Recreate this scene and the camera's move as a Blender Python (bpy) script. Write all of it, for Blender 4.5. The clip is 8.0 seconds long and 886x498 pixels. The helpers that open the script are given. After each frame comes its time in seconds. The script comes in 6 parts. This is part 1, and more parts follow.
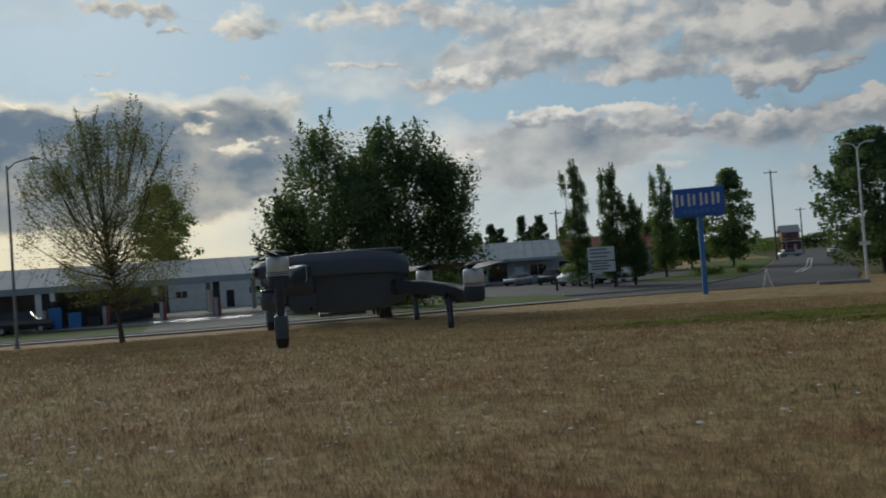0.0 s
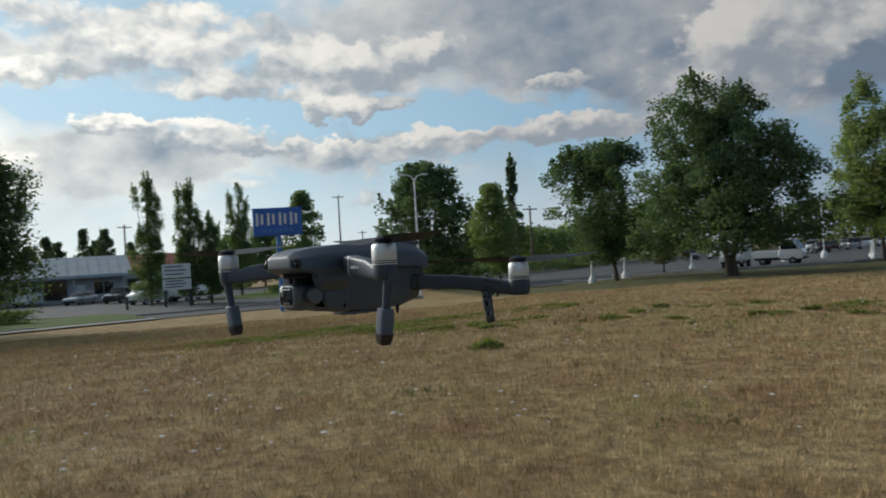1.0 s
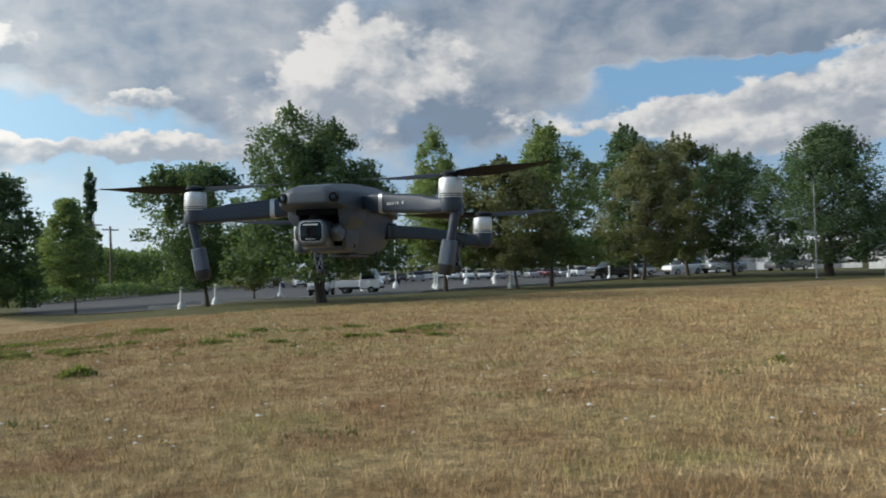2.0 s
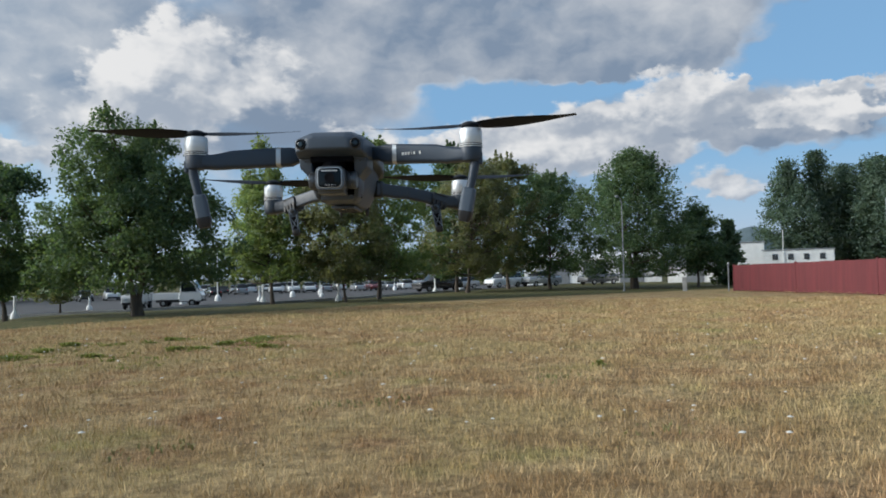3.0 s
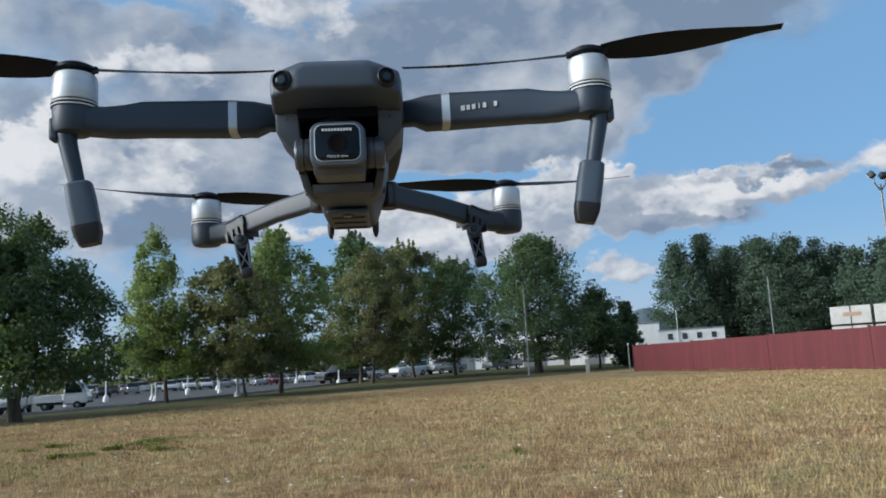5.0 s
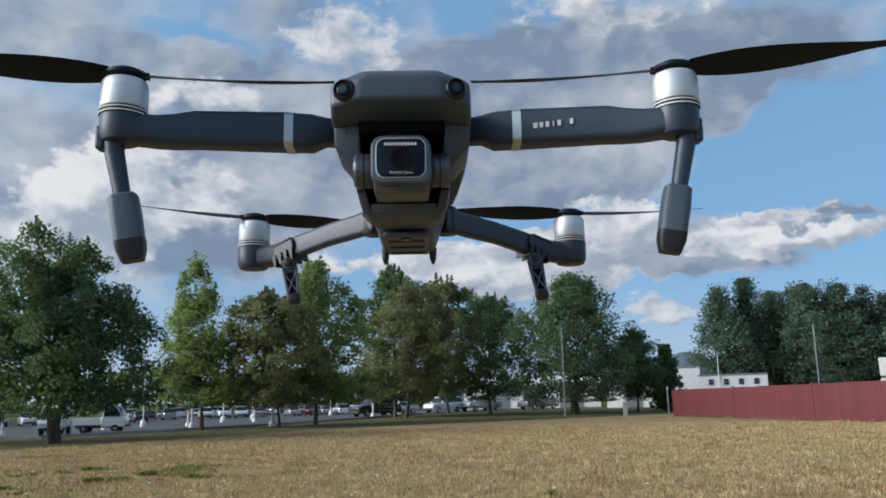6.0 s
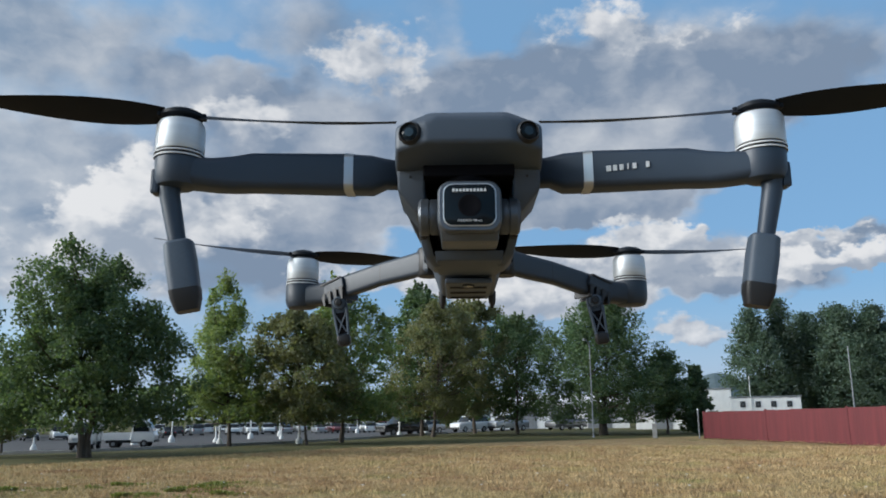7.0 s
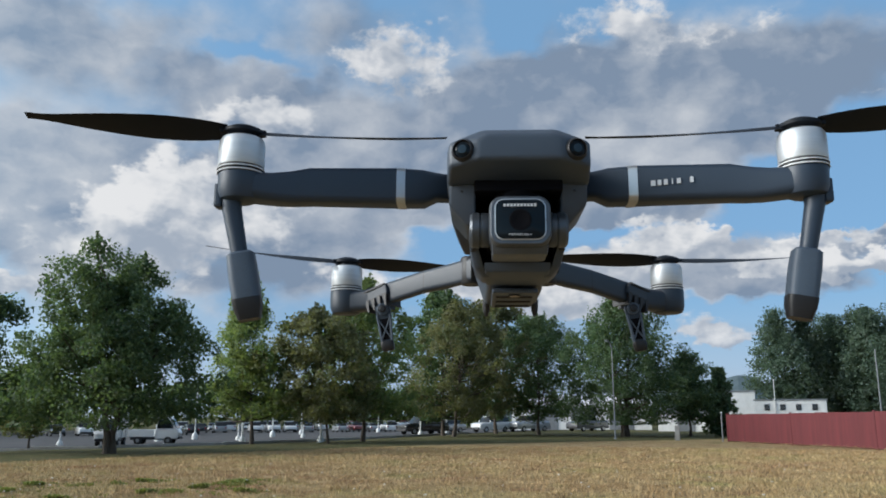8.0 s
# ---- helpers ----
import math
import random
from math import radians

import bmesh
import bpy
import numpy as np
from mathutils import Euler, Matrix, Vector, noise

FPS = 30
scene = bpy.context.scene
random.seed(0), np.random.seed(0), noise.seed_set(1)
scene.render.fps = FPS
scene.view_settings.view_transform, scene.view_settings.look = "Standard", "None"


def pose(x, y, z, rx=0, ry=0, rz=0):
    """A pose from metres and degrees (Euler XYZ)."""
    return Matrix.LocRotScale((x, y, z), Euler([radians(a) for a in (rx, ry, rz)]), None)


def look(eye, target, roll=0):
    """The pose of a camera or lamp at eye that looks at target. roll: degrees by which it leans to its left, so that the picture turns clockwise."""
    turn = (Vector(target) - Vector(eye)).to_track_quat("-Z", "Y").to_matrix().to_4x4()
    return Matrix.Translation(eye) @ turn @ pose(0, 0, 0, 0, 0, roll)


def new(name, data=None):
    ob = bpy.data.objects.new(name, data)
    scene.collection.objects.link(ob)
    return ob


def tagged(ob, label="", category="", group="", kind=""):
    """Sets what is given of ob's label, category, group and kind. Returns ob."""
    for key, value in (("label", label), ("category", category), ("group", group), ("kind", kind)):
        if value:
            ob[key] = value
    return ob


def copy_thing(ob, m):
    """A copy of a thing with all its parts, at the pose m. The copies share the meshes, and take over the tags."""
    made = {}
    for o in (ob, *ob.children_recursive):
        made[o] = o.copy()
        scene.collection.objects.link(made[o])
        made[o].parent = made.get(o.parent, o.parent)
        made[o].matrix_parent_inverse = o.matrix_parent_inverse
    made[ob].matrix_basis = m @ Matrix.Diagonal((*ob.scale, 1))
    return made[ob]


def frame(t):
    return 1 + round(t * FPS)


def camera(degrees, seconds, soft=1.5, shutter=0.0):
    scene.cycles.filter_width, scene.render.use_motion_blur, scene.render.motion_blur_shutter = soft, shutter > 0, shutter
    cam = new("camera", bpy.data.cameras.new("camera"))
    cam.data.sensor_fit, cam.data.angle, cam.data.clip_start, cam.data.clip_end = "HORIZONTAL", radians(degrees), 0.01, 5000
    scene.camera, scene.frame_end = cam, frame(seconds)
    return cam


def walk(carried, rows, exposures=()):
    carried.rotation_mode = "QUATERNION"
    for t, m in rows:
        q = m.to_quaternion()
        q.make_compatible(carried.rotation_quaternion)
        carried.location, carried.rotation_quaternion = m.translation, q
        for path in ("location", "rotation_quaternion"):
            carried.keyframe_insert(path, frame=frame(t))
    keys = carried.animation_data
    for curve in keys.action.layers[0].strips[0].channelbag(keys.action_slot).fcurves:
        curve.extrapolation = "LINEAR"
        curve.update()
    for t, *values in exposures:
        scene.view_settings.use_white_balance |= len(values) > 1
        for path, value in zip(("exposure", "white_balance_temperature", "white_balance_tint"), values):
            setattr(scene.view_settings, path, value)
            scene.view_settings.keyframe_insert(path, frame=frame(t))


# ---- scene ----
cam = camera(58.1, 8.0, soft=1.8, shutter=0.10)
PATH = [
    (0.0, pose(0.4869, -0.8898, 1.7762, 91.2569, 4.0696, 22.2510)),
    (0.5, pose(0.2599, -0.9629, 1.7754, 90.7862, 3.7396, 8.1552)),
    (1.0, pose(-0.0424, -0.9347, 1.7831, 90.5475, 3.4103, -7.8987)),
    (1.5, pose(-0.2790, -0.9185, 1.7463, 90.5942, 2.8690, -22.0754)),
    (2.0, pose(-0.4781, -0.8003, 1.7116, 91.2167, 1.6842, -37.1183)),
    (2.2, pose(-0.5411, -0.7870, 1.7010, 91.3601, 1.4463, -41.6073)),
    (3.3, pose(-0.6412, -0.6274, 1.6366, 92.7843, 1.7539, -52.0002)),
    (3.5, pose(-0.6262, -0.5824, 1.6346, 93.9221, 2.2225, -54.2406)),
    (4.0, pose(-0.4389, -0.3994, 1.6591, 97.0747, 4.0757, -57.6817)),
    (4.5, pose(-0.4248, -0.3690, 1.6351, 96.9413, 4.3740, -57.8276)),
    (4.7, pose(-0.4229, -0.3581, 1.6305, 97.1157, 4.0717, -57.3802)),
    (5.8, pose(-0.3925, -0.3149, 1.6339, 100.1707, 1.5209, -54.4033)),
    (6.0, pose(-0.3917, -0.3088, 1.6327, 100.5703, 1.2499, -54.0382)),
    (6.5, pose(-0.3811, -0.3028, 1.6335, 101.3993, 0.5355, -53.1316)),
    (7.0, pose(-0.3884, -0.2815, 1.6529, 101.9049, 0.5540, -52.1699)),
    (7.5, pose(-0.3956, -0.2772, 1.6502, 102.0304, 0.2960, -51.4031)),
    (8.0, pose(-0.4104, -0.2800, 1.6559, 101.9038, -0.0001, -50.7051)),
]
walk(cam, PATH, [
    (0.0, -0.52, 6000, 8), (0.5, -0.20, 6000, 8), (1.0, 0.12, 6050, 8), (1.5, 0.36, 6000, 8), (2.0, 0.58, 6000, 8), (3.5, 0.68, 5700, 8), (4.5, 0.62, 5600, 8), (8.0, 0.66, 5750, 8)])


# ---- node helpers ----
class Nodes:
    """Short forms for building a node tree."""

    def __init__(self, tree):
        self.t = tree

    def add(self, kind):
        return self.t.nodes.new(kind)

    def put(self, socket, value):
        if isinstance(value, bpy.types.NodeSocket):
            self.t.links.new(value, socket)
        else:
            socket.default_value = value

    def math(self, op, a, b=0.0, c=0.0, clamp=False):
        n = self.add("ShaderNodeMath")
        n.operation, n.use_clamp = op, clamp
        for i, v in enumerate((a, b, c)):
            self.put(n.inputs[i], v)
        return n.outputs[0]

    def vec(self, op, a, b=(0, 0, 0)):
        n = self.add("ShaderNodeVectorMath")
        n.operation = op
        self.put(n.inputs[0], a)
        self.put(n.inputs[1], b)
        return n.outputs["Value"] if op in ("DOT_PRODUCT", "LENGTH") else n.outputs[0]

    def noise(self, vector, scale, detail=4.0, rough=0.55, dims="3D"):
        n = self.add("ShaderNodeTexNoise")
        n.noise_dimensions = dims
        self.put(n.inputs["Vector"], vector)
        n.inputs["Scale"].default_value, n.inputs["Detail"].default_value, n.inputs["Roughness"].default_value = scale, detail, rough
        return n.outputs[0]

    def step(self, value, lo, hi, a=0.0, b=1.0):
        n = self.add("ShaderNodeMapRange")
        n.interpolation_type = "SMOOTHSTEP"
        for i, v in enumerate((value, lo, hi, a, b)):
            self.put(n.inputs[i], v)
        return n.outputs[0]

    def mix(self, fac, a, b, blend="MIX"):
        n = self.add("ShaderNodeMix")
        n.data_type, n.blend_type = "RGBA", blend
        for i, v in zip((0, 6, 7), (fac, a, b)):
            self.put(n.inputs[i], v if isinstance(v, (bpy.types.NodeSocket, float, int)) else (*v, 1.0))
        return n.outputs[2]

    def combine(self, x, y, z=0.0):
        n = self.add("ShaderNodeCombineXYZ")
        for i, v in enumerate((x, y, z)):
            self.put(n.inputs[i], v)
        return n.outputs[0]


# ---- sky and sun ----
SUN_AZ, SUN_EL = -47.0, 9.0

world = bpy.data.worlds.new("evening_sky")
scene.world = world
world.use_nodes = True
W = Nodes(world.node_tree)
world.node_tree.nodes.clear()
direction = W.add("ShaderNodeTexCoord").outputs["Generated"]
split = W.add("ShaderNodeSeparateXYZ")
W.put(split.inputs[0], direction)
DEG = 180 / math.pi
azimuth = W.math("MULTIPLY", W.math("ARCTAN2", split.outputs[0], split.outputs[1]), DEG)
elevation = W.math("MULTIPLY", W.math("ARCSINE", split.outputs[2]), DEG)
# ragged outlines: the place on the sky is shifted by noise before the clouds are laid out
flat = W.combine(W.math("MULTIPLY", azimuth, 0.080), W.math("MULTIPLY", elevation, 0.115))


def billows(where, scale):
    """Round heaps, large and small, as on a cumulus."""
    v = W.add("ShaderNodeTexVoronoi")
    v.feature = "SMOOTH_F1"
    W.put(v.inputs["Vector"], where)
    for key, value in (("Scale", scale), ("Detail", 3.0), ("Roughness", 0.52), ("Lacunarity", 2.3), ("Smoothness", 0.8)):
        v.inputs[key].default_value = value
    return W.math("SUBTRACT", 1.0, v.outputs["Distance"])


warp_a = W.math("MULTIPLY", W.math("SUBTRACT", W.noise(flat, 1.8, 6.0, 0.58), 0.5), 5.0)
warp_e = W.math("MULTIPLY", W.math("SUBTRACT", W.noise(W.vec("ADD", flat, (7.3, 2.1, 4.0)), 1.8, 6.0, 0.58), 0.5), 2.8)
curl_a = W.math("MULTIPLY", W.math("SUBTRACT", W.noise(W.vec("ADD", flat, (1.7, 8.4, 2.0)), 6.5, 7.0, 0.55), 0.5), 5.0)
curl_e = W.math("MULTIPLY", W.math("SUBTRACT", W.noise(W.vec("ADD", flat, (5.2, 3.3, 9.0)), 6.5, 7.0, 0.55), 0.5), 3.2)
roll_a = W.math("MULTIPLY", W.math("SUBTRACT", W.noise(W.vec("ADD", flat, (1.7, 8.4, 2.0)), 5.0, 3.0, 0.45), 0.5), 4.0)
roll_e = W.math("MULTIPLY", W.math("SUBTRACT", W.noise(W.vec("ADD", flat, (5.2, 3.3, 9.0)), 5.0, 3.0, 0.45), 0.5), 2.6)
soft_spot = W.combine(W.math("ADD", azimuth, W.math("ADD", warp_a, roll_a)), W.math("ADD", elevation, W.math("ADD", warp_e, roll_e)))
spot = W.combine(W.math("ADD", azimuth, W.math("ADD", warp_a, curl_a)), W.math("ADD", elevation, W.math("ADD", warp_e, curl_e)))
ragged = W.vec("ADD", flat, W.vec("MULTIPLY", W.combine(W.noise(flat, 5.0, 3.0), W.noise(W.vec("ADD", flat, (3, 9, 1)), 5.0, 3.0)), (0.14, 0.14, 0.0)))
heaps = billows(ragged, 1.9)
heaps_sunward = billows(W.vec("ADD", ragged, (-0.06, 0.085, 0.0)), 1.9)
mist = W.noise(flat, 1.1, 4.0, 0.45)
swell = W.noise(W.vec("ADD", flat, (2.0, 5.0, 3.0)), 1.5, 2.5, 0.45)
wisps = W.noise(ragged, 4.2, 8.0, 0.54)
sheet = W.math("ADD", W.math("MULTIPLY_ADD", wisps, 0.4, W.math("MULTIPLY_ADD", mist, 1.3, -0.65)), W.step(elevation, 28.0, 42.0, 0.0, 0.7))
puffs = W.math("MULTIPLY_ADD", wisps, 1.9, W.math("MULTIPLY_ADD", heaps, 0.70, -1.48))
tops = 0.0


def bump_at(az, el, width, height, where):
    off = W.vec("MULTIPLY", W.vec("SUBTRACT", where, (az, el, 0)), (0.80 / width, 0.80 / height, 0))
    return off, W.math("EXPONENT", W.math("MULTIPLY", W.vec("DOT_PRODUCT", off, off), -1.0))


def sheet_cloud(az, el, width, height, amount):
    """Soft grey cloud at a place on the sky, in degrees."""
    global sheet
    sheet = W.math("MULTIPLY_ADD", bump_at(az, el, width, height, soft_spot)[1], amount, sheet)


def puff(az, el, width, height, amount):
    """Bright heaped cloud with a lit top and a grey base."""
    global puffs, tops
    off, g = bump_at(az, el, width, height, spot)
    puffs = W.math("MULTIPLY_ADD", g, amount, puffs)
    tops = W.math("MULTIPLY_ADD", W.math("MULTIPLY", g, W.vec("DOT_PRODUCT", off, (-0.25, 1.0, 0.0))), amount, tops)


def gap(az, el, width, height, amount):
    """A place where the blue shows."""
    global sheet, puffs
    g = bump_at(az, el, width, height, soft_spot)[1]
    sheet = W.math("MULTIPLY_ADD", g, -amount, sheet)
    puffs = W.math("MULTIPLY_ADD", g, -0.4 * amount, puffs)


sheet_cloud(-44.3, 8.5, 12.7, 3.1, 1.6)
sheet_cloud(-49.0, 8.0, 4.6, 2.3, 0.6)
sheet_cloud(-39.6, 7.9, 5.0, 2.3, 0.8)
sheet_cloud(-15.0, 7.4, 5.0, 1.7, 1.1)
sheet_cloud(-17.3, 14.5, 3.5, 0.5, 0.7)
sheet_cloud(0.3, 8.2, 4.2, 1.0, 0.8)
sheet_cloud(-0.9, 15.6, 8.5, 0.8, 0.5)
sheet_cloud(-7.9, 7.7, 3.5, 0.8, 0.5)
sheet_cloud(19.4, 13.6, 8.5, 3.1, 1.3)
sheet_cloud(9.5, 16.2, 5.8, 1.9, 0.9)
sheet_cloud(-16.3, 14.5, 3.9, 0.5, 0.7)
sheet_cloud(-12.4, 8.1, 3.1, 1.1, 0.6)
sheet_cloud(-9.3, 12.7, 3.1, 0.5, 0.5)
sheet_cloud(2.3, 17.6, 4.6, 0.8, 0.5)
sheet_cloud(17.1, 15.9, 10.0, 2.7, 0.7)
sheet_cloud(25.3, 12.6, 2.3, 3.5, 0.9)
sheet_cloud(42.3, 14.2, 7.3, 3.1, 1.3)
sheet_cloud(49.4, 13.8, 1.9, 1.1, 0.8)
sheet_cloud(59.5, 15.6, 8.5, 1.4, 1.7)
sheet_cloud(40.5, 9.8, 1.9, 0.8, 0.7)
sheet_cloud(34.0, 8.8, 3.1, 1.0, 0.6)
sheet_cloud(64.5, 14.0, 4.6, 1.0, 1.0)
sheet_cloud(73.4, 9.9, 5.8, 1.0, 1.3)
sheet_cloud(80.6, 11.3, 4.2, 0.5, 1.2)
sheet_cloud(67.8, 21.2, 11.2, 2.9, 1.4)
sheet_cloud(85.6, 17.6, 1.2, 0.8, 0.4)
sheet_cloud(72.5, 19.4, 5.0, 2.3, 0.8)
sheet_cloud(24.7, 24.5, 7.7, 2.7, 1.1)
sheet_cloud(39.5, 21.6, 6.5, 1.9, 1.0)
sheet_cloud(57.4, 23.4, 4.6, 2.3, 1.0)
sheet_cloud(69.9, 22.4, 7.7, 2.3, 1.2)
sheet_cloud(33.9, 13.9, 5.0, 2.3, 0.9)
sheet_cloud(25.0, 17.1, 3.5, 1.9, 0.8)
sheet_cloud(43.0, 16.3, 4.2, 2.3, 1.0)
sheet_cloud(65.4, 15.1, 5.0, 1.1, 0.9)
sheet_cloud(70.7, 8.5, 5.0, 0.8, 1.2)
sheet_cloud(48.8, 19.2, 4.6, 2.3, 0.6)
sheet_cloud(42.7, 27.5, 3.1, 1.5, 0.5)
puff(-41.9, 18.3, 5.0, 0.5, 1.1)
puff(-35.6, 17.0, 3.3, 0.6, 1.2)
puff(-40.9, 16.9, 1.5, 0.4, 1.0)
puff(-45.2, 14.2, 1.2, 0.2, 1.1)
puff(-40.7, 14.2, 0.7, 0.3, 1.0)
puff(-44.0, 12.9, 1.1, 0.3, 1.1)
puff(-35.4, 14.2, 1.0, 0.4, 1.0)
puff(-32.8, 12.1, 2.1, 1.0, 1.2)
puff(-38.8, 12.2, 1.5, 0.5, 1.0)
puff(-27.9, 14.4, 3.3, 0.3, 1.0)
puff(-25.0, 14.7, 1.1, 0.3, 0.9)
puff(-26.8, 18.1, 5.0, 0.8, 1.1)
puff(-18.3, 17.1, 5.4, 1.2, 1.2)
puff(-14.0, 14.9, 4.6, 1.2, 1.2)
puff(-19.8, 13.3, 3.3, 0.7, 1.2)
puff(-10.0, 14.9, 4.2, 1.5, 1.1)
puff(-6.8, 12.2, 4.2, 0.7, 1.1)
puff(-22.2, 11.6, 1.6, 0.7, 1.1)
puff(0.7, 13.7, 5.4, 1.2, 1.1)
puff(5.1, 13.9, 3.9, 1.7, 1.1)
puff(-0.1, 10.9, 1.7, 0.7, 1.1)
puff(3.9, 11.1, 2.5, 0.4, 1.0)
puff(-13.2, 9.7, 2.3, 0.7, 1.2)
puff(-19.5, 6.8, 1.5, 0.7, 1.0)
puff(-7.0, 9.4, 2.1, 0.8, 1.2)
puff(-8.2, 8.1, 1.9, 0.6, 1.0)
puff(-2.6, 8.6, 2.1, 0.6, 1.2)
puff(1.0, 8.9, 1.9, 0.4, 1.1)
puff(4.7, 8.2, 2.9, 0.7, 1.1)
puff(-5.3, 6.1, 5.4, 0.8, 1.0)
puff(3.1, 4.2, 3.5, 0.8, 1.0)
puff(-35.4, 9.0, 1.5, 0.4, 1.2)
puff(-39.4, 10.8, 1.5, 0.5, 1.1)
puff(-50.1, 12.1, 1.7, 0.2, 1.0)
puff(-46.1, 12.0, 1.5, 0.2, 1.0)
puff(-9.0, 17.0, 2.7, 1.0, 1.0)
puff(-19.3, 13.1, 3.5, 0.7, 1.0)
puff(-2.5, 16.7, 1.9, 1.4, 1.1)
puff(-0.4, 13.3, 2.7, 1.0, 1.1)
puff(7.8, 14.2, 1.9, 0.7, 1.1)
puff(16.5, 11.6, 1.8, 0.5, 1.0)
puff(29.1, 12.1, 2.1, 1.3, 1.2)
puff(32.6, 13.0, 5.8, 2.3, 1.4)
puff(26.4, 9.8, 4.6, 1.7, 1.1)
puff(-0.1, 10.8, 1.0, 0.5, 1.2)
puff(3.1, 10.9, 2.1, 0.4, 1.1)
puff(-14.1, 9.8, 2.5, 0.5, 1.2)
puff(-7.6, 9.8, 1.6, 0.6, 1.2)
puff(-4.2, 8.6, 2.5, 0.5, 1.1)
puff(0.1, 8.2, 1.5, 0.5, 1.1)
puff(9.1, 8.4, 2.5, 0.4, 1.1)
puff(5.7, 6.8, 3.5, 0.6, 1.1)
puff(17.1, 8.4, 2.7, 0.8, 1.1)
puff(20.3, 9.1, 1.7, 0.5, 1.0)
puff(8.8, 14.7, 1.0, 0.5, 1.0)
puff(16.6, 11.9, 2.3, 0.5, 1.0)
puff(30.1, 13.7, 1.9, 1.7, 1.1)
puff(35.4, 16.0, 3.9, 1.7, 0.6)
puff(12.4, 8.1, 5.4, 0.8, 1.1)
puff(19.8, 8.6, 3.1, 0.6, 1.1)
puff(57.6, 10.2, 6.5, 1.4, 1.4)
puff(52.4, 9.9, 2.1, 0.8, 1.2)
puff(64.1, 10.4, 3.1, 1.6, 1.3)
puff(43.8, 10.5, 2.3, 0.5, 1.0)
puff(46.9, 9.5, 2.3, 0.5, 0.9)
puff(80.5, 9.8, 2.9, 0.7, 1.4)
puff(87.1, 10.9, 2.3, 0.8, 1.4)
puff(69.2, 11.2, 2.1, 0.8, 1.3)
puff(74.3, 11.4, 1.7, 0.5, 1.2)
puff(76.8, 9.5, 2.3, 0.5, 1.1)
puff(61.5, 7.7, 6.5, 0.9, 1.2)
puff(69.5, 6.0, 2.3, 0.6, 1.0)
puff(85.6, 12.0, 1.9, 0.3, 0.7)
puff(47.0, 26.4, 3.9, 1.7, 1.2)
puff(48.8, 23.5, 1.7, 1.3, 1.1)
puff(45.3, 25.0, 2.3, 1.0, 0.8)
puff(37.5, 20.9, 3.3, 1.5, 1.3)
puff(30.5, 15.9, 2.1, 1.6, 1.2)
puff(28.9, 13.1, 2.7, 1.0, 1.1)
puff(63.2, 27.2, 3.1, 1.5, 1.1)
puff(66.4, 25.6, 1.4, 1.3, 1.0)
puff(73.7, 25.9, 4.2, 0.9, 0.9)
puff(80.8, 20.5, 1.7, 0.6, 1.0)
puff(67.9, 12.0, 2.7, 0.8, 1.4)
puff(64.9, 13.1, 1.5, 0.5, 0.9)
puff(78.1, 11.5, 2.5, 0.4, 1.3)
puff(71.2, 10.0, 4.0, 0.5, 1.3)
puff(79.0, 10.1, 3.1, 0.6, 1.1)
puff(59.4, 8.2, 5.4, 0.9, 1.2)
puff(70.1, 5.2, 3.1, 0.5, 1.3)
puff(62.7, 10.5, 2.3, 0.6, 0.9)
gap(-42.1, 15.1, 8.5, 1.5, 0.7)
gap(-28.9, 11.2, 3.5, 1.0, 0.7)
gap(-3.7, 10.2, 2.9, 0.3, 0.8)
gap(-1.5, 12.4, 1.5, 0.6, 0.6)
gap(10.4, 9.9, 6.5, 0.8, 1.1)
gap(-5.6, 11.1, 2.1, 0.5, 0.9)
gap(-6.2, 14.3, 1.3, 0.4, 0.6)
gap(-18.7, 11.2, 2.3, 0.4, 0.8)
gap(10.1, 10.1, 4.6, 0.4, 1.0)
gap(53.6, 12.3, 3.1, 0.8, 1.2)
gap(61.2, 13.0, 4.2, 0.5, 1.1)
gap(47.9, 8.5, 1.2, 0.5, 0.8)
gap(80.7, 15.1, 6.9, 1.9, 1.3)
gap(86.7, 15.2, 3.5, 2.7, 1.2)
gap(75.0, 7.2, 6.2, 0.7, 0.9)
gap(84.1, 8.1, 4.6, 1.0, 0.8)
gap(36.1, 24.9, 3.9, 0.5, 0.7)
gap(56.2, 27.3, 1.3, 2.3, 0.9)
gap(79.7, 16.9, 4.2, 3.1, 1.2)
gap(77.3, 14.0, 5.0, 0.9, 1.1)
gap(49.6, 13.2, 2.3, 1.3, 1.1)
gap(71.8, 4.0, 2.3, 0.5, 0.8)

# how near the sun: broad for the brightness of the whole dome, narrow for the glow by it
sun_way = (math.sin(radians(SUN_AZ)) * math.cos(radians(4)), math.cos(radians(SUN_AZ)) * math.cos(radians(4)), math.sin(radians(4)))
towards = W.vec("DOT_PRODUCT", direction, sun_way)
broad = W.step(towards, 0.05, 1.0)
sunny = W.math("POWER", W.math("MAXIMUM", towards, 0.0), 26.0)
air = W.add("ShaderNodeTexSky")
air.sky_type, air.sun_disc, air.sun_elevation, air.sun_rotation = "NISHITA", False, radians(30), radians(SUN_AZ)
air.altitude, air.air_density, air.dust_density, air.ozone_density = 60, 1.0, 1.0, 3.0
clear = W.mix(0.65, W.mix(1.0, air.outputs[0], (0.075, 0.072, 0.070), "MULTIPLY"), W.mix(broad, (0.168, 0.292, 0.418), (0.56, 0.76, 0.82)))
relief = W.math("MULTIPLY", W.math("SUBTRACT", heaps, heaps_sunward), 1.8)
near_sun = W.math("POWER", broad, 2.5)
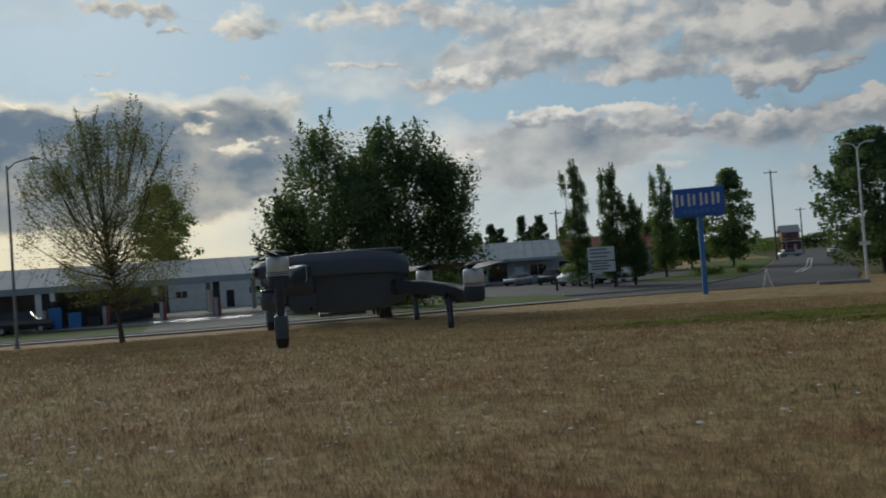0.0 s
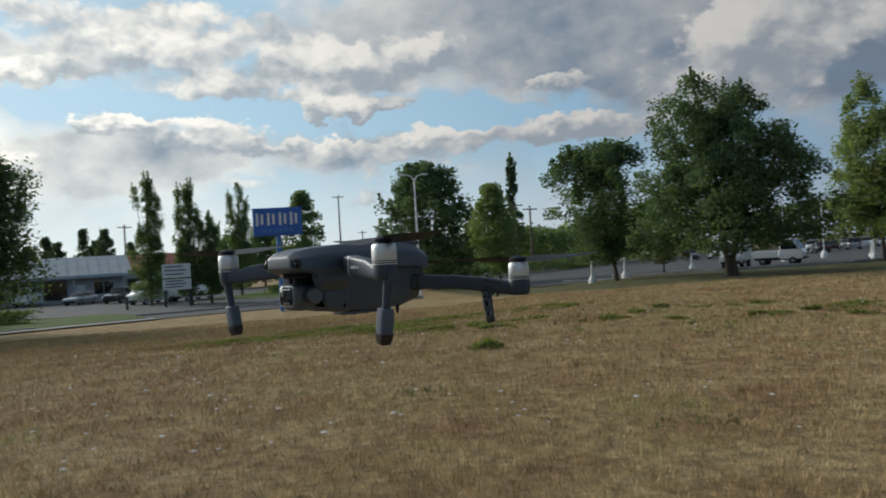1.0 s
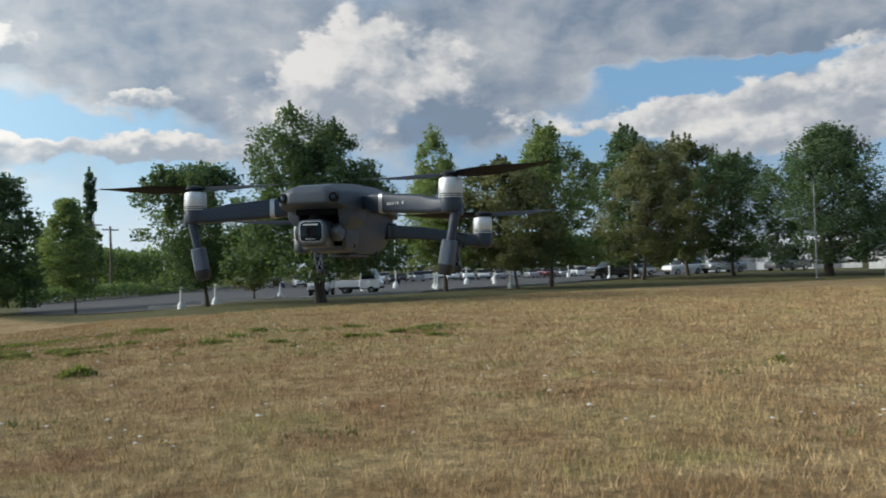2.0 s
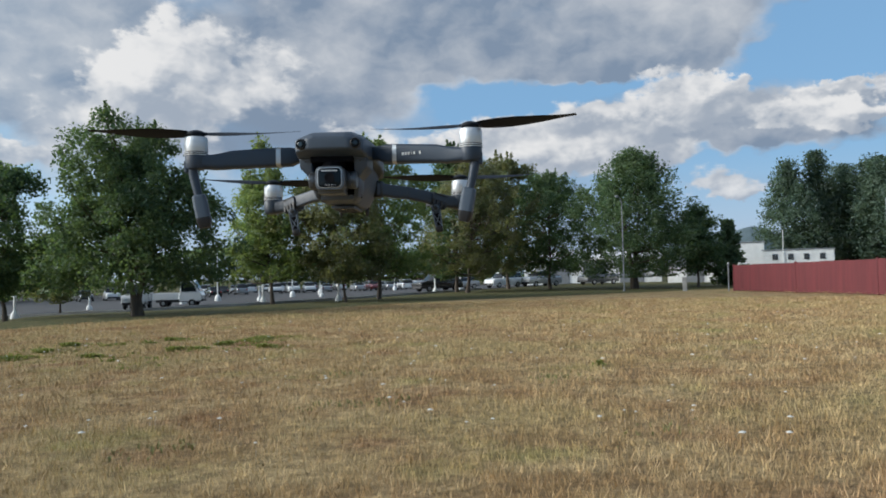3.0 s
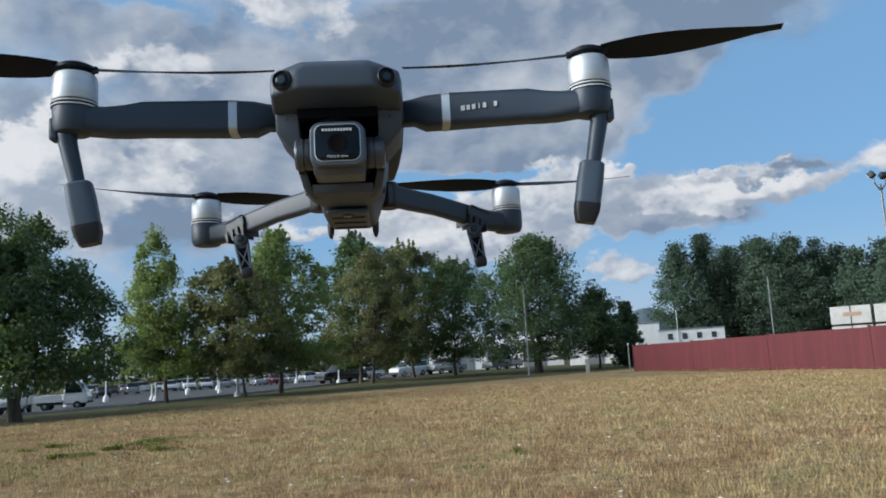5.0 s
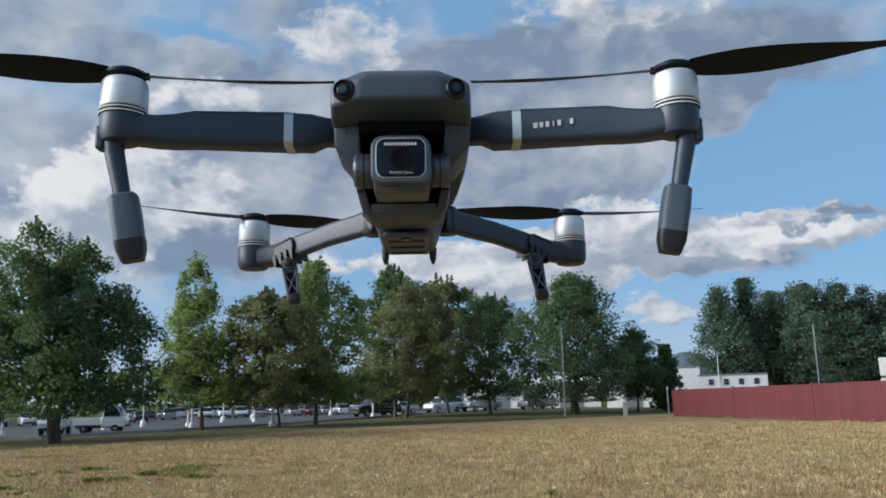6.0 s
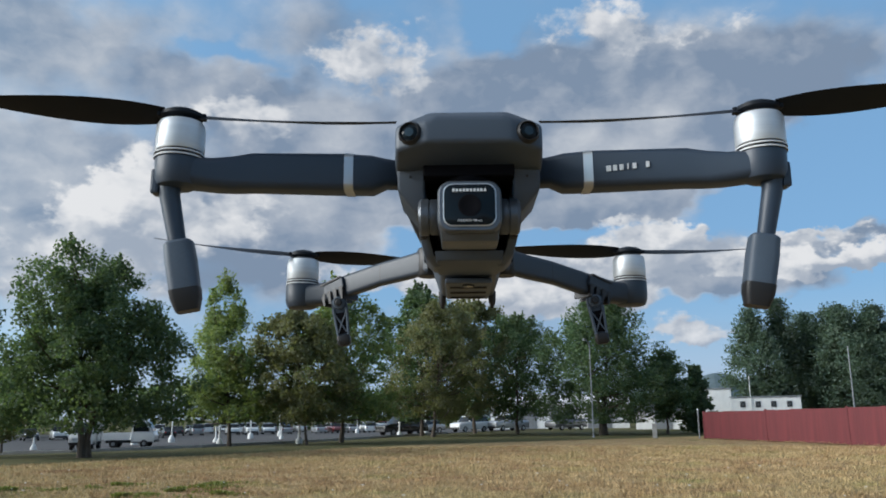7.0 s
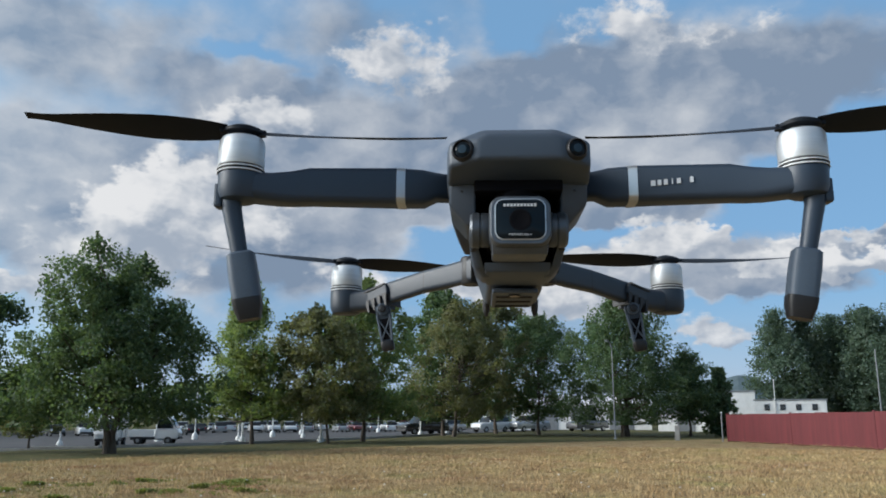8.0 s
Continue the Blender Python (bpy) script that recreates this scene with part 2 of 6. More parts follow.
lit = W.mix(sunny, W.mix(near_sun, (0.500, 0.468, 0.430), (1.08, 1.01, 0.88)), (1.35, 1.12, 0.74))
grey = W.mix(broad, (0.146, 0.176, 0.218), (0.215, 0.275, 0.335))
# grey sheets: thin at the edge, where the low sun shines through
sheet_amount = W.step(sheet, 0.0, 1.0)
rim = W.math("MULTIPLY", W.math("MULTIPLY", sheet_amount, W.math("SUBTRACT", 1.0, sheet_amount)), W.math("MULTIPLY_ADD", sunny, 3.6, 0.9))
thick = W.math("MULTIPLY_ADD", W.math("SUBTRACT", W.math("MULTIPLY_ADD", wisps, 0.45, W.math("MULTIPLY", swell, 0.75)), 0.6), 2.0, W.math("MULTIPLY_ADD", relief, 0.15, W.math("MULTIPLY_ADD", sunny, -0.60, W.math("MULTIPLY_ADD", broad, 0.42, 0.12))))
sheet_colour = W.mix(W.math("ADD", rim, thick, clamp=True), grey, lit)
# heaped clouds over them
puff_amount = W.step(puffs, 0.10, 0.70)
glow = W.math("ADD", W.math("MULTIPLY_ADD", tops, 0.55, W.math("MULTIPLY_ADD", wisps, 1.5, -0.30)), relief)
puff_colour = W.mix(W.step(glow, -0.25, 1.25), W.mix(0.25, grey, lit), W.mix(1.0, lit, (1.06, 1.05, 1.04), "MULTIPLY"))
# haze towards the horizon
haze = W.step(elevation, 9.0, -1.0, 0.0, 0.85)
haze_colour = W.mix(sunny, W.mix(broad, (0.33, 0.37, 0.42), (0.86, 0.88, 0.84)), (1.5, 1.2, 0.70))
veil = W.math("MULTIPLY", haze, 0.5)
sky_colour = W.mix(sheet_amount, W.mix(haze, clear, haze_colour), W.mix(veil, sheet_colour, haze_colour))
sky_colour = W.mix(puff_amount, sky_colour, W.mix(veil, puff_colour, haze_colour))
back = W.add("ShaderNodeBackground")
W.put(back.inputs[0], sky_colour)
back.inputs[1].default_value = 1.0
W.put(W.add("ShaderNodeOutputWorld").inputs[0], back.outputs[0])

sun_light = bpy.data.lights.new("sun", "SUN")
sun_light.energy, sun_light.angle, sun_light.color = 3.0, radians(32), (1.0, 0.92, 0.80)
a, e = radians(SUN_AZ), radians(SUN_EL + 11)
new("sun", sun_light).matrix_world = look((0, 0, 60), (-math.sin(a) * math.cos(e) * 50, -math.cos(a) * math.cos(e) * 50, 60 - math.sin(e) * 50))


# ---- materials ----
def material(name, colour, rough=0.6, metal=0.0, second=None, scale=6.0, fine=60.0, bump=0.15, spread=0.0, depth=0.002, coat=0.0, specular=0.5, stretch=(1, 1, 1)):
    """A painted or natural surface: two scales of noise between two colours, a fine relief, and a random share per object."""
    m = bpy.data.materials.new(name)
    m.use_nodes = True
    n = Nodes(m.node_tree)
    b = m.node_tree.nodes["Principled BSDF"]
    where = n.vec("MULTIPLY", n.add("ShaderNodeTexCoord").outputs["Object"], stretch)
    big, small = n.noise(where, scale, 4.0), n.noise(where, fine, 5.0)
    second = second or tuple(0.72 * c for c in colour)
    fac = n.step(n.math("ADD", n.math("MULTIPLY", big, 0.65), n.math("MULTIPLY", small, 0.35)), 0.32, 0.68)
    col = n.mix(fac, second, colour)
    if spread:
        r = n.add("ShaderNodeObjectInfo").outputs["Random"]
        col = n.mix(1.0, col, n.combine(*[n.math("MULTIPLY_ADD", r, 2 * spread, 1 - spread)] * 3), "MULTIPLY")
    n.put(b.inputs["Base Color"], col)
    n.put(b.inputs["Roughness"], n.math("MULTIPLY_ADD", small, 0.16, rough - 0.08, clamp=True))
    b.inputs["Metallic"].default_value, b.inputs["Coat Weight"].default_value = metal, coat
    b.inputs["Specular IOR Level"].default_value = specular
    if bump:
        p = n.add("ShaderNodeBump")
        p.inputs["Strength"].default_value, p.inputs["Distance"].default_value = bump, depth
        n.put(p.inputs["Height"], small)
        n.put(b.inputs["Normal"], p.outputs[0])
    return m


def leaf_material(name, green, other, share, crown=True):
    """Leaves: two colours by clump and by leaf, light comes through them a little."""
    m = bpy.data.materials.new(name)
    m.use_nodes = True
    n = Nodes(m.node_tree)
    m.node_tree.nodes.clear()
    where = n.add("ShaderNodeTexCoord").outputs["Object"]
    island = n.add("ShaderNodeNewGeometry").outputs["Random Per Island"]
    fac = n.step(n.math("ADD", n.noise(where, 0.55, 3.0), n.math("MULTIPLY", island, 0.35)), 0.85 - share, 1.05 - share)
    col = n.mix(fac, green, other)
    col = n.mix(1.0, col, n.combine(*[n.math("MULTIPLY_ADD", island, 0.44, 0.90)] * 3), "MULTIPLY")
    d, t, g = n.add("ShaderNodeBsdfDiffuse"), n.add("ShaderNodeBsdfTranslucent"), n.add("ShaderNodeBsdfGlossy")
    n.put(d.inputs[0], col)
    # leaves on a crown face outwards on the whole
    info = n.add("ShaderNodeTexCoord")
    outward = n.vec("NORMALIZE", n.vec("SUBTRACT", info.outputs["Generated"], (0.5, 0.5, 0.45)))
    if crown:
        n.put(d.inputs["Normal"], n.vec("NORMALIZE", n.vec("ADD", n.vec("MULTIPLY", outward, (1.3, 1.3, 1.3)), info.outputs["Normal"])))
    n.put(t.inputs[0], n.mix(1.0, col, (1.3, 1.25, 0.6), "MULTIPLY"))
    g.inputs["Roughness"].default_value = 0.5
    one, two = n.add("ShaderNodeMixShader"), n.add("ShaderNodeMixShader")
    one.inputs[0].default_value, two.inputs[0].default_value = 0.46, 0.03
    n.put(one.inputs[1], d.outputs[0])
    n.put(one.inputs[2], t.outputs[0])
    n.put(two.inputs[1], one.outputs[0])
    n.put(two.inputs[2], g.outputs[0])
    n.put(n.add("ShaderNodeOutputMaterial").inputs[0], two.outputs[0])
    return m


def grass_material(name, blades):
    """Dry grass: straw and brown, with greener places and a green-brown verge under the trees, darkened for their
    shade.
    """
    m = bpy.data.materials.new(name)
    m.use_nodes = True
    n = Nodes(m.node_tree)
    b = m.node_tree.nodes["Principled BSDF"]
    where = n.add("ShaderNodeNewGeometry").outputs["Position"]
    xyz = n.add("ShaderNodeSeparateXYZ")
    n.put(xyz.inputs[0], where)
    big, mid, fine = n.noise(where, 0.16, 4.0), n.noise(where, 0.9, 5.0), n.noise(where, 14.0, 6.0, 0.7)
    col = n.mix(n.step(mid, 0.40, 0.60), (0.395, 0.262, 0.125), (0.540, 0.398, 0.205))
    col = n.mix(n.step(big, 0.42, 0.66), col, (0.475, 0.360, 0.170))
    col = n.mix(n.step(n.noise(where, 0.42, 5.0, 0.6), 0.54, 0.70, 0.0, 0.60), col, (0.37, 0.350, 0.120))
    col = n.mix(n.step(n.noise(n.vec("ADD", where, (31.0, 7.0, 0.0)), 0.55, 5.0, 0.6), 0.50, 0.68, 0.0, 0.70), col, (0.36, 0.205, 0.105))
    col = n.mix(n.step(n.math("ADD", n.math("MULTIPLY", mid, 0.6), n.math("MULTIPLY", big, 0.5)), 0.60, 0.78, 0.0, 0.75), col, (0.155, 0.165, 0.06))
    tufts = n.noise(where, 4.5, 4.0, 0.6)
    col = n.mix(1.0, col, n.combine(*[n.step(tufts, 0.32, 0.68, 0.62, 1.24)] * 3), "MULTIPLY")
    if blades:
        island = n.add("ShaderNodeNewGeometry").outputs["Random Per Island"]
        col = n.mix(n.step(island, 0.74, 1.0, 0.0, 0.45), col, (0.49, 0.37, 0.235))
        col = n.mix(1.0, col, n.combine(*[n.math("MULTIPLY_ADD", island, 0.50, 0.78)] * 3), "MULTIPLY")
    else:
        col = n.mix(n.step(fine, 0.35, 0.7, 0.52, 0.05), col, (0.13, 0.088, 0.045))
        # the mown verge past the tree row and the far meadow, tree shade painted in
        u = n.math("MULTIPLY_ADD", n.math("MAXIMUM", n.math("SUBTRACT", xyz.outputs[0], 38.0), 0.0), 0.36, xyz.outputs[1])
        verge = n.step(n.math("ADD", u, n.math("MULTIPLY", mid, 3.0)), 32.6, 34.2)
        right = n.step(n.math("MULTIPLY_ADD", n.math("SUBTRACT", xyz.outputs[1], 35.0), 0.07, xyz.outputs[0]), 10.5, 12.5)
        col = n.mix(n.math("MULTIPLY", n.math("MULTIPLY", verge, right), 0.92), col, n.mix(n.step(mid, 0.4, 0.6), (0.062, 0.074, 0.028), (0.105, 0.098, 0.044)))
        p = n.add("ShaderNodeBump")
        p.inputs["Strength"].default_value, p.inputs["Distance"].default_value = 0.9, 0.06
        n.put(p.inputs["Height"], fine)
        n.put(b.inputs["Normal"], p.outputs[0])
    n.put(b.inputs["Base Color"], col)
    b.inputs["Roughness"].default_value = 0.9
    b.inputs["Specular IOR Level"].default_value = 0.15
    if blades:
        # thin dry blades let some light through
        t, both = n.add("ShaderNodeBsdfTranslucent"), n.add("ShaderNodeMixShader")
        n.put(t.inputs[0], col)
        both.inputs[0].default_value = 0.08
        n.put(both.inputs[1], b.outputs[0])
        n.put(both.inputs[2], t.outputs[0])
        n.put(m.node_tree.nodes["Material Output"].inputs[0], both.outputs[0])
    return m


def glass_material(name, colour, rough=0.05, gloss=0.6):
    m = bpy.data.materials.new(name)
    m.use_nodes = True
    b = m.node_tree.nodes["Principled BSDF"]
    b.inputs["Base Color"].default_value = (*colour, 1)
    b.inputs["Roughness"].default_value = rough
    b.inputs["Specular IOR Level"].default_value = gloss
    return m


SHELL = material("grey_moulded_plastic", (0.053, 0.069, 0.094), 0.50, second=(0.046, 0.060, 0.083), scale=25, fine=2200, bump=0.12, depth=0.0002)
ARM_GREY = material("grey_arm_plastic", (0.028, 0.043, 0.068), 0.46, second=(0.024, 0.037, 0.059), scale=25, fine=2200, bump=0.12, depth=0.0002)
# the arm grey again, darkened so the rear arms' shade is in the colour
REAR_GREY = material("shaded_grey_arm_plastic", (0.021, 0.031, 0.047), 0.48, second=(0.018, 0.027, 0.041), scale=25, fine=2200, bump=0.12, depth=0.0002)
BLACK_PLASTIC = material("black_plastic", (0.012, 0.012, 0.014), 0.5, scale=30, fine=900, bump=0.1, depth=0.0002)
BAY_BLACK = material("matt_black_lining", (0.006, 0.006, 0.008), 0.8, specular=0.08, scale=30, fine=900, bump=0.05, depth=0.0001)
BLADE = material("black_rotor_plastic", (0.009, 0.012, 0.018), 0.55, specular=0.2, scale=20, fine=600, bump=0.05, depth=0.0002)
BELL = material("brushed_silver_alloy", (0.66, 0.68, 0.70), 0.52, 0.72, second=(0.58, 0.60, 0.62), scale=40, fine=900, bump=0.04, depth=0.0001, stretch=(1, 1, 12))
GIMBAL = material("bronze_grey_metal", (0.118, 0.130, 0.148), 0.38, 0.55, scale=30, fine=1200, bump=0.05, depth=0.0001)
BOOT = material("grey_nylon", (0.074, 0.098, 0.134), 0.52, scale=30, fine=1500, bump=0.15, depth=0.0002)
PALE_PRINT = material("pale_print", (0.72, 0.73, 0.74), 0.5, bump=0)
SILVER_BAND = material("silver_band", (0.60, 0.61, 0.62), 0.32, 0.7, bump=0)
LENS = glass_material("dark_lens_glass", (0.006, 0.010, 0.014), 0.06, 0.16)
IRIS = glass_material("lens_iris", (0.02, 0.035, 0.05), 0.15, 0.3)

GRASS = grass_material("dry_field_grass", False)
STRAW = grass_material("dry_grass_blades", True)
WEED = leaf_material("green_weed", (0.165, 0.215, 0.062), (0.215, 0.240, 0.080), 0.40, crown=False)
LAWN = material("mown_lawn", (0.105, 0.150, 0.042), 0.9, second=(0.080, 0.105, 0.032), scale=0.8, fine=14, bump=0.7, depth=0.05, specular=0.1)
PETAL = material("white_petals", (0.74, 0.72, 0.66), 0.8, bump=0)
ASPHALT = material("worn_asphalt", (0.090, 0.088, 0.088), 0.85, second=(0.060, 0.060, 0.062), scale=0.35, fine=9, bump=0.4, depth=0.01, specular=0.3)
CONCRETE = material("weathered_concrete", (0.36, 0.35, 0.33), 0.85, second=(0.26, 0.25, 0.235), scale=1.6, fine=22, bump=0.3, depth=0.005)
# wet concrete: the near-white colour stands in for the reflected sky glow
WET = material("wet_concrete_painted_sheen", (0.80, 0.81, 0.82), 0.16, second=(0.34, 0.34, 0.34), scale=0.8, fine=6, bump=0.05, depth=0.002)
LINE_PAINT = material("faded_road_paint", (0.55, 0.53, 0.46), 0.8, second=(0.34, 0.33, 0.29), scale=2, fine=20, bump=0)
BARK = material("grey_brown_bark", (0.105, 0.082, 0.062), 0.9, second=(0.055, 0.043, 0.033), scale=5, fine=26, bump=0.8, depth=0.02, stretch=(1, 1, 0.25))
LEAF = leaf_material("dark_green_leaves", (0.095, 0.161, 0.071), (0.141, 0.199, 0.080), 0.30)
LEAF_DEEP = leaf_material("deep_green_leaves", (0.068, 0.120, 0.062), (0.100, 0.150, 0.073), 0.30)
LEAF_LIGHT = leaf_material("bright_green_leaves", (0.131, 0.212, 0.082), (0.192, 0.248, 0.097), 0.35)
LEAF_BROWN = leaf_material("bronzed_leaves", (0.114, 0.152, 0.072), (0.150, 0.158, 0.080), 0.40)
# leaves of the distant trees: bluish haze is mixed into the green
LEAF_FAR = leaf_material("hazed_far_leaves", (0.066, 0.108, 0.082), (0.084, 0.124, 0.086), 0.30)
NEEDLE = leaf_material("conifer_needles", (0.071, 0.115, 0.065), (0.095, 0.135, 0.071), 0.25)
RED_PAINT = material("barn_red_paint", (0.132, 0.023, 0.027), 0.65, second=(0.098, 0.018, 0.022), scale=0.9, fine=16, bump=0.25, depth=0.004, spread=0.07, stretch=(3, 3, 0.4))
WHITE_PAINT = material("white_paint", (0.78, 0.78, 0.76), 0.6, second=(0.66, 0.66, 0.64), scale=1.2, fine=18, bump=0.1)
CREAM_WALL = material("pale_block_wall", (0.52, 0.52, 0.50), 0.8, second=(0.42, 0.42, 0.41), scale=0.8, fine=9, bump=0.2, depth=0.01)
GREY_WALL = material("grey_panel_wall", (0.43, 0.44, 0.45), 0.75, second=(0.35, 0.36, 0.37), scale=0.8, fine=9, bump=0.2, depth=0.01)
BLUE_ROOF = material("blue_grey_metal_roof", (0.36, 0.40, 0.43), 0.8, 0.0, second=(0.29, 0.33, 0.36), scale=0.6, fine=8, bump=0.1)
RED_ROOF = material("red_brown_roof", (0.30, 0.075, 0.060), 0.75, scale=0.8, fine=10, bump=0.3, depth=0.02)
BRICK = material("red_brick_wall", (0.27, 0.085, 0.065), 0.85, second=(0.20, 0.060, 0.050), scale=1.0, fine=14, bump=0.3, depth=0.01)
DARK_STEEL = material("dark_steel", (0.045, 0.047, 0.05), 0.5, 0.4, scale=2, fine=30, bump=0.1)
GALV = material("galvanised_steel", (0.25, 0.262, 0.275), 0.5, 0.3, second=(0.20, 0.21, 0.22), scale=2, fine=30, bump=0.05)
WOOD_POLE = material("weathered_pole_wood", (0.15, 0.115, 0.085), 0.9, second=(0.10, 0.078, 0.06), scale=3, fine=25, bump=0.5, depth=0.01, stretch=(1, 1, 0.15))
SIGN_BLUE = material("sign_blue", (0.030, 0.120, 0.46), 0.35, second=(0.024, 0.095, 0.38), scale=0.8, fine=12, bump=0.03)
POST_BLUE = material("post_blue_paint", (0.055, 0.205, 0.50), 0.45, second=(0.045, 0.16, 0.40), scale=1.5, fine=20, bump=0.05)
SIGN_WHITE = material("sign_white", (0.72, 0.73, 0.72), 0.5, second=(0.60, 0.61, 0.60), scale=1.5, fine=20, bump=0)
SIGN_GREY = material("sign_print", (0.18, 0.18, 0.19), 0.6, bump=0)
ORANGE = material("orange_print", (0.55, 0.36, 0.26), 0.6, bump=0)
WRAP = material("white_lumber_wrap", (0.62, 0.60, 0.56), 0.6, second=(0.50, 0.48, 0.44), scale=1.5, fine=9, bump=0.3, depth=0.02)
TYRE = material("tyre_rubber", (0.020, 0.020, 0.021), 0.85, scale=8, fine=60, bump=0.2)
RIM = material("alloy_rim", (0.45, 0.46, 0.47), 0.35, 0.8, bump=0)
CAR_GLASS = glass_material("tinted_glass", (0.012, 0.015, 0.018), 0.05)
LAMP_GLASS = glass_material("lamp_glass", (0.62, 0.63, 0.62), 0.1)
TAIL_RED = glass_material("tail_lamp_red", (0.35, 0.02, 0.02), 0.15)
PAINTS = {
    "white": material("white_car_paint", (0.76, 0.76, 0.75), 0.3, coat=1.0, scale=0.6, second=(0.70, 0.70, 0.69), bump=0),
    "silver": material("silver_car_paint", (0.42, 0.43, 0.44), 0.3, 0.5, coat=1.0, scale=0.6, second=(0.37, 0.38, 0.39), bump=0),
    "black": material("black_car_paint", (0.016, 0.016, 0.018), 0.25, coat=1.0, scale=0.6, second=(0.022, 0.021, 0.020), bump=0),
    "grey": material("grey_car_paint", (0.12, 0.125, 0.13), 0.3, 0.4, coat=1.0, scale=0.6, second=(0.10, 0.104, 0.11), bump=0),
    "red": material("dark_red_car_paint", (0.16, 0.018, 0.018), 0.28, coat=1.0, scale=0.6, second=(0.13, 0.016, 0.016), bump=0),
}


# ---- shape helpers ----
def part(name, bm, mat, parent=None, label="", smooth=False):
    """Links a bmesh as one mesh object under a thing or under a part."""
    me = bpy.data.meshes.new(name)
    bmesh.ops.recalc_face_normals(bm, faces=bm.faces)
    bm.to_mesh(me)
    bm.free()
    if smooth:
        me.polygons.foreach_set("use_smooth", [True] * len(me.polygons))
        me.set_sharp_from_angle(angle=radians(38))
    me.materials.append(mat)
    ob = new(name, me)
    ob.parent = parent
    return tagged(ob, label)


def thing(name, m, label, category, group="", kind=""):
    ob = new(name)
    ob.empty_display_size = 0.05
    ob.matrix_world = m
    return tagged(ob, label, category, group, kind)


def box(bm, lo, hi, bevel=0.0, m=None):
    made = bmesh.ops.create_cube(bm, size=1)["verts"]
    for v in made:
        v.co = Vector([l + (h - l) * (c + 0.5) for l, h, c in zip(lo, hi, v.co)])
    if bevel:
        edges = list({e for v in made for e in v.link_edges})
        made = bmesh.ops.bevel(bm, geom=edges, offset=bevel, segments=2, affect="EDGES", profile=0.6)["verts"]
    if m is not None:
        bmesh.ops.transform(bm, matrix=m, verts=made)
    return made


def block(lo, hi, bevel=0.0, m=None):
    bm = bmesh.new()
    box(bm, lo, hi, bevel, m)
    return bm


def loft(bm, rings, caps=True):
    rows = [[bm.verts.new(p) for p in ring] for ring in rings]
    n = len(rows[0])
    for a, b in zip(rows, rows[1:]):
        for i in range(n):
            bm.faces.new((a[i], a[(i + 1) % n], b[(i + 1) % n], b[i]))
    if caps:
        bm.faces.new(rows[0][::-1])
        bm.faces.new(rows[-1])
    return [v for r in rows for v in r]


def tube(bm, points, radii, n=8):
    """A round tube along points."""
    points = [Vector(p) for p in points]
    rings = []
    for i, p in enumerate(points):
        d = (points[min(i + 1, len(points) - 1)] - points[max(i - 1, 0)]).normalized()
        side = d.orthogonal().normalized() if i == 0 else (side - d * side.dot(d)).normalized()
        up = d.cross(side)
        rings.append([p + (side * math.cos(k) + up * math.sin(k)) * radii[i] for k in (2 * math.pi * j / n for j in range(n))])
    return loft(bm, rings)


def pipe(points, radii, n=8):
    bm = bmesh.new()
    tube(bm, points, radii, n)
    return bm


def turned(profile, n=24, centre=(0, 0, 0)):
    """A turned shape from (radius, height) pairs."""
    bm = bmesh.new()
    x, y, z = centre
    loft(bm, [[(x + r * math.cos(k), y + r * math.sin(k), z + h) for k in (2 * math.pi * j / n for j in range(n))] for r, h in profile])
    return bm


def rounded(hw, hh, r, n=5):
    """A rounded rectangle as 2D points."""
    pts = []
    for cx, cy, a in ((hw - r, hh - r, 0), (-hw + r, hh - r, 90), (-hw + r, -hh + r, 180), (hw - r, -hh + r, 270)):
        pts += [(cx + r * math.cos(radians(a + 90 * i / (n - 1))), cy + r * math.sin(radians(a + 90 * i / (n - 1)))) for i in range(n)]
    return pts


def soften(bm, offset, segments=2, limit=25):
    bm.normal_update()
    sharp = [e for e in bm.edges if len(e.link_faces) == 2 and e.calc_face_angle(0) > radians(limit)]
    bmesh.ops.bevel(bm, geom=sharp, offset=offset, segments=segments, affect="EDGES", profile=0.6, clamp_overlap=True)


def quads(name, points, faces, mat, parent=None, label=""):
    """A mesh from arrays of points and faces."""
    me = bpy.data.meshes.new(name)
    me.from_pydata(points.tolist() if hasattr(points, "tolist") else points, [], faces.tolist() if hasattr(faces, "tolist") else faces)
    me.materials.append(mat)
    ob = new(name, me)
    ob.parent = parent
    return tagged(ob, label)


def ease(x):
    x = min(1.0, max(0.0, x))
    return x * x * (3 - 2 * x)


def ground_height(x, y):
    """The field is level by the fence and falls gently to the road and the car park."""
    u = -0.259 * x + 0.966 * y
    share = ease((24 - math.degrees(math.atan2(x, y))) / 18) if y > 0 else (1.0 if x < 0 else 0.0)
    return -1.3 * ease((u - 10) / 40) * share - 0.8 * ease((u - 26) / 44) * (1 - share)


def on_ground(x, y, turn=0.0, lift=0.0):
    return pose(x, y, ground_height(x, y) + lift, 0, 0, turn)


# ---- ground, road, car park ----
def axis(fine_lo, fine_hi, step, far):
    grow = [fine_hi + step * (1.35 ** k) for k in range(1, 40) if step * (1.35 ** k) < far] + [far]
    fall = [fine_lo - step * (1.35 ** k) for k in range(1, 40) if step * (1.35 ** k) < far] + [-far]
    return sorted(set(np.round(np.concatenate([np.arange(fine_lo, fine_hi + 0.1, step), grow, fall]), 3)))


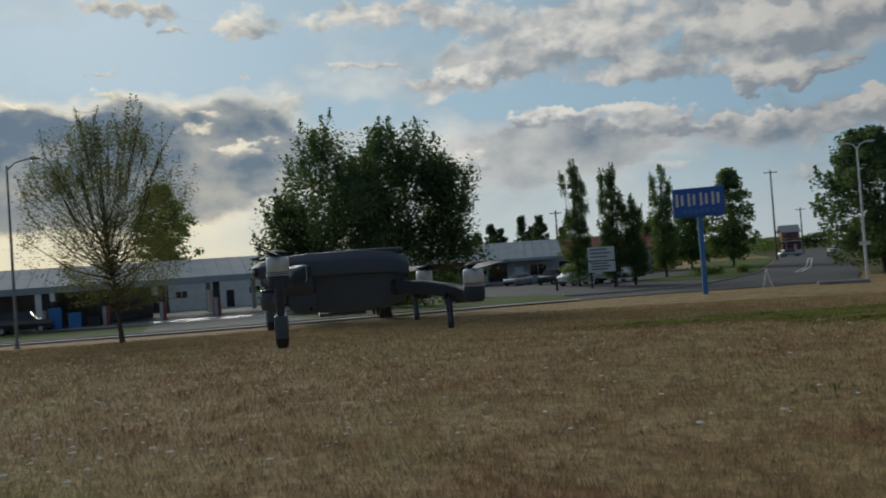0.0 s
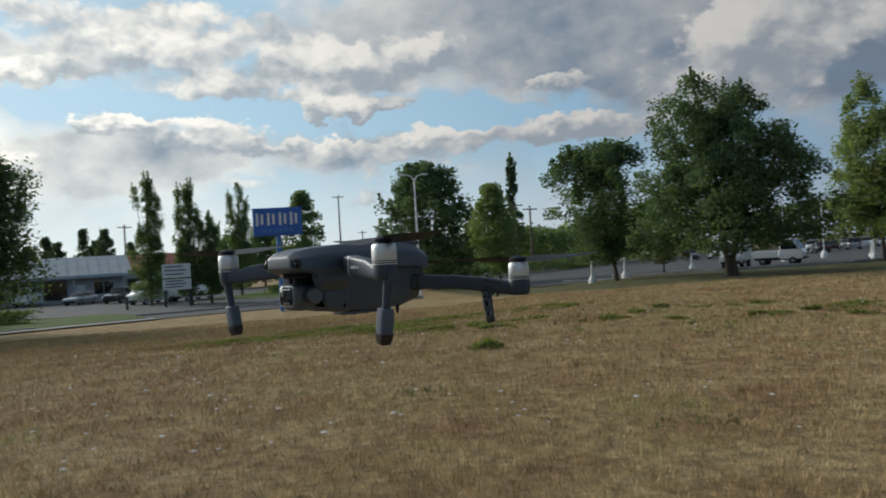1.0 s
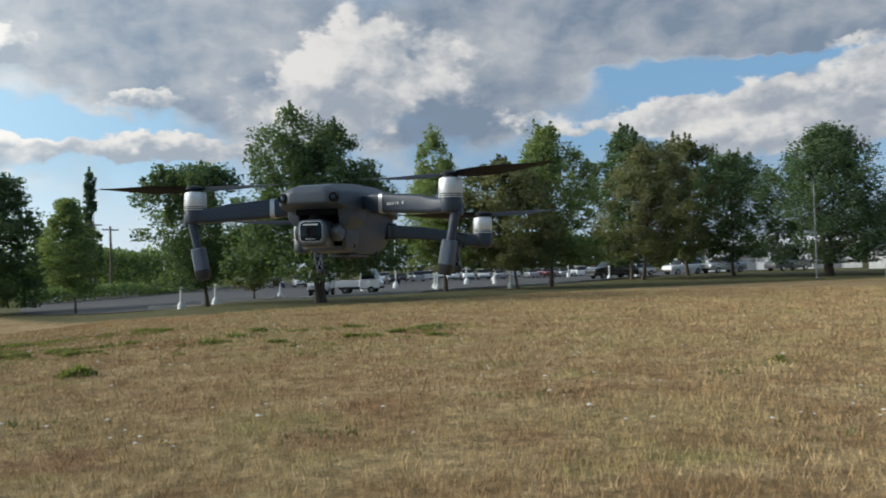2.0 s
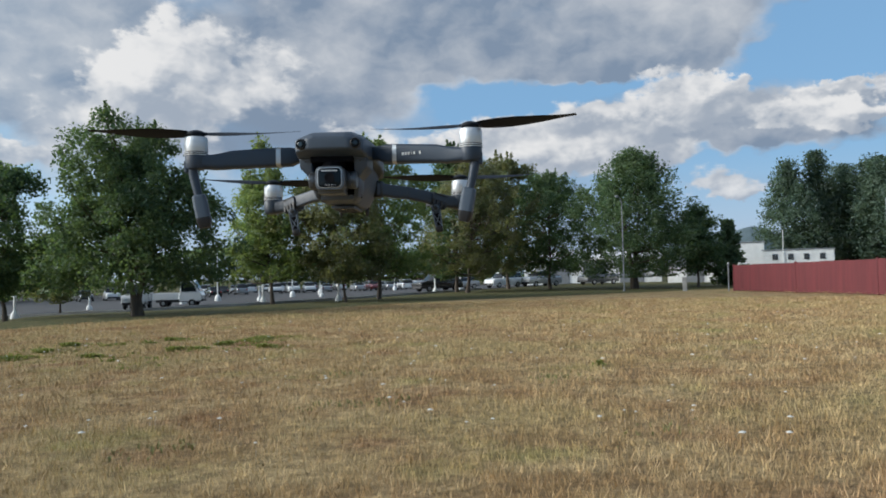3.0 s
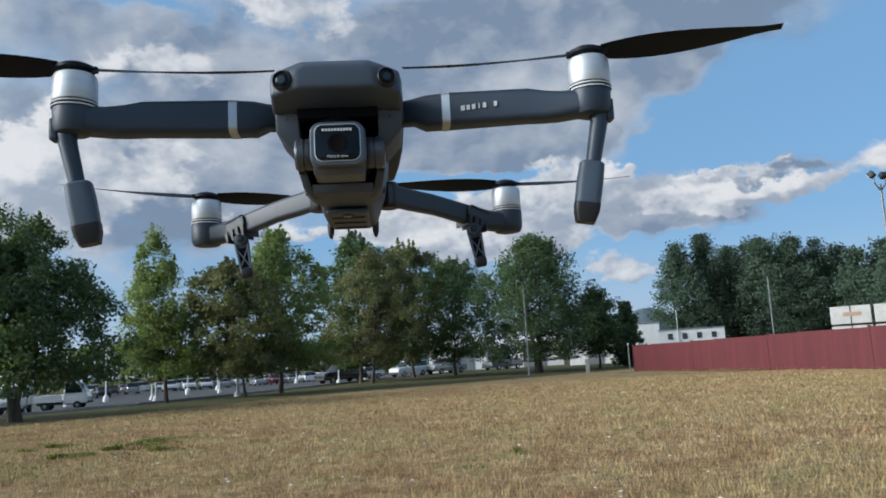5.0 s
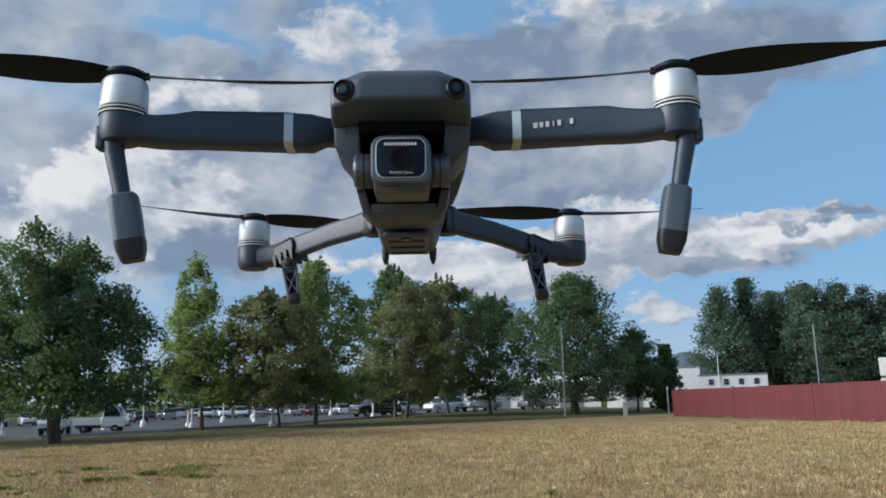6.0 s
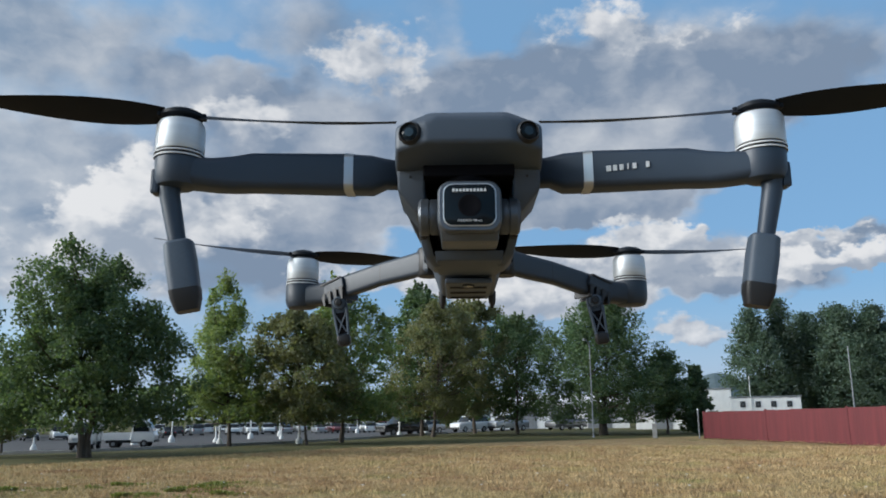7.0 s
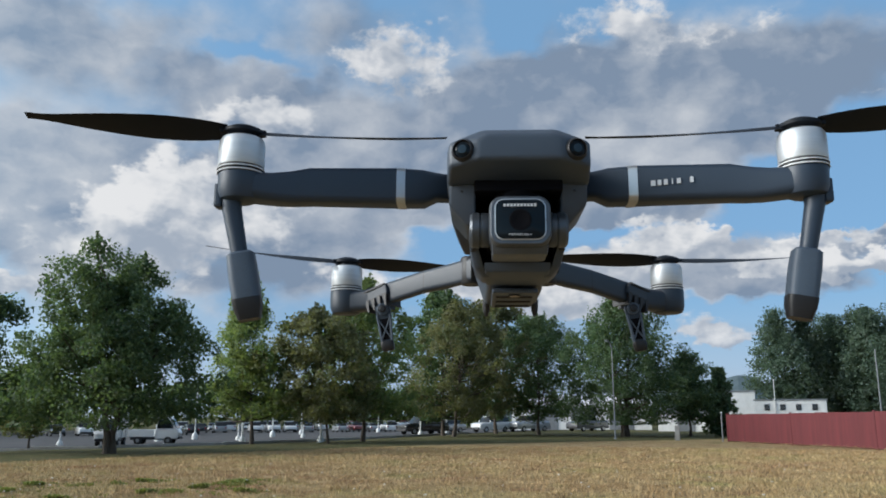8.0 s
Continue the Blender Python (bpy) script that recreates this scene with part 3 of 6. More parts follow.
xs, ys = axis(-90, 130, 2.0, 4000), axis(-30, 150, 2.0, 4000)
pts = np.array([(x, y, ground_height(x, y)) for y in ys for x in xs])
nx = len(xs)
i, j = np.meshgrid(np.arange(nx - 1), np.arange(len(ys) - 1))
k = (j * nx + i).ravel()
ground = quads("ground", pts, np.stack([k, k + 1, k + nx + 1, k + nx], 1), GRASS)
ground.data.polygons.foreach_set("use_smooth", [True] * len(ground.data.polygons))
tagged(ground, "dry straw-coloured mown field that falls gently to the road", "field", kind="structure")


def sheet(name, left, right, mat, lift, across=6, label="", category="", kind="structure"):
    """A strip of surface between two edge lines, lying on the ground."""
    def along(line, n):
        line = [Vector((*p, 0)) for p in line]
        length = [0.0]
        for a, b in zip(line, line[1:]):
            length.append(length[-1] + (b - a).length)
        out = []
        for s in (length[-1] * q / n for q in range(n + 1)):
            q = max(0, min(len(line) - 2, sum(1 for v in length if v <= s) - 1))
            out.append(line[q].lerp(line[q + 1], (s - length[q]) / max(1e-6, length[q + 1] - length[q])))
        return out

    n = max(8, int(sum((Vector(a) - Vector(b)).length for a, b in zip(left, left[1:])) / 2.0))
    a, b = along(left, n), along(right, n)
    p = []
    for u, v in zip(a, b):
        for q in range(across + 1):
            w = u.lerp(v, q / across)
            p.append((w.x, w.y, ground_height(w.x, w.y) + lift))
    c = across + 1
    f = [(r * c + q, r * c + q + 1, (r + 1) * c + q + 1, (r + 1) * c + q) for r in range(n) for q in range(across)]
    return tagged(quads(name, p, f, mat), label, category, kind=kind)


sheet("road", [(-18.0, 50.8), (-9, 56.5), (-1, 59.8), (6.6, 63.0)],
      [(-15.0, 58.8), (-7.6, 63.0), (0, 71), (6.6, 74.0)], ASPHALT, 0.05, 8, "worn grey asphalt street meeting the road", "road")
sheet("pavement", [(-95, 8), (-60, 25.5), (-43, 34.6), (-33.4, 39.8), (-27.5, 43.8), (-22.8, 46.8), (-17.8, 50.6), (-11.7, 54.2)],
      [(-95.6, 9.2), (-60.6, 26.7), (-43.6, 35.8), (-34.0, 41.0), (-28.2, 45.0), (-23.5, 48.0), (-18.5, 51.8), (-12.4, 55.4)], CONCRETE, 0.10, 2, "pale concrete footpath along the dry field", "footpath")
sheet("lawn", [(-95.6, 9.4), (-60.6, 26.9), (-43.6, 36.0), (-34.0, 41.2), (-28.2, 45.2), (-23.5, 48.2), (-18.5, 52.0), (-13.2, 56.6)],
      [(-98, 24), (-64, 41), (-50, 46.5), (-41, 51), (-33, 57), (-24, 64), (-19, 67), (-14.2, 61.5)], LAWN, 0.075, 8, "green mown lawn between the footpath and the wash bays", "lawn")
sheet("driveway", [(-37.4, 39.3), (-42, 45), (-47, 51.5)], [(-27.2, 46.0), (-32.5, 50.5), (-37, 55)], ASPHALT, 0.092, 6, "grey asphalt driveway of the wash bays", "driveway")
sheet("road", [(-6.3, 63.9), (-3.0, 74), (-0.8, 86.5), (0.0, 100), (2.2, 190), (5.5, 330)],
      [(6.0, 62.0), (7.4, 74), (8.4, 86.5), (9.2, 100), (13, 190), (19, 330)], ASPHALT, 0.07, 6, "worn grey asphalt road climbing away past trees", "road")
sheet("car_park", [(11, 72), (16, 54), (24, 46), (31, 43.6), (40, 44.2), (54, 48), (68, 52.5), (95, 56)],
      [(30, 170), (48, 160), (66, 150), (82, 143), (98, 136), (115, 128), (130, 118), (145, 100)], ASPHALT, 0.05, 18, "grey asphalt car park behind the trees", "car park")
sheet("forecourt", [(-62, 45), (-50, 48.0), (-41, 51.0), (-35.5, 54.4)], [(-84, 70), (-66, 76), (-54, 80), (-46, 83)], CONCRETE, 0.095, 10, "concrete forecourt of the wash bays", "forecourt")
sheet("wet_patch", [(-51.5, 50.4), (-44, 51.4), (-36.6, 54.4)], [(-52.0, 54.4), (-44.6, 56.4), (-38.4, 58.0)], WET, 0.102, 4, "wet shining concrete in front of the wash bays", "wet ground")
sheet("lot_paving", [(-40, 62), (-24, 67), (-14.4, 62.5), (-7.2, 64.8), (-3.8, 76), (-2.4, 88)], [(-75, 112), (-50, 120), (-30, 124), (-14, 124), (-7, 124), (-5, 112)], ASPHALT, 0.06, 10, "pale asphalt yard in front of the shop", "yard")
sheet("lawn", [(-3.6, 78), (-1.4, 88), (-0.6, 100), (1.6, 180)], [(-14, 84), (-10, 96), (-8, 112), (-12, 180)], LAWN, 0.09, 6, "green lawn beside the road", "lawn")


def kerb(points, label):
    for a, b in zip(points, points[1:]):
        a, b = Vector(a), Vector(b)
        n = max(1, int((b - a).length / 3.0))
        for q in range(n):
            p, r = a.lerp(b, q / n), a.lerp(b, (q + 1) / n)
            mid, d = (p + r) / 2, r - p
            m = on_ground(mid.x, mid.y, math.degrees(math.atan2(d.y, d.x)))
            ob = part("kerb", block((-d.length / 2 + 0.01, -0.08, -0.1), (d.length / 2 - 0.01, 0.08, 0.17), 0.02), CONCRETE)
            ob.matrix_world = m
            tagged(ob, label, "kerb", "kerb stones", kind="structure")


kerb([(-14.6, 60.2), (-6.4, 64.2), (-3.2, 74), (-1.0, 86.5), (-0.2, 100)], "grey concrete kerb stone at the edge of the street")
kerb([(-60.7, 26.9), (-43.7, 36.0), (-34.1, 41.2), (-28.3, 45.2), (-23.6, 48.2), (-18.6, 52.0)], "grey concrete kerb stone along the dry field")
kerb([(16, 53.8), (24, 45.8), (31, 43.4), (40, 44.0), (54, 47.8), (68, 52.3)], "grey concrete kerb stone along the car park")
sheet("road_marking", [(2.6, 84), (4.2, 100), (6.6, 150)], [(2.8, 84), (4.4, 100), (6.8, 150)], LINE_PAINT, 0.085, 1, "faded centre line on the asphalt road", "road marking")
sheet("road_marking", [(3.1, 84), (4.7, 100), (7.1, 150)], [(3.3, 84), (4.9, 100), (7.3, 150)], LINE_PAINT, 0.085, 1, "faded centre line on the asphalt road", "road marking")


# ---- the quadcopter ----
# its own frame: x across, y from nose to tail, z up, origin in the middle of the body
drone = thing("quadcopter", pose(0, 0, 1.770, -0.37, 0.21, -53.3), "grey camera quadcopter with four rotors hovering over the dry field", "drone")


def mirrored(ring, side):
    return [(side * x, y, z) for x, y, z in ring]


def shell_ring(y, top, wide, z_top, z_edge, z_low):
    return [(-top, y, z_top), (top, y, z_top), (wide, y, z_edge), (wide, y, z_low), (-wide, y, z_low), (-wide, y, z_edge)]


bm = bmesh.new()
loft(bm, [shell_ring(*r) for r in (
    (-0.1235, 0.0165, 0.0205, 0.0212, 0.0190, 0.0085), (-0.1165, 0.0185, 0.0352, 0.0262, 0.0195, 0.0066),
    (-0.100, 0.0205, 0.0366, 0.0298, 0.0210, 0.0028), (-0.060, 0.0245, 0.0378, 0.0332, 0.0230, 0.0050),
    (0.000, 0.0265, 0.0372, 0.0342, 0.0240, 0.0050), (0.045, 0.0250, 0.0345, 0.0312, 0.0222, 0.0040), (0.066, 0.0220, 0.0310, 0.0225, 0.0145, 0.0000))])
soften(bm, 0.0022, 3, 12)
part("upper_shell", bm, SHELL, drone, "matt grey moulded upper shell", True)

bm = bmesh.new()
loft(bm, [[(-t, y, zt), (t, y, zt), (w, y, zm), (b, y, zb), (-b, y, zb), (-w, y, zm)] for y, t, zt, w, zm, b, zb in (
    (-0.056, 0.0255, 0.007, 0.0215, -0.020, 0.0150, -0.0385), (-0.020, 0.0280, 0.006, 0.0232, -0.020, 0.0160, -0.0425),
    (0.030, 0.0275, 0.005, 0.0235, -0.020, 0.0165, -0.0415), (0.062, 0.0265, 0.002, 0.0225, -0.018, 0.0150, -0.0330))])
soften(bm, 0.0025, 3, 12)
part("lower_hull", bm, SHELL, drone, "grey lower hull with cooling slots", True)

# the open bay under the nose: dark lining, cheeks and wings on both sides, and the lip below the camera
part("gimbal_bay", block((-0.0225, -0.104, -0.002), (0.0225, -0.054, 0.004), 0.001), BAY_BLACK, drone, "dark lining of the camera bay")
part("gimbal_bay_back", block((-0.024, -0.0585, -0.036), (0.024, -0.0555, 0.002), 0.001), BAY_BLACK, drone, "dark back of the camera bay")
for s in (-1, 1):
    bm = bmesh.new()
    loft(bm, [[(s * a, y0, z), (s * b, y0 + 0.002, z), (s * b, y1, z), (s * a, y1, z)] for a, b, y0, y1, z in (
        (0.0215, 0.0360, -0.1000, -0.054, 0.0070), (0.0222, 0.0358, -0.0965, -0.054, -0.0065), (0.0212, 0.0266, -0.0920, -0.054, -0.0168))])
    soften(bm, 0.0018, 3, 20)
    part("cheek", bm, SHELL, drone, smooth=True)
    bm = bmesh.new()
    loft(bm, [[(s * a, y0, z), (s * b, y0 + 0.001, z), (s * b, -0.050, z), (s * a, -0.050, z)] for a, b, y0, z in (
        (0.0212, 0.0258, -0.0840, -0.0150), (0.0206, 0.0252, -0.0850, -0.0270), (0.0178, 0.0228, -0.0780, -0.0365), (0.0140, 0.0185, -0.0690, -0.0405))])
    soften(bm, 0.0014, 2, 20)
    wing = part("bay_wing", bm, SHELL, drone, smooth=True)
    part("slot", block((s * 0.0232 - 0.0016, -0.0862, -0.0290), (s * 0.0232 + 0.0016, -0.0800, -0.0160), 0.0008), BLACK_PLASTIC, wing, "dark upright slot")
    part("arm_hinge", turned([(0.0070, -0.0240), (0.0080, -0.0225), (0.0080, -0.0060), (0.0070, -0.0045)], 18, (s * 0.0255, 0.0520, 0)), BLACK_PLASTIC, drone, "dark rear arm hinge", True)
    # forward eye: ring, glass and pupil
    eye = part("forward_eye", turned([(0.0056, 0), (0.0058, 0.004), (0.0047, 0.0056), (0.0040, 0.0042)], 28), BLACK_PLASTIC, drone, "black sensor ring", True)
    eye.matrix_local = pose(s * 0.0272, -0.1172, 0.0142, 90, 0, s * 13)
    part("eye_glass", turned([(0.0039, 0.0030), (0.0037, 0.0046), (0.0024, 0.0051), (0.0006, 0.0053)], 24), LENS, eye, "round dark sensor glass", True)
    part("eye_pupil", turned([(0.0024, 0.0046), (0.0022, 0.0054), (0.0003, 0.0055)], 16), IRIS, eye)
    part("screw", turned([(0.0007, 0), (0.0007, 0.0004)], 10, (s * 0.0290, 0, 0)), BLACK_PLASTIC, drone).matrix_local = pose(0, -0.0978, -0.0005, 90)
    part("belly_fin", turned([(0.0026, 0), (0.0022, -0.007), (0.0010, -0.0105), (0.0004, -0.0110)], 10, (s * 0.0158, 0.026, -0.0385)), BLACK_PLASTIC, drone, smooth=True)

bm = bmesh.new()
loft(bm, [[(-a, y, z), (a, y, z), (a * 0.94, y + 0.002, z - 0.005), (-a * 0.94, y + 0.002, z - 0.005)] for a, y, z in ((0.0180, -0.0790, -0.0340), (0.0180, -0.066, -0.0355), (0.0175, -0.050, -0.0365))])
soften(bm, 0.001, 2, 20)
part("bay_lip", bm, SHELL, drone, smooth=True)
belly = part("belly_panel", block((-0.0130, -0.046, -0.0455), (0.0130, 0.012, -0.0425), 0.0012), SHELL, drone, "raised sensor panel under the hull")
for y in (-0.034, -0.016, 0.002):
    part("belly_rib", block((-0.0105, y, -0.0464), (0.0105, y + 0.003, -0.0450), 0.0004), BLACK_PLASTIC, belly)
part("belly_sensor", turned([(0.0035, 0), (0.0030, -0.0012)], 16, (0.0, -0.040, -0.0452)), LENS, drone, "round belly sensor")
part("battery", block((-0.0235, -0.010, 0.0300), (0.0235, 0.060, 0.0352), 0.0025), SHELL, drone, "grey battery pack in the back of the shell")
part("tail_vent", block((-0.020, 0.0640, -0.003), (0.020, 0.0668, 0.012), 0.001), BLACK_PLASTIC, drone, "dark tail vent")

# camera on its gimbal
gimbal = part("gimbal_yoke", block((-0.0165, -0.092, -0.0290), (0.0165, -0.072, -0.0110), 0.003), BAY_BLACK, drone, "dark gimbal yoke")
part("yoke_dome", turned([(0.0125, -0.0065), (0.0122, -0.0015), (0.0095, 0.0008), (0.004, 0.0015)], 28, (0, -0.092, -0.0005)), BAY_BLACK, gimbal, smooth=True)
for s in (-1, 1):
    part("tilt_motor", turned([(0.0084, 0.0148), (0.0090, 0.0156), (0.0090, 0.0190), (0.0084, 0.0193), (0.0084, 0.0198), (0.0092, 0.0201), (0.0092, 0.0236), (0.0080, 0.0250)], 30),
         GIMBAL, gimbal, "round bronze-grey tilt motor", True).matrix_local = pose(0, -0.0945, -0.0205, 0, s * 90, 0)
bm = bmesh.new()
loft(bm, [[(x * k, y, -0.0190 + z * k) for x, z in rounded(0.0153, 0.0126, 0.0062, 7)] for y, k in ((-0.1150, 0.93), (-0.1142, 0.98), (-0.1120, 1.0), (-0.0900, 1.0), (-0.0870, 0.95))])
cam_body = part("camera_body", bm, GIMBAL, drone, "bronze-grey camera housing", True)
bm = bmesh.new()
loft(bm, [[(-0.0142, y0, -0.0240), (0.0142, y0, -0.0240), (0.0138, y1, -0.0348), (-0.0138, y1, -0.0348)] for y0, y1 in ((-0.1130, -0.1080), (-0.0880, -0.0880))])
soften(bm, 0.0016, 2, 20)
part("camera_chin", bm, GIMBAL, cam_body, smooth=True)
bm = bmesh.new()
loft(bm, [[(x * k, y, -0.0187 + z * k) for x, z in rounded(0.0126, 0.0104, 0.0046, 7)] for y, k in ((-0.1148, 1.0), (-0.1156, 1.0), (-0.1157, 0.98))])
part("glass_rim", bm, SILVER_BAND, cam_body, "thin pale rim round the glass", True)
bm = bmesh.new()
loft(bm, [[(x * k, y, -0.0187 + z * k) for x, z in rounded(0.0121, 0.0099, 0.0043, 7)] for y, k in ((-0.1150, 1.0), (-0.1159, 1.0), (-0.1160, 0.985))])
part("front_glass", bm, LENS, cam_body, "dark rounded front glass", True)
part("lens", turned([(0.0056, 0.1158), (0.0054, 0.1162), (0.0040, 0.1163), (0.0034, 0.1161), (0.0010, 0.1161)], 32, (0, -0.0190, 0)), BAY_BLACK, cam_body, "round dark lens", True).matrix_local = pose(0, 0, 0, 90)
# brand mark above the lens as plain bars; the lens data below it
for i in range(10):
    part("maker_mark", block((-0.0082 + 0.00166 * i, -0.11625, -0.01235), (-0.0082 + 0.00166 * i + 0.00115, -0.11605, -0.01095)), PALE_PRINT, cam_body)
text = bpy.data.curves.new("lens_data", "FONT")
text.body, text.size, text.align_x, text.extrude = "F/2.8 EQV 28mm", 0.00165, "CENTER", 0.00002
text.materials.append(PALE_PRINT)
words = new("lens_data", text)
words.parent = cam_body
words.matrix_local = pose(0, -0.11615, -0.0270, 90, 0, 0)
cam_body.matrix_local = pose(0, 0, -0.0012)


def rotor(centre, turn, hand):
    """Hub and two twisted blades."""
    hub = part("rotor_hub", turned([(0.0085, 0), (0.0105, 0.0012), (0.0105, 0.0030), (0.0070, 0.0048), (0.0035, 0.0058), (0.0028, 0.0060)], 24), BLADE, drone, "black rotor hub", True)
    hub.matrix_local = pose(*centre, 0, 0, turn)
    for s in (1, -1):
        bm = bmesh.new()
        rings = []
        for q in range(15):
            f = q / 14
            r = 0.008 + 0.101 * f
            chord = 0.0065 + 0.0150 * math.sin(math.pi * min(1, f * 1.05 + 0.07)) ** 0.8 * (1 - 0.35 * f)
            pitch = radians(26 - 17 * f) * hand
            lift = 0.0022 + 0.004 * f * f
            lead = -0.004 * f * f * hand
            ring = []
            for c, th in ((-0.5, 0.0), (-0.2, 0.0007), (0.2, 0.0007), (0.5, 0.0), (0.2, -0.0004), (-0.2, -0.0004)):
                y = c * chord + lead
                ring.append((s * r, s * (y * math.cos(pitch)), lift + y * math.sin(pitch) + th * (1.3 - f)))
            rings.append(ring)
        loft(bm, rings)
        part("rotor_blade", bm, BLADE, hub, "slender twisted black blade", True)
    part("hub_clip", block((-0.012, -0.003, 0.001), (0.012, 0.003, 0.0036), 0.0008), BLADE, hub)


def motor(x, y, z):
    """Silver bell on a striped seat."""
    seat = part("motor_seat", turned([(0.0122, -0.0035), (0.0122, -0.0026), (0.0116, -0.0024), (0.0116, -0.0016), (0.0122, -0.0014), (0.0122, -0.0006), (0.0116, -0.0004), (0.0116, 0.0004)], 32, (x, y, z)), BLACK_PLASTIC, drone, "black rings under the motor", True)
    for h in (-0.0030, -0.0010):
        part("white_ring", turned([(0.0123, h - 0.0004), (0.0124, h), (0.0123, h + 0.0004)], 32, (x, y, z)), PALE_PRINT, seat)
    part("motor_bell", turned([(0.0117, 0.0004), (0.0120, 0.0010), (0.0120, 0.0120), (0.0116, 0.0146), (0.0108, 0.0160), (0.0075, 0.0166), (0.0030, 0.0168)], 36, (x, y, z)), BELL, drone, "brushed silver motor bell", True)
    part("motor_cap", turned([(0.0080, 0.0164), (0.0078, 0.0178), (0.0060, 0.0182)], 24, (x, y, z)), BLACK_PLASTIC, drone)


for s in (-1, 1):
    # front arm
    def arm_ring(x, y, lo, hi, hw, r):
        return [(s * x, y + a, (lo + hi) / 2 + b) for a, b in rounded(hw, (hi - lo) / 2, r, 5)]

    bm = bmesh.new()
    loft(bm, [arm_ring(*r) for r in (
        (0.0345, -0.0610, 0.0045, 0.0190, 0.0060, 0.003), (0.0440, -0.0650, 0.0040, 0.0190, 0.0070, 0.003), (0.0510, -0.0675, 0.0000, 0.0198, 0.0080, 0.0035),
        (0.0660, -0.0728, -0.0012, 0.0192, 0.0082, 0.0035), (0.1100, -0.0882, -0.0040, 0.0148, 0.0078, 0.0035), (0.1190, -0.0912, -0.0050, 0.0122, 0.0080, 0.0038),
        (0.1280, -0.0942, -0.0052, 0.0102, 0.0092, 0.0042), (0.1420, -0.0990, -0.0045, 0.0094, 0.0108, 0.0050))])
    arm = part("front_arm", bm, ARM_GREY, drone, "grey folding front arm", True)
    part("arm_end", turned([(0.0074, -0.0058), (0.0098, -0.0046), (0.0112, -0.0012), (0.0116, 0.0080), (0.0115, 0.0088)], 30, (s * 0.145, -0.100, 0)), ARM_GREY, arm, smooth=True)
    bm = bmesh.new()
    loft(bm, [arm_ring(x, y, lo - 0.0003, hi + 0.0003, hw + 0.0003, 0.0036) for x, y, lo, hi, hw in ((0.0604, -0.0709, -0.0008, 0.0194, 0.0081), (0.0650, -0.0725, -0.0011, 0.0192, 0.0082))])
    part("arm_band", bm, SILVER_BAND, arm, "silver band round the arm", True)
    part("leg_knuckle", block((s * 0.1550 - 0.0024, -0.1045, -0.0090), (s * 0.1550 + 0.0020, -0.0955, 0.0036), 0.0014), ARM_GREY, arm)
    motor(s * 0.145, -0.100, 0.0123)
    # front leg with its slipped-on extension
    leg = part("front_leg", pipe([(s * 0.1490, -0.100, -0.004), (s * 0.1485, -0.100, -0.010), (s * 0.1430, -0.0995, -0.035)], [0.0056, 0.0050, 0.0042], 14), ARM_GREY, drone, "grey front leg", True)
    axis_m = Vector((s * -0.0045, 0.0006, -0.024)).to_track_quat("-Z", "Y").to_matrix().to_4x4()
    bm = bmesh.new()
    loft(bm, [[(a, b, -h) for a, b in rounded(w, w * 1.02, w * 0.55, 5)] for w, h in ((0.0056, 0.0), (0.0068, 0.0012), (0.0072, 0.010), (0.0070, 0.0246))])
    boot = part("leg_extension", bm, BOOT, leg, "grey nylon leg extension", True)
    boot_m = Matrix.Translation((s * 0.1428, -0.0995, -0.0328)) @ axis_m
    boot.matrix_local = boot_m
    bm = bmesh.new()
    loft(bm, [[(a, b, -h) for a, b in rounded(w, w * 1.02, w * 0.4, 4)] for w, h in ((0.0071, 0.0242), (0.0068, 0.0290), (0.0052, 0.0350))])
    tip = part("rubber_tip", bm, BLACK_PLASTIC, leg, "black rubber tip", True)
    tip.matrix_local = boot_m

    # rear arm
    bm = bmesh.new()
    loft(bm, [arm_ring(*r) for r in (
        (0.0260, 0.0480, -0.0225, -0.0060, 0.0060, 0.003), (0.0400, 0.0620, -0.0235, -0.0075, 0.0068, 0.003), (0.0610, 0.0810, -0.0245, -0.0090, 0.0070, 0.003),
        (0.0900, 0.1035, -0.0300, -0.0140, 0.0072, 0.003), (0.1080, 0.1140, -0.0335, -0.0175, 0.0085, 0.004), (0.1200, 0.1185, -0.0345, -0.0185, 0.0100, 0.005))])
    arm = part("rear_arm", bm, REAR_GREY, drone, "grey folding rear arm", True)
    bm = bmesh.new()
    loft(bm, [arm_ring(x, y, lo - 0.0001, hi + 0.0001, 0.0071, 0.0031) for x, y, lo, hi in ((0.0606, 0.0807, -0.0245, -0.0090), (0.0610, 0.0810, -0.0245, -0.0090))])
    part("arm_seam", bm, BLACK_PLASTIC, arm)
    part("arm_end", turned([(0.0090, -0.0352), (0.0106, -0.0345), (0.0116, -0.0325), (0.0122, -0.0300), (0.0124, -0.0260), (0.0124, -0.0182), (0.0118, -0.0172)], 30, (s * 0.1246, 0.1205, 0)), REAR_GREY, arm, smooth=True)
    motor(s * 0.1246, 0.1205, -0.0138)
    # clamp and latticed leg extension under the rear arm
    clamp_m = pose(s * 0.0940, 0.1060, -0.0262, 0, s * 14, s * 36)
    clamp = part("leg_clamp", block((-0.0120, -0.0082, 0.0000), (0.0120, 0.0082, 0.0078), 0.0010), REAR_GREY, drone, "ribbed grey clamp on the rear arm")
    clamp.matrix_local = clamp_m
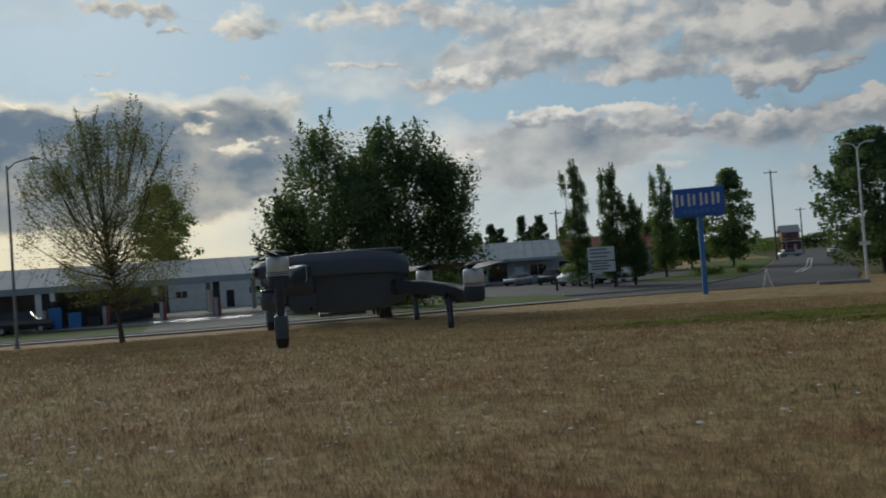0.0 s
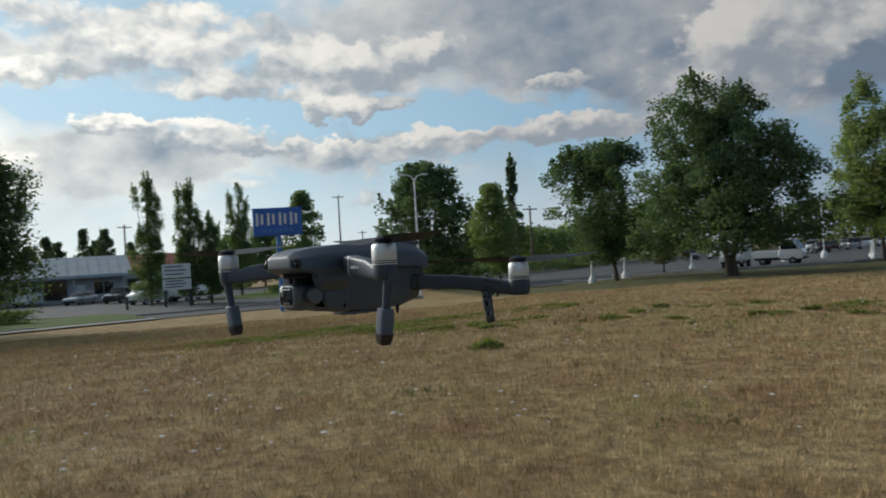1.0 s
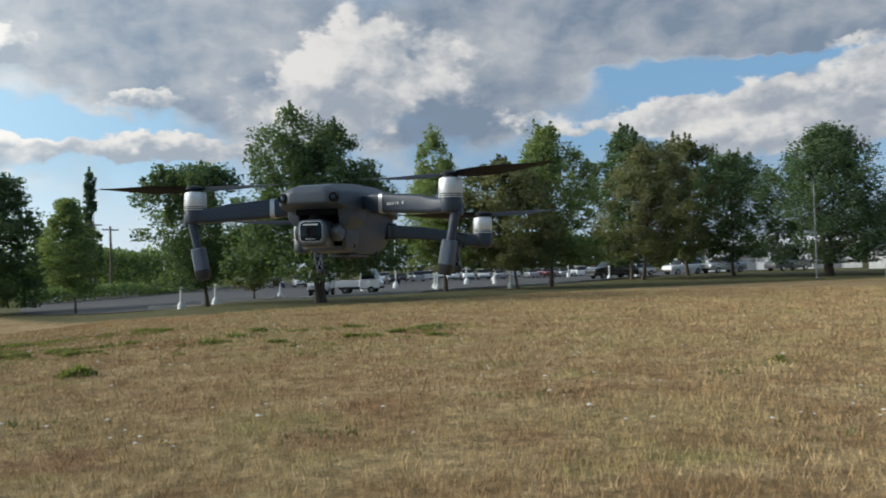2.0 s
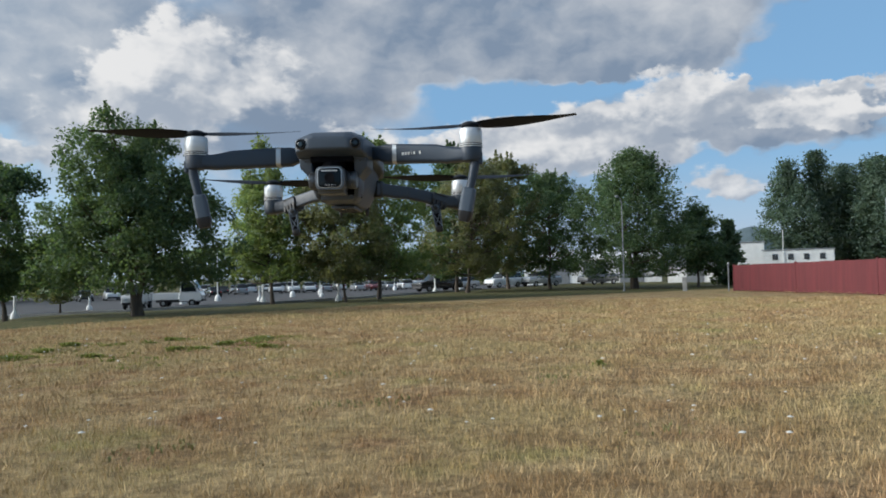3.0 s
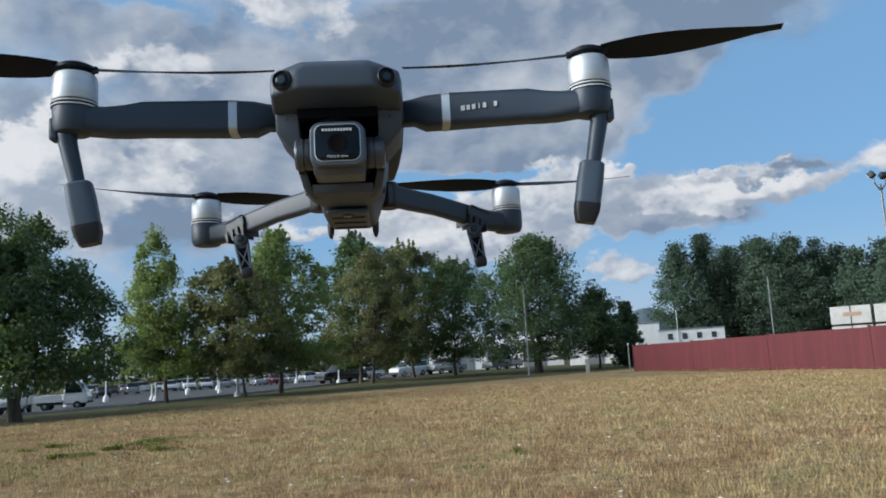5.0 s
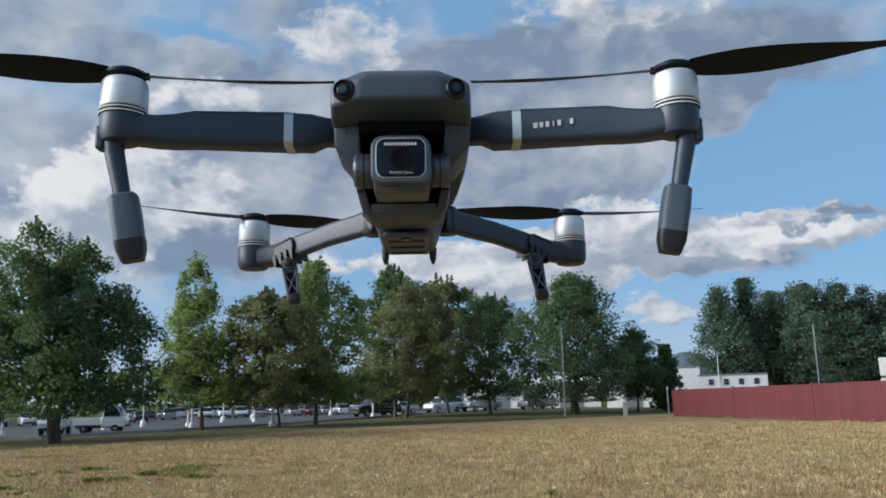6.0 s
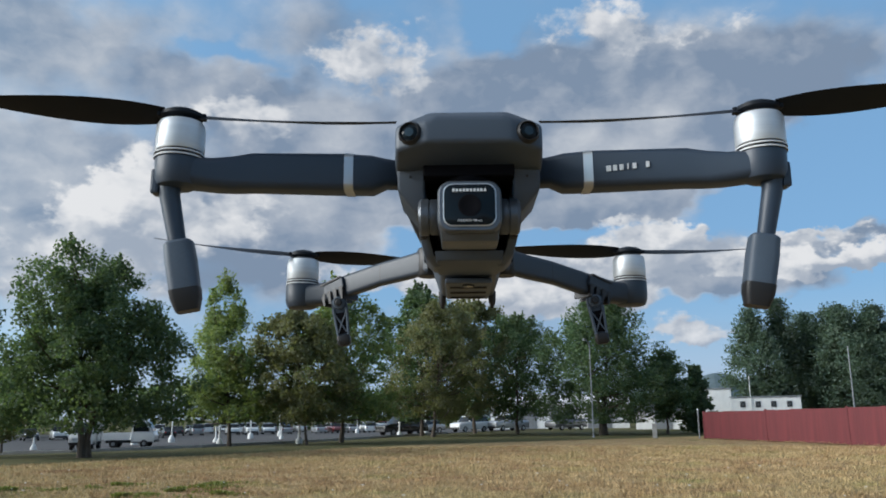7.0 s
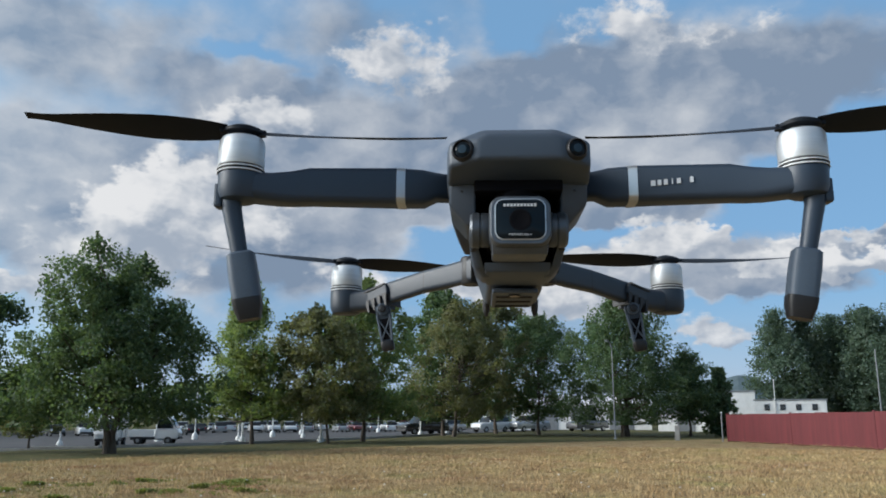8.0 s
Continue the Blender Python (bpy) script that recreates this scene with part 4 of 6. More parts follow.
    for q in range(4):
        bm = bmesh.new()
        loft(bm, [[(x - w, y, z), (x + w, y, z), (x + w * 0.3, y, z - 0.0095), (x - w * 0.3, y, z - 0.0095)] for x, w, z, y in ((-0.0090 + 0.006 * q, 0.0021, 0.0015, -0.0084), (-0.0090 + 0.006 * q, 0.0021, 0.0015, 0.0084))])
        part("clamp_tooth", bm, BLACK_PLASTIC, clamp, "pointed clamp tooth")
    part("clamp_lid", block((-0.0105, -0.0088, 0.0074), (0.0105, 0.0088, 0.0092), 0.0006), BLACK_PLASTIC, clamp)
    # the leg: a tapered plate with a sunk dark field, two rails and crossed braces, a round pivot and a rubber foot
    top, low = Vector((s * 0.0930, 0.0975, -0.0335)), Vector((s * 0.0930 + 0.0042, 0.0975, -0.0600))
    down = (low - top).normalized()
    across = down.cross(Vector((0, 1, 0))).normalized()
    front = Vector((0, -1, 0))
    bm = bmesh.new()
    loft(bm, [[c + across * w * u + front * v for u, v in ((-1, -0.0030), (1, -0.0030), (1, 0.0014), (-1, 0.0014))] for c, w in ((top - down * 0.002, 0.0056), (top + down * 0.006, 0.0056), (low, 0.0042))])
    soften(bm, 0.0008, 2, 30)
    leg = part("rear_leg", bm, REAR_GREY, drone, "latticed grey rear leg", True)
    pin = Matrix.Translation(top + down * 0.001 + front * 0.0010) @ pose(0, 0, 0, 90)
    part("pivot_ring", turned([(0.0044, 0.0), (0.0044, 0.0022), (0.0032, 0.0026), (0.0030, 0.0012)], 20), BOOT, leg, "round grey pivot").matrix_local = pin
    part("pivot_pin", turned([(0.0026, 0.0), (0.0026, 0.0030), (0.0016, 0.0034)], 14), BLACK_PLASTIC, leg).matrix_local = pin
    bm = bmesh.new()
    loft(bm, [[c + across * w * u + front * v for u, v in ((-1, 0.0010), (1, 0.0010), (1, 0.0017), (-1, 0.0017))] for c, w in ((top + down * 0.0085, 0.0040), (low - down * 0.003, 0.0031))])
    part("leg_recess", bm, BAY_BLACK, leg, "dark sunk field of the leg")
    for k in (-1, 1):
        part("leg_rail", pipe([top + across * k * 0.0048 + down * 0.005 + front * 0.0014, low + across * k * 0.0036 + front * 0.0014], [0.0011, 0.0010], 6), BOOT, leg)
        part("leg_brace", pipe([top + across * k * 0.0040 + down * 0.009 + front * 0.0018, low - across * k * 0.0030 - down * 0.004 + front * 0.0018], [0.0006, 0.0006], 6), BOOT, leg)
    bm = bmesh.new()
    loft(bm, [[low + down * h + across * w * u + front * v * w for u, v in rounded(1, 0.75, 0.4, 4)] for w, h in ((0.0046, -0.0016), (0.0050, 0.0006), (0.0046, 0.0044), (0.0034, 0.0058))])
    part("rubber_foot", bm, BLACK_PLASTIC, leg, "black rubber foot", True)

rotor((-0.145, -0.100, 0.0302), 13, 1)
rotor((0.145, -0.100, 0.0302), -14, -1)
rotor((-0.1246, 0.1205, 0.0042), 24, -1)
rotor((0.1246, 0.1205, 0.0042), 4, 1)
# product mark on the front arm as plain bars
for i, (w, up) in enumerate(((0.0024, 0.0030), (0.0020, 0.0030), (0.0020, 0.0030), (0.0006, 0.0030), (0.0020, 0.0030), (0.0, 0), (0.0018, 0.0030))):
    if w:
        x = 0.0725 + i * 0.0031
        part("product_mark", block((-w / 2, -0.0003, -up / 2), (w / 2, 0.0003, up / 2)), PALE_PRINT, drone, "pale printed mark").matrix_local = pose(x, -0.0728 - (x - 0.066) * 0.349 - 0.0086, 0.0074, 0, 0, -19.2)


# ---- trees ----
def crown_radius(shape, s):
    """Share of the crown's radius at the share s of its height."""
    if shape == "round":
        return max(0.0, math.sin(math.pi * (0.10 + 0.86 * s) ** 0.80)) ** 0.62
    if shape == "oval":
        return max(0.0, math.sin(math.pi * (0.10 + 0.88 * s) ** 0.72)) ** 0.75
    if shape == "poplar":
        return (0.70 + 1.2 * s) if s < 0.25 else max(0.0, 1.0 - ((s - 0.25) / 0.76) ** 1.5)
    if shape == "vase":
        return max(0.0, math.sin(math.pi * (0.12 + 0.80 * s) ** 1.05)) ** 0.55
    if shape == "spread":
        return (1 - s ** 1.9) ** 0.75 * (0.72 + 0.28 * min(1.0, s / 0.15))
    return (1 - s) ** 0.85 + 0.04


def tree(name, x, y, h, r, base, leaves, shape, label, category="tree", group="", clumps=150, per=46, leaf=0.17, shift=(0, 0), seed=0, trunk=0.16, spiky=0.0, gap=0.0, clump=0.5, stems=1, limbs=26, shoots=0, lobes=()):
    """Tapered trunk and limbs, and a crown of leaf clumps with an uneven outline and gaps."""
    rng = np.random.default_rng(seed + 11)
    ob = thing(name, on_ground(x, y), label, category, group)
    centres = []
    tries = 0
    while len(centres) < clumps and tries < clumps * 12:
        tries += 1
        s = rng.random() ** (1.1 if shape in ("conifer", "spread") else 0.9)
        a = rng.random() * 2 * math.pi
        dx, dy, low, top, wide = lobes[int(rng.random() * len(lobes))] if lobes else (0.0, 0.0, base, h, r)
        lump = 0.95 + 0.50 * noise.noise((math.cos(a) * 1.6 + seed, math.sin(a) * 1.6, s * 3.2)) + 0.26 * noise.noise((math.cos(a) * 4 + seed, math.sin(a) * 4, s * 8))
        q = rng.random() ** 0.55
        rad = wide * crown_radius(shape, s) * lump * q
        p = Vector((dx + shift[0] * min(1, s * 1.6) + math.cos(a) * rad, dy + shift[1] * min(1, s * 1.6) + math.sin(a) * rad, low + (top - low) * s))
        if gap and noise.noise(p * 0.55 + Vector((seed, 0, 0))) < gap - 0.42:
            continue
        centres.append(p)
    # upright leafy shoots standing out of the crown
    outer = sorted(centres, key=lambda p: -(p.z + 0.5 * math.hypot(p.x, p.y)))[: max(1, len(centres) // 2)]
    twigs = []
    for q in range(shoots):
        p = outer[int(rng.random() * len(outer))]
        lean = Vector((p.x, p.y, 0)) * 0.05
        twigs.append((p, p + Vector((lean.x + 0.15 * rng.normal(), lean.y + 0.15 * rng.normal(), 1)) * ((0.12 if spiky > 0.4 else 0.085) * h * (0.6 + 0.8 * rng.random()))))
    # leaves: folded diamonds round each clump
    per = int(per * (1.35 if leaf > 0.21 else 2.0))
    leaf *= 0.86 if leaf > 0.21 else 0.68
    n = len(centres) * per
    c = np.repeat(np.array([tuple(p) for p in centres]), per, axis=0)
    size = clump * (0.6 + 0.8 * np.repeat(rng.random(len(centres)), per))
    spread = np.clip(rng.normal(size=(n, 3)), -1.45, 1.45) * size[:, None] * np.array([0.62, 0.62, 0.50 + 0.4 * spiky])
    c = c + spread
    c[:, 2] = np.maximum(c[:, 2], base * 0.75)
    if shoots:
        along = rng.random((shoots, 70, 1))
        lo, hi = np.array([tuple(a) for a, b in twigs])[:, None], np.array([tuple(b) for a, b in twigs])[:, None]
        extra = lo + (hi - lo) * along + rng.normal(size=(shoots, 70, 3)) * (0.020 * r + 0.10) * (1.15 - along)
        c = np.concatenate([c, extra.reshape(-1, 3)])
        n = len(c)
    d = rng.normal(size=(n, 3))
    d[:, 2] = d[:, 2] * 0.7 - 0.25 + 1.6 * spiky
    d /= np.linalg.norm(d, axis=1)[:, None]
    up = rng.normal(size=(n, 3))
    side = np.cross(d, up)
    side /= np.linalg.norm(side, axis=1)[:, None]
    fold = np.cross(side, d)
    ln = (leaf * (1.25 if shape == "poplar" else 1.45) * (0.6 + 0.8 * rng.random(n)))[:, None]
    v = np.stack([c - d * ln * 0.5, c + side * ln * 0.36 + fold * ln * 0.10, c + d * ln * 0.5, c - side * ln * 0.36 + fold * ln * 0.10], 1).reshape(-1, 3)
    k = np.arange(n)[:, None] * 4
    quads("crown", v, np.concatenate([k, k + 1, k + 2, k + 3], 1), leaves, ob)
    # trunk and limbs
    bm = bmesh.new()
    for st in range(stems):
        lean = Vector((0, 0, 0)) if stems == 1 else Vector((0.5 * math.cos(st * 2.4), 0.5 * math.sin(st * 2.4), 0))
        height = h * (0.86 if shape in ("poplar", "conifer") else 0.62)
        steps = 7
        line = [Vector((shift[0] * min(1, f * 1.3) * 0.7 + 0.08 * noise.noise((seed, f * 3, st)) * h * 0.2, shift[1] * min(1, f * 1.3) * 0.7 + 0.08 * noise.noise((seed + 5, f * 3, st)) * h * 0.2, height * f - (0.08 if f == 0 else 0))) + lean * f * 2 for f in (q / steps for q in range(steps + 1))]
        line[0] += lean * 0.25
        tube(bm, line, [trunk * (1.35 if q == 0 else 1 - 0.80 * q / steps) for q in range(steps + 1)], 9)
        for q in range(0, len(centres), max(1, len(centres) // (limbs // stems))):
            p = centres[q]
            f = min(0.92, max(0.22, (p.z / height) * 0.62))
            at = line[int(f * steps)].lerp(line[min(steps, int(f * steps) + 1)], f * steps - int(f * steps))
            mid = at.lerp(p, 0.5) + Vector((0, 0, -0.10 * (p - at).length))
            w = trunk * (1 - 0.8 * f) * 0.55
            tube(bm, [at, mid, p], [w, w * 0.6, w * 0.15], 5)
            if twigs and p.z > 0.45 * h:
                a, b = twigs[(q * 7 + st) % len(twigs)]
                tube(bm, [at, at.lerp(a, 0.6) - Vector((0, 0, 0.05 * h)), a, b], [min(w * 0.7, 0.05), min(w * 0.45, 0.034), 0.020, 0.007], 4)
    part("trunk", bm, BARK, ob, smooth=True)
    return ob


def spires(h, r):
    """Lobes of a columnar tree: a tall middle spire and lower ones round it."""
    return lobes_across(-12, ((0.0, 1.6, h, r * 0.62), (-0.50 * r, 1.3, h * 0.90, r * 0.45), (0.48 * r, 1.2, h * 0.82, r * 0.48), (0.0, 0.9, h * 0.62, r * 0.98), (0.15 * r, 1.2, h * 0.94, r * 0.42), (-0.35 * r, 0.6, h * 0.55, r * 0.75), (0.35 * r, 0.6, h * 0.50, r * 0.75)))


def lobes_across(bearing, rows):
    """Lobes of a crown set side by side across a bearing: (offset, low, top, radius) rows, the later ones a step deeper or nearer."""
    c, s = math.cos(radians(bearing)), -math.sin(radians(bearing))
    return [(o * c + 0.35 * w * (-1) ** k * s, o * s - 0.35 * w * (-1) ** k * c, low, top, w) for k, (o, low, top, w) in enumerate(rows)]


row = "trees along the car park"
DENSE = dict(clumps=230, per=60, leaf=0.19)
tree("tree", 19.4, 36.0, 9.5, 4.6, 1.4, LEAF_DEEP, "oval", "tall dark-green leafy tree at the edge of the field", group=row, seed=1, trunk=0.17, gap=0.06, shoots=40, clump=0.55, clumps=400, per=64, leaf=0.16, stems=2,
     lobes=lobes_across(28, ((-1.3, 3.0, 9.7, 2.9), (0.7, 3.0, 9.2, 2.9), (2.2, 1.6, 6.8, 2.4), (-3.2, 1.6, 6.6, 1.9), (-0.1, 1.4, 6.0, 4.0), (-0.1, 2.0, 8.4, 3.2))))
tree("tree", 22.2, 50.7, 5.0, 1.9, 0.9, LEAF_BROWN, "round", "small yellowish-green tree on the verge", group=row, seed=2, trunk=0.07, clumps=90, per=50, leaf=0.16, clump=0.4)
tree("tree", 32.9, 43.0, 10.8, 3.0, 2.0, LEAF_LIGHT, "oval", "airy bright-green tree with open branches", group=row, seed=3, trunk=0.13, gap=0.24, shoots=40, clumps=230, per=54, leaf=0.17, shift=(-0.3, 0.2), clump=0.5,
     lobes=lobes_across(37, ((-0.2, 3.0, 10.9, 1.9), (-1.0, 2.2, 8.2, 2.0), (1.0, 1.8, 7.2, 2.1), (0.0, 1.6, 5.6, 2.9), (0.2, 2.0, 9.0, 2.0))))
tree("tree", 35.8, 38.9, 8.3, 4.3, 1.5, LEAF_BROWN, "round", "bronzed brown-green tree with a thin trunk", group=row, seed=4, trunk=0.09, shoots=30, gap=0.1, shift=(-0.5, 0.4), clump=0.5, **DENSE)
tree("tree", 40.3, 40.3, 11.0, 4.6, 1.7, LEAF_LIGHT, "oval", "tall bright-green tree with an open top", group=row, seed=5, trunk=0.16, gap=0.18, shoots=40, clump=0.55, clumps=240, per=56, leaf=0.19)
tree("tree", 57.6, 47.2, 13.3, 5.2, 1.6, LEAF_DEEP, "oval", "tall green tree behind the row", group=row, seed=6, trunk=0.17, shoots=30, gap=0.15, clump=0.6, clumps=220, per=54, leaf=0.22)
tree("tree", 54.8, 43.7, 11.6, 5.2, 1.5, LEAF_BROWN, "oval", "bronzed green tree in the row", group=row, seed=7, trunk=0.17, shoots=30, gap=0.08, shift=(0.5, -0.5), clump=0.6, **DENSE)
tree("tree", 67.9, 48.6, 13.2, 6.2, 1.6, LEAF_BROWN, "round", "broad bronzed tree in the row", group=row, seed=8, trunk=0.18, shoots=30, gap=0.08, clump=0.7, clumps=230, per=56, leaf=0.22)
tree("tree", 66.0, 42.2, 11.0, 5.6, 1.5, LEAF_DEEP, "round", "dark-green tree in the row", group=row, seed=9, trunk=0.17, shoots=30, gap=0.08, clump=0.6, clumps=220, per=54, leaf=0.20)
tree("tree", 63.8, 32.0, 12.0, 6.6, 1.4, LEAF_DEEP, "spread", "broad dark-green spreading tree by the lamp post", group=row, seed=10, trunk=0.26, gap=0.05, clump=0.75, clumps=380, per=62, leaf=0.20, stems=2)
tree("tree", 68.6, 28.3, 7.0, 2.3, 1.4, LEAF_DEEP, "round", "low dark-green tree beside a broad tree", group=row, seed=11, trunk=0.12, clump=0.55, clumps=130, per=54, leaf=0.20)
tree("conifer", 72.7, 27.0, 5.8, 1.9, 0.2, NEEDLE, "conifer", "small dark conifer beside the red fence", "conifer", seed=12, trunk=0.10, clumps=110, per=50, leaf=0.22, clump=0.4)
tree("tree", 16.6, 44.6, 8.0, 3.2, 1.4, LEAF_DEEP, "vase", "open-topped green tree on the verge", group=row, seed=13, trunk=0.12, gap=0.26, shift=(-0.7, 0.2), spiky=0.25, shoots=50, clump=0.5, clumps=210, per=56, leaf=0.17)
tree("tree", 13.9, 64.9, 8.5, 2.2, 1.6, LEAF_LIGHT, "oval", "light-green small-leaved tree by the road", group=row, seed=14, trunk=0.10, gap=0.15, shift=(-0.5, 0), clumps=150, per=50, leaf=0.20)
tree("tree", 9.6, 74.9, 11.6, 5.2, 0.8, LEAF_DEEP, "round", "broad dark-green tree beside the road", seed=15, trunk=0.22, gap=0.04, shift=(-0.8, 0), clump=0.75, clumps=320, per=60, leaf=0.22, stems=2, shoots=40)
tree("conifer", 27.2, 116.0, 17.0, 1.7, 4.4, NEEDLE, "conifer", "tall thin conifer with a bare lower trunk", "conifer", seed=16, trunk=0.22, clumps=80, per=24, gap=0.2, shoots=20, leaf=0.30, clump=0.42)
tree("tree", -31.0, 31.3, 11.0, 4.2, 2.3, LEAF_BROWN, "vase", "sparse half-bare tree with upright twigs", seed=17, trunk=0.12, gap=0.18, spiky=0.5, shift=(-0.4, -0.5), clumps=420, per=40, leaf=0.088, limbs=90, shoots=110, clump=0.60)
tree("tree", -61.6, 69.6, 14.0, 3.3, 4.2, LEAF, "round", "dense dark tree behind the wash bays", seed=18, trunk=0.16, clumps=150, per=52, leaf=0.24, clump=0.6)
tree("tree", -23.2, 46.4, 12.4, 7.4, 1.2, LEAF_DEEP, "vase", "very broad dark-green tree with upright shoots", seed=19, trunk=0.28, gap=0.05, spiky=0.45, clump=0.85, clumps=560, per=60, leaf=0.20, shoots=190, limbs=60, stems=3,
     lobes=lobes_across(-26.6, ((-3.2, 1.6, 11.7, 3.5), (1.3, 2.0, 12.7, 3.9), (4.3, 1.6, 9.4, 2.2), (-5.4, 1.2, 7.6, 2.2), (-0.8, 1.0, 8.0, 5.0), (0.6, 1.4, 11.0, 4.2))))
pops = "columnar trees by the shop"
tree("tree", -17.7, 80.1, 12.9, 2.0, 0.9, LEAF, "poplar", "narrow dark-green columnar tree beside the shop", group=pops, seed=20, trunk=0.13, spiky=0.35, clumps=330, per=40, leaf=0.15, shoots=46, gap=0.16, clump=0.34, lobes=spires(12.9, 2.0))
tree("tree", -12.9, 74.4, 11.5, 1.45, 1.2, LEAF, "poplar", "narrow dark-green columnar tree beside the shop", group=pops, seed=21, trunk=0.11, spiky=0.4, clumps=330, per=40, leaf=0.15, shoots=46, gap=0.16, clump=0.34, lobes=spires(11.5, 1.45))
tree("tree", -11.2, 74.9, 8.4, 1.35, 1.2, LEAF, "poplar", "short dark-green columnar tree beside the shop", group=pops, seed=22, trunk=0.10, spiky=0.4, clumps=330, per=40, leaf=0.15, shoots=46, gap=0.16, clump=0.34, lobes=spires(8.4, 1.35))
tree("tree", -10.4, 92.4, 12.9, 1.75, 1.3, LEAF, "poplar", "narrow dark-green columnar tree beside the shop", group=pops, seed=23, trunk=0.13, spiky=0.35, clumps=330, per=40, leaf=0.15, shoots=46, gap=0.16, clump=0.34, lobes=spires(12.9, 1.75))
tree("tree", -4.0, 114.0, 13.1, 3.5, 1.6, LEAF, "oval", "dense oval tree behind the blue sign", seed=24, trunk=0.16, clumps=180, per=54, leaf=0.28, clump=0.7)
tree("tree", -10.7, 128.6, 9.6, 3.2, 1.0, LEAF, "round", "dense dark tree behind the blue sign", seed=25, trunk=0.16, clumps=130, per=50, leaf=0.30, clump=0.7)
tree("tree", -16.5, 131.0, 8.0, 3.6, 0.6, LEAF, "round", "dense dark tree beyond the yard", seed=26, trunk=0.14, clumps=120, per=50, leaf=0.30, clump=0.7)
grove = "grove behind the red fence"
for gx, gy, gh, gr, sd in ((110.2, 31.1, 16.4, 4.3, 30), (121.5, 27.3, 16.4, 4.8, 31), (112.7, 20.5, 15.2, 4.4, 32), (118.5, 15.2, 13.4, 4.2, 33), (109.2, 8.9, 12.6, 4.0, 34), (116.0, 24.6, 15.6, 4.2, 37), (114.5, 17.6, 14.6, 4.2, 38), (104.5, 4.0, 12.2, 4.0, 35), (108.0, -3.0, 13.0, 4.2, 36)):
    tree("tree", gx, gy, gh, gr * 1.2, 1.2, LEAF_FAR, "round" if sd % 2 else "oval", "tall green tree tinted blue for haze in the grove behind the fence", group=grove, seed=sd, trunk=0.2, gap=0.06, clumps=330, per=84, leaf=0.23, clump=1.05,
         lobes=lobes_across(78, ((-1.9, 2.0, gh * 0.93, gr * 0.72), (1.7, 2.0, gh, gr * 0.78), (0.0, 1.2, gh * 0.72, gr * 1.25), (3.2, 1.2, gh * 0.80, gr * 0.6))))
far = "far conifers beyond the shop"
for fx, fy, fh, sd in ((-53.3, 181.3, 13.9, 40), (-46.6, 172.8, 13.4, 41), (-50.0, 178.0, 11.0, 42), (-63.5, 188.6, 12.9, 43), (-60.0, 186.0, 11.5, 44), (-67.5, 189.0, 11.0, 45), (-42.5, 176.0, 10.5, 46)):
    tree("conifer", fx, fy, fh * 0.95, 4.2, 0.6, NEEDLE, "conifer", "dark pointed conifer far behind the shop", "conifer", far, seed=sd, trunk=0.16, clumps=90, per=40, leaf=0.42, clump=0.6)


def leaf_bank(name, line, width, height, mat, label, category, n, leaf, seed):
    """A hedge or a far belt of woods: leaves heaped along a line."""
    rng = np.random.default_rng(seed)
    line = np.array(line, float)
    f = rng.random(n) * (len(line) - 1)
    i = np.minimum(f.astype(int), len(line) - 2)
    p = line[i] + (line[i + 1] - line[i]) * (f - i)[:, None]
    tops = np.array([height * (0.72 + 0.5 * noise.noise((a * 0.13 / leaf * 0.3, b * 0.13 / leaf * 0.3, seed))) for a, b in p])
    q = rng.random(n) ** 0.6
    c = np.stack([p[:, 0] + rng.normal(size=n) * width * 0.4, p[:, 1] + rng.normal(size=n) * width * 0.4, tops * q], 1)
    c[:, 2] += np.array([ground_height(a, b) for a, b, _ in c])
    d = rng.normal(size=(n, 3))
    d /= np.linalg.norm(d, axis=1)[:, None]
    s = np.cross(d, rng.normal(size=(n, 3)))
    s /= np.linalg.norm(s, axis=1)[:, None]
    ln = (leaf * (0.6 + 0.8 * rng.random(n)))[:, None]
    v = np.stack([c - d * ln * 0.5, c + s * ln * 0.4, c + d * ln * 0.5, c - s * ln * 0.4], 1).reshape(-1, 3)
    k = np.arange(n)[:, None] * 4
    ob = quads(name, v, np.concatenate([k, k + 1, k + 2, k + 3], 1), mat)
    return tagged(ob, label, category, kind="stuff")


leaf_bank("hedge", [(16, 96), (22, 99), (30, 103), (40, 110)], 2.0, 2.2, LEAF, "low green hedge across the car park", "hedge", 5000, 0.28, 60)
leaf_bank("shrubs", [(-7.0, 92), (-5.0, 96)], 1.2, 1.5, LEAF, "low green shrubs on the lawn by the road", "shrubs", 1400, 0.2, 61)
leaf_bank("shrubs", [(-2.6, 92), (-2.2, 96)], 0.8, 1.2, LEAF, "low green shrub at the road edge", "shrubs", 900, 0.2, 62)
leaf_bank("shrubs", [(-24.5, 60), (-22.5, 61)], 1.2, 1.5, LEAF, "low green shrub on the lawn", "shrubs", 1300, 0.18, 68)
leaf_bank("shrubs", [(-33, 58), (-28.5, 57.5), (-24, 56.5)], 1.6, 2.6, LEAF, "dark shrubs under the broad tree", "shrubs", 3600, 0.22, 63)
leaf_bank("far_woods", [(13, 122), (24, 119), (36, 121), (50, 126), (64, 132)], 3.5, 7.5, LEAF, "dark belt of trees at the far side of the car park", "woods", 11000, 0.5, 69)
leaf_bank("far_woods", [(30, 175), (60, 168), (90, 158), (118, 146), (135, 130), (150, 112)], 6, 13.5, LEAF, "dark belt of woods beyond the car park", "woods", 26000, 0.75, 64)
